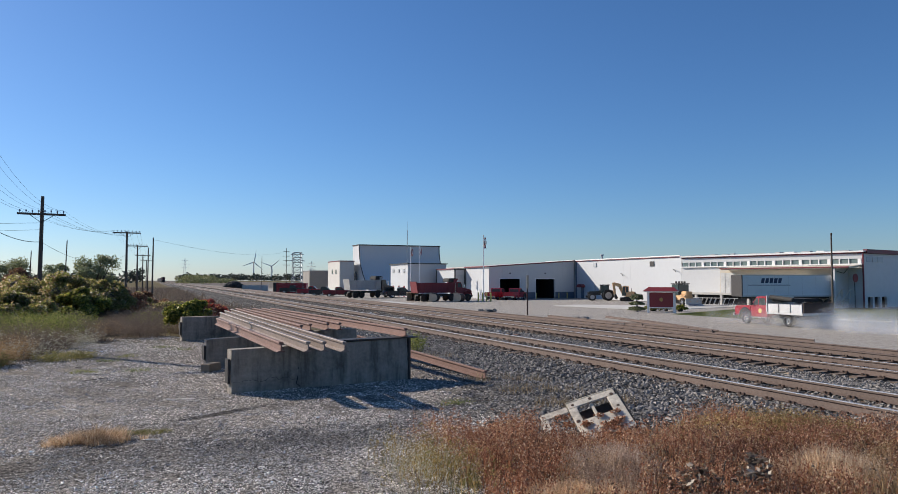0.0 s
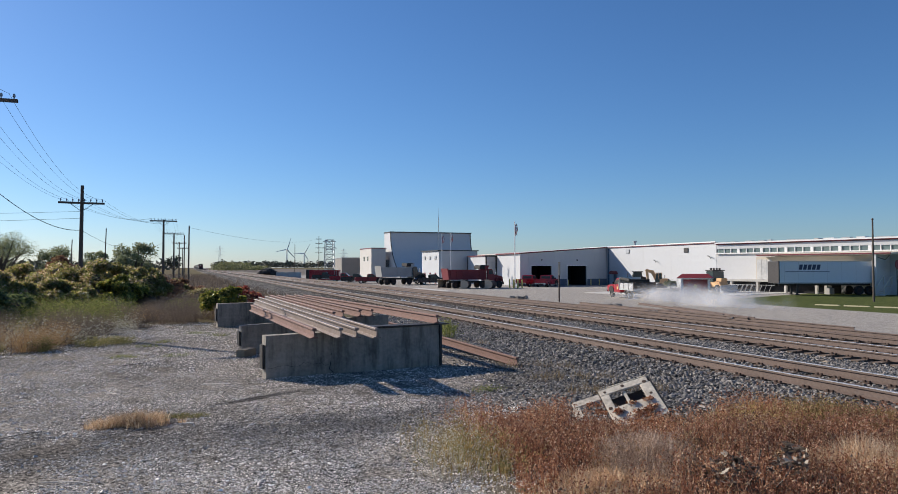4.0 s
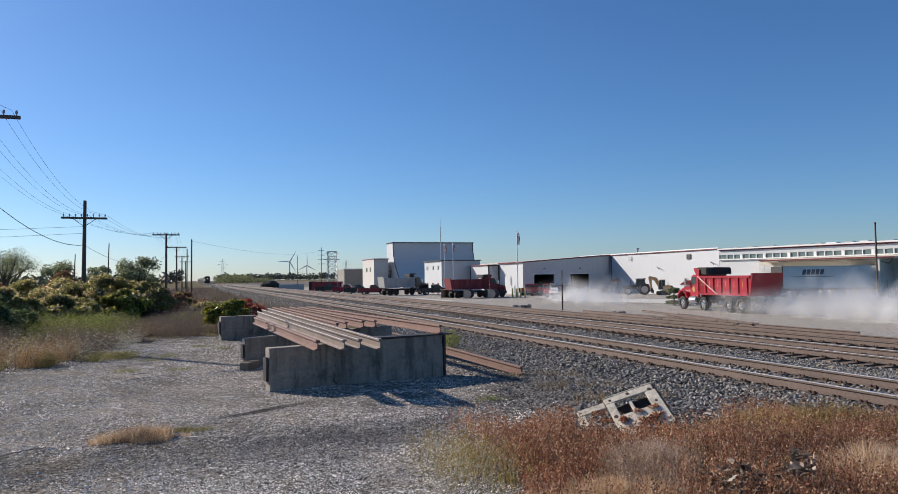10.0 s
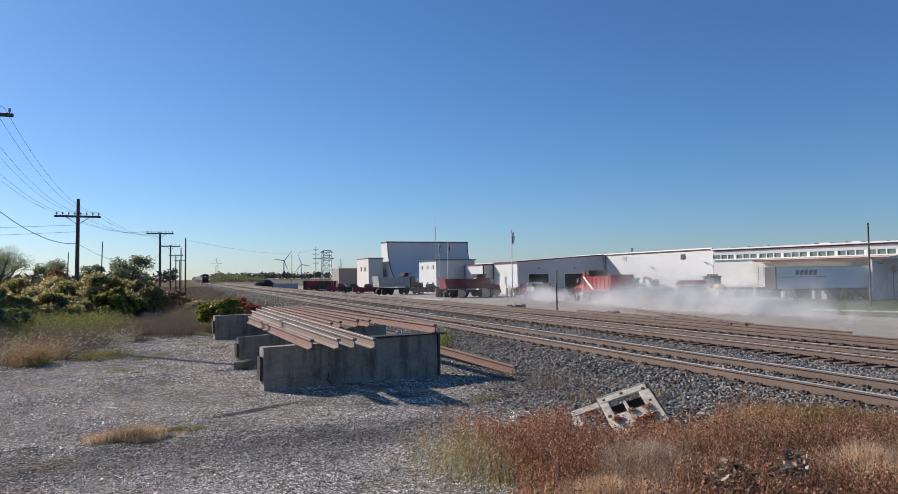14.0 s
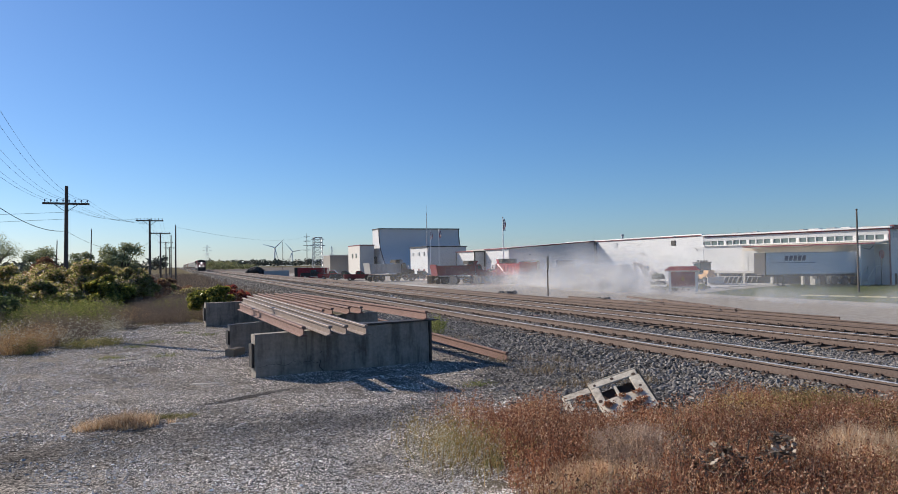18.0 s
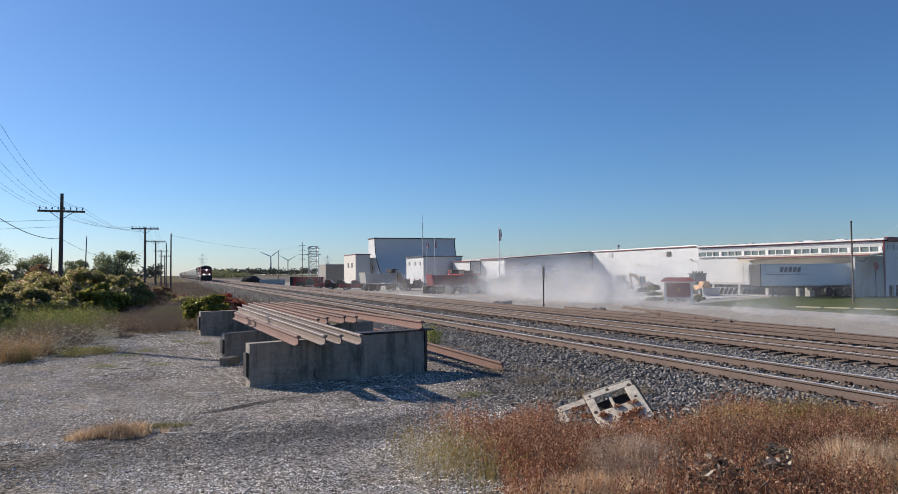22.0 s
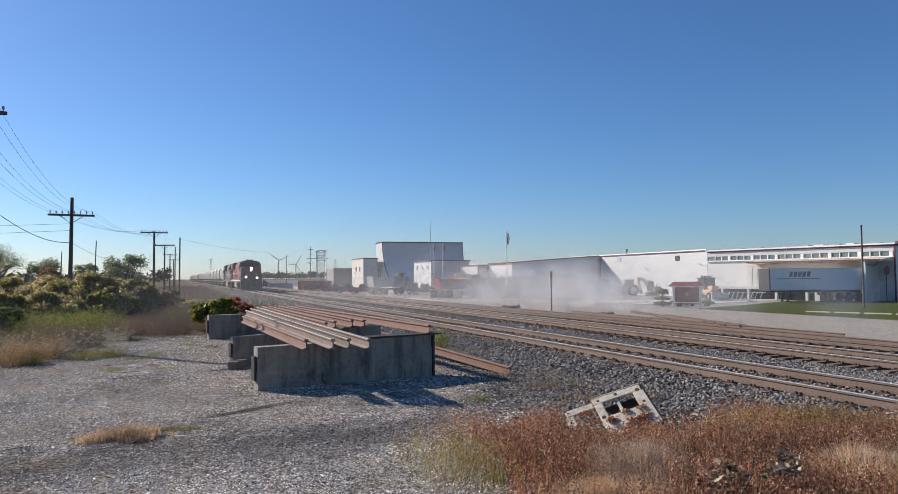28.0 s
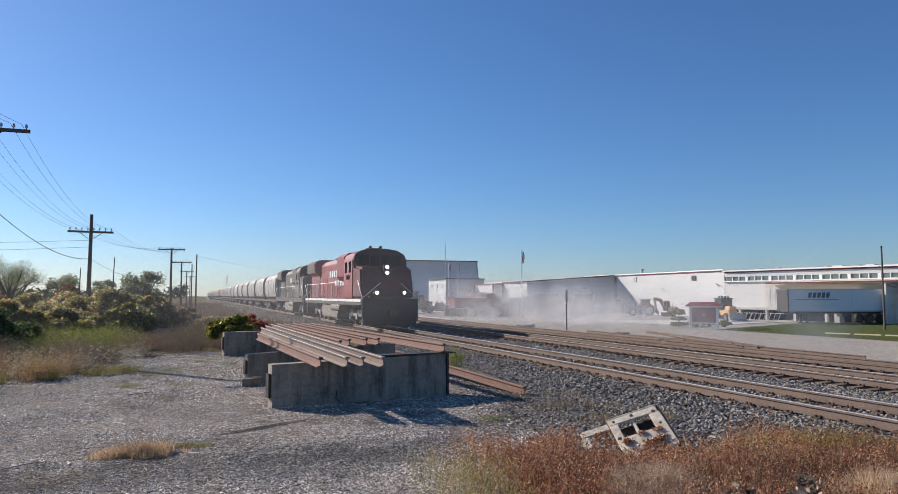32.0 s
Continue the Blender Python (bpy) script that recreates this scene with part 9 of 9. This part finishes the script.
PUFF_SMALL = dust_mesh(120, 0.9, 2.4, 0.5, 1.0, 1)
PUFF_LOW = dust_mesh(40, 1.6, 3.4, 0.35, 1.1, 5)
PUFF_MID = dust_mesh(54, 2.0, 4.0, 1.0, 1.6, 2)
PUFF_BIG = dust_mesh(44, 3.4, 5.0, 1.6, 2.4, 3)
PUFF_HAZE = dust_mesh(34, 9.0, 11.0, 1.9, 3.2, 4)
PUFF_VEIL = dust_mesh(30, 7.0, 5.0, 2.6, 4.5, 6)
for dust_me, dust_kind in ((PUFF_SMALL, "dust"), (PUFF_LOW, "dust_haze"), (PUFF_MID, "dust_mid"), (PUFF_BIG, "dust_thin"), (PUFF_HAZE, "dust_haze"), (PUFF_VEIL, "dust_veil")):
    dust_me.materials.append(MAT[dust_kind])


def puff(mesh, label):
    return tagged(part("dust_cloud", mesh, "dust"), label, "dust", "dust clouds", "stuff")


def spin(wheels, radius, rows):
    """Turns the wheels as far as the rows of (t, y) roll them."""
    for w in wheels:
        at = w.matrix_basis.translation.copy()
        out, t, y0 = [(rows[0][0], pose(*at))], rows[0][0], rows[0][1]
        for (ta, ya), (tb, yb) in zip(rows, rows[1:]):
            n = max(1, math.ceil(abs(yb - ya) / radius / 1.2))
            for k in range(1, n + 1):
                y = ya + (yb - ya) * k / n
                out.append((ta + (tb - ta) * k / n, pose(*at, -math.degrees((y - y0) / radius))))
        kept = [out[0]]
        for r in out[1:]:
            if frame(r[0]) > frame(kept[-1][0]):
                kept.append(r)
        walk(w, kept)


PICKUP_RUN = [(0, 37.7), (1, 43.7), (2, 49.9), (3, 56.1), (3.5, 59.2), (5.5, 70.2), (6.5, 75.3), (7.5, 79.0), (9.5, 84.2), (12.5, 90.2), (14.5, 94.5), (16.5, 101.0), (19, 110.5), (22, 121.0), (32, 121.0)]
DUMP_RUN = [(0, -22.5), (5, 14.0), (7, 28.4), (8, 35.8), (9, 42.6), (10, 48.8), (11, 54.6), (12, 60.6), (13, 66.5), (14.5, 75.0), (16.5, 86.0), (18.5, 97.0), (20.5, 107.0), (22.5, 113.0), (32, 113.0)]


def path_x(run_x, y, bend=86.0):
    return run_x + 0.18 * (min(max(y, 54), bend) - 54)


def motions():
    for ob, behind in TRAIN:
        walk(ob, [(t, pose(TRACK_X, front_at(t) + behind, 0.005, 0, 0, 180)) for t in spots(0, 32, 16)])
    for r, speed, first_turn in zip(ROTORS, (62, 55), (10, 50)):
        at = r.matrix_basis.translation.copy()
        walk(r, [(t, pose(*at, 0, first_turn + speed * t, 0)) for t in spots(0, 32, 32)])
    for ob, wheels, run, x0, rad, bend in ((moving_pickup, pickup_wheels, PICKUP_RUN, 41.2, 0.40, 99.0), (moving_dump, dump_wheels, DUMP_RUN, 42.4, 0.58, 75.0)):
        walk(ob, [(t, pose(path_x(x0, y, bend), y, YARD + 0.01, 0, 0, -math.degrees(math.atan(0.18)) * (0.6 + 0.4 * step(50, 60, y)) * (1 - step(bend - 6, bend + 6, y)))) for t, y in run])
        spin(wheels, rad, run)
    # dust rises from the road behind each truck, drifts towards the tracks' far end and thins out as it sinks
    rnd = random.Random(77)

    def when(run, y):
        for (ta, ya), (tb, yb) in zip(run, run[1:]):
            if ya <= y <= yb and yb > ya:
                return ta + (tb - ta) * (y - ya) / (yb - ya)
        return None

    plan = []
    for y in spots(12, 37, 7):
        plan.append((PUFF_SMALL, 41.4, y, -0.9 - 0.15 * (37 - y), 3.8, 0.6, 0.3))
    for y in spots(38, 98, 19):
        plan.append((PUFF_SMALL, 41.6, y, when(PICKUP_RUN, y + 2.5) or 12.5, 3.2 if y < 52 else 4.0, 0.6, 0.5))
    for y in spots(58, 88, 3):
        plan.append((PUFF_MID, 42.5, y, (when(PICKUP_RUN, y + 4) or 9) + 0.6, 5.5, 0.9, 0.8))
    for y in spots(8, 98, 32):
        plan.append((PUFF_SMALL, 42.6, y, (when(DUMP_RUN, y + 2.0) or 20) - 0.1, 4.5 if y < 52 else 7.0, 0.8, 0.5))
    for y in spots(8, 56, 12):
        plan.append((PUFF_MID, 43.6, y, (when(DUMP_RUN, y + 4.0) or 17) + 0.1, 4.0 if y < 34 else 5.5, 0.7, 0.5))
    for y in spots(14, 60, 9):
        plan.append((PUFF_LOW, 42.5, y, (when(DUMP_RUN, y + 4) or 17) + 2.0, 17.0, 0.6, 0.2))
    for y in spots(60, 94, 9):
        plan.append((PUFF_MID, 42.2, y, (when(DUMP_RUN, y + 5.5) or 17) + 0.5, 10.0, 1.1, 0.4))
    for y in spots(60, 100, 9):
        plan.append((PUFF_BIG, 43.0, y, (when(DUMP_RUN, y + 3) or 16) + 1.5, 22.0, 1.4, 0.25))
    for y in spots(34, 104, 6):
        plan.append((PUFF_HAZE, 45.0, y, 11.5 + 0.08 * (y - 34), 34.0, 1.5, 0.6))
    for mesh, x, y, t0, life, rise, wind in plan:
        o = puff(mesh, "drifting cloud of pale road dust")
        x = path_x(x, y) + rnd.uniform(-0.5, 0.5)
        a = rnd.choice((0, 180)) + rnd.uniform(-12, 12)
        hide = YARD - 16.0
        rows, up = [], YARD + rnd.uniform(-0.2, 0.2)
        for dt, z in ((-0.6, hide), (0.0, up - 0.9), (0.8, up), (life * 0.45, up + 0.35 * rise), (life * 0.8, up - 0.3), (life, up - 2.5), (life + 3, hide)):
            rows.append((t0 + dt, pose(x - wind * max(dt, 0), y + 0.3 * max(dt, 0), z, 0, 0, a)))
        inside = [r for r in rows if 0 < r[0] < 32]

        def where(t):
            if t <= rows[0][0]:
                return rows[0][1]
            for (ta, ma), (tb, mb) in zip(rows, rows[1:]):
                if ta <= t <= tb:
                    return ma.lerp(mb, (t - ta) / (tb - ta))
            return rows[-1][1]

        walk(o, [(0, where(0))] + inside + [(32, where(32))])
    # the thin veil of dust that has drifted over the line by the end
    for x, y, t0 in ((15, 52, 21.0), (9, 40, 22.5), (16, 38, 23.0), (3, 36, 24.0), (-3, 35, 25.0), (8, 60, 22.0), (22, 58, 20.0)):
        o = puff(PUFF_VEIL, "thin veil of pale dust drifting over the line")
        walk(o, [(t, pose(x + 0.35 * (30 - t), y, z)) for t, z in ((0, -26.0), (t0 - 5, -24.0), (t0, -9.0), (t0 + 3, -2.5), (t0 + 6, 0.0), (32, 0.3))])


motions()
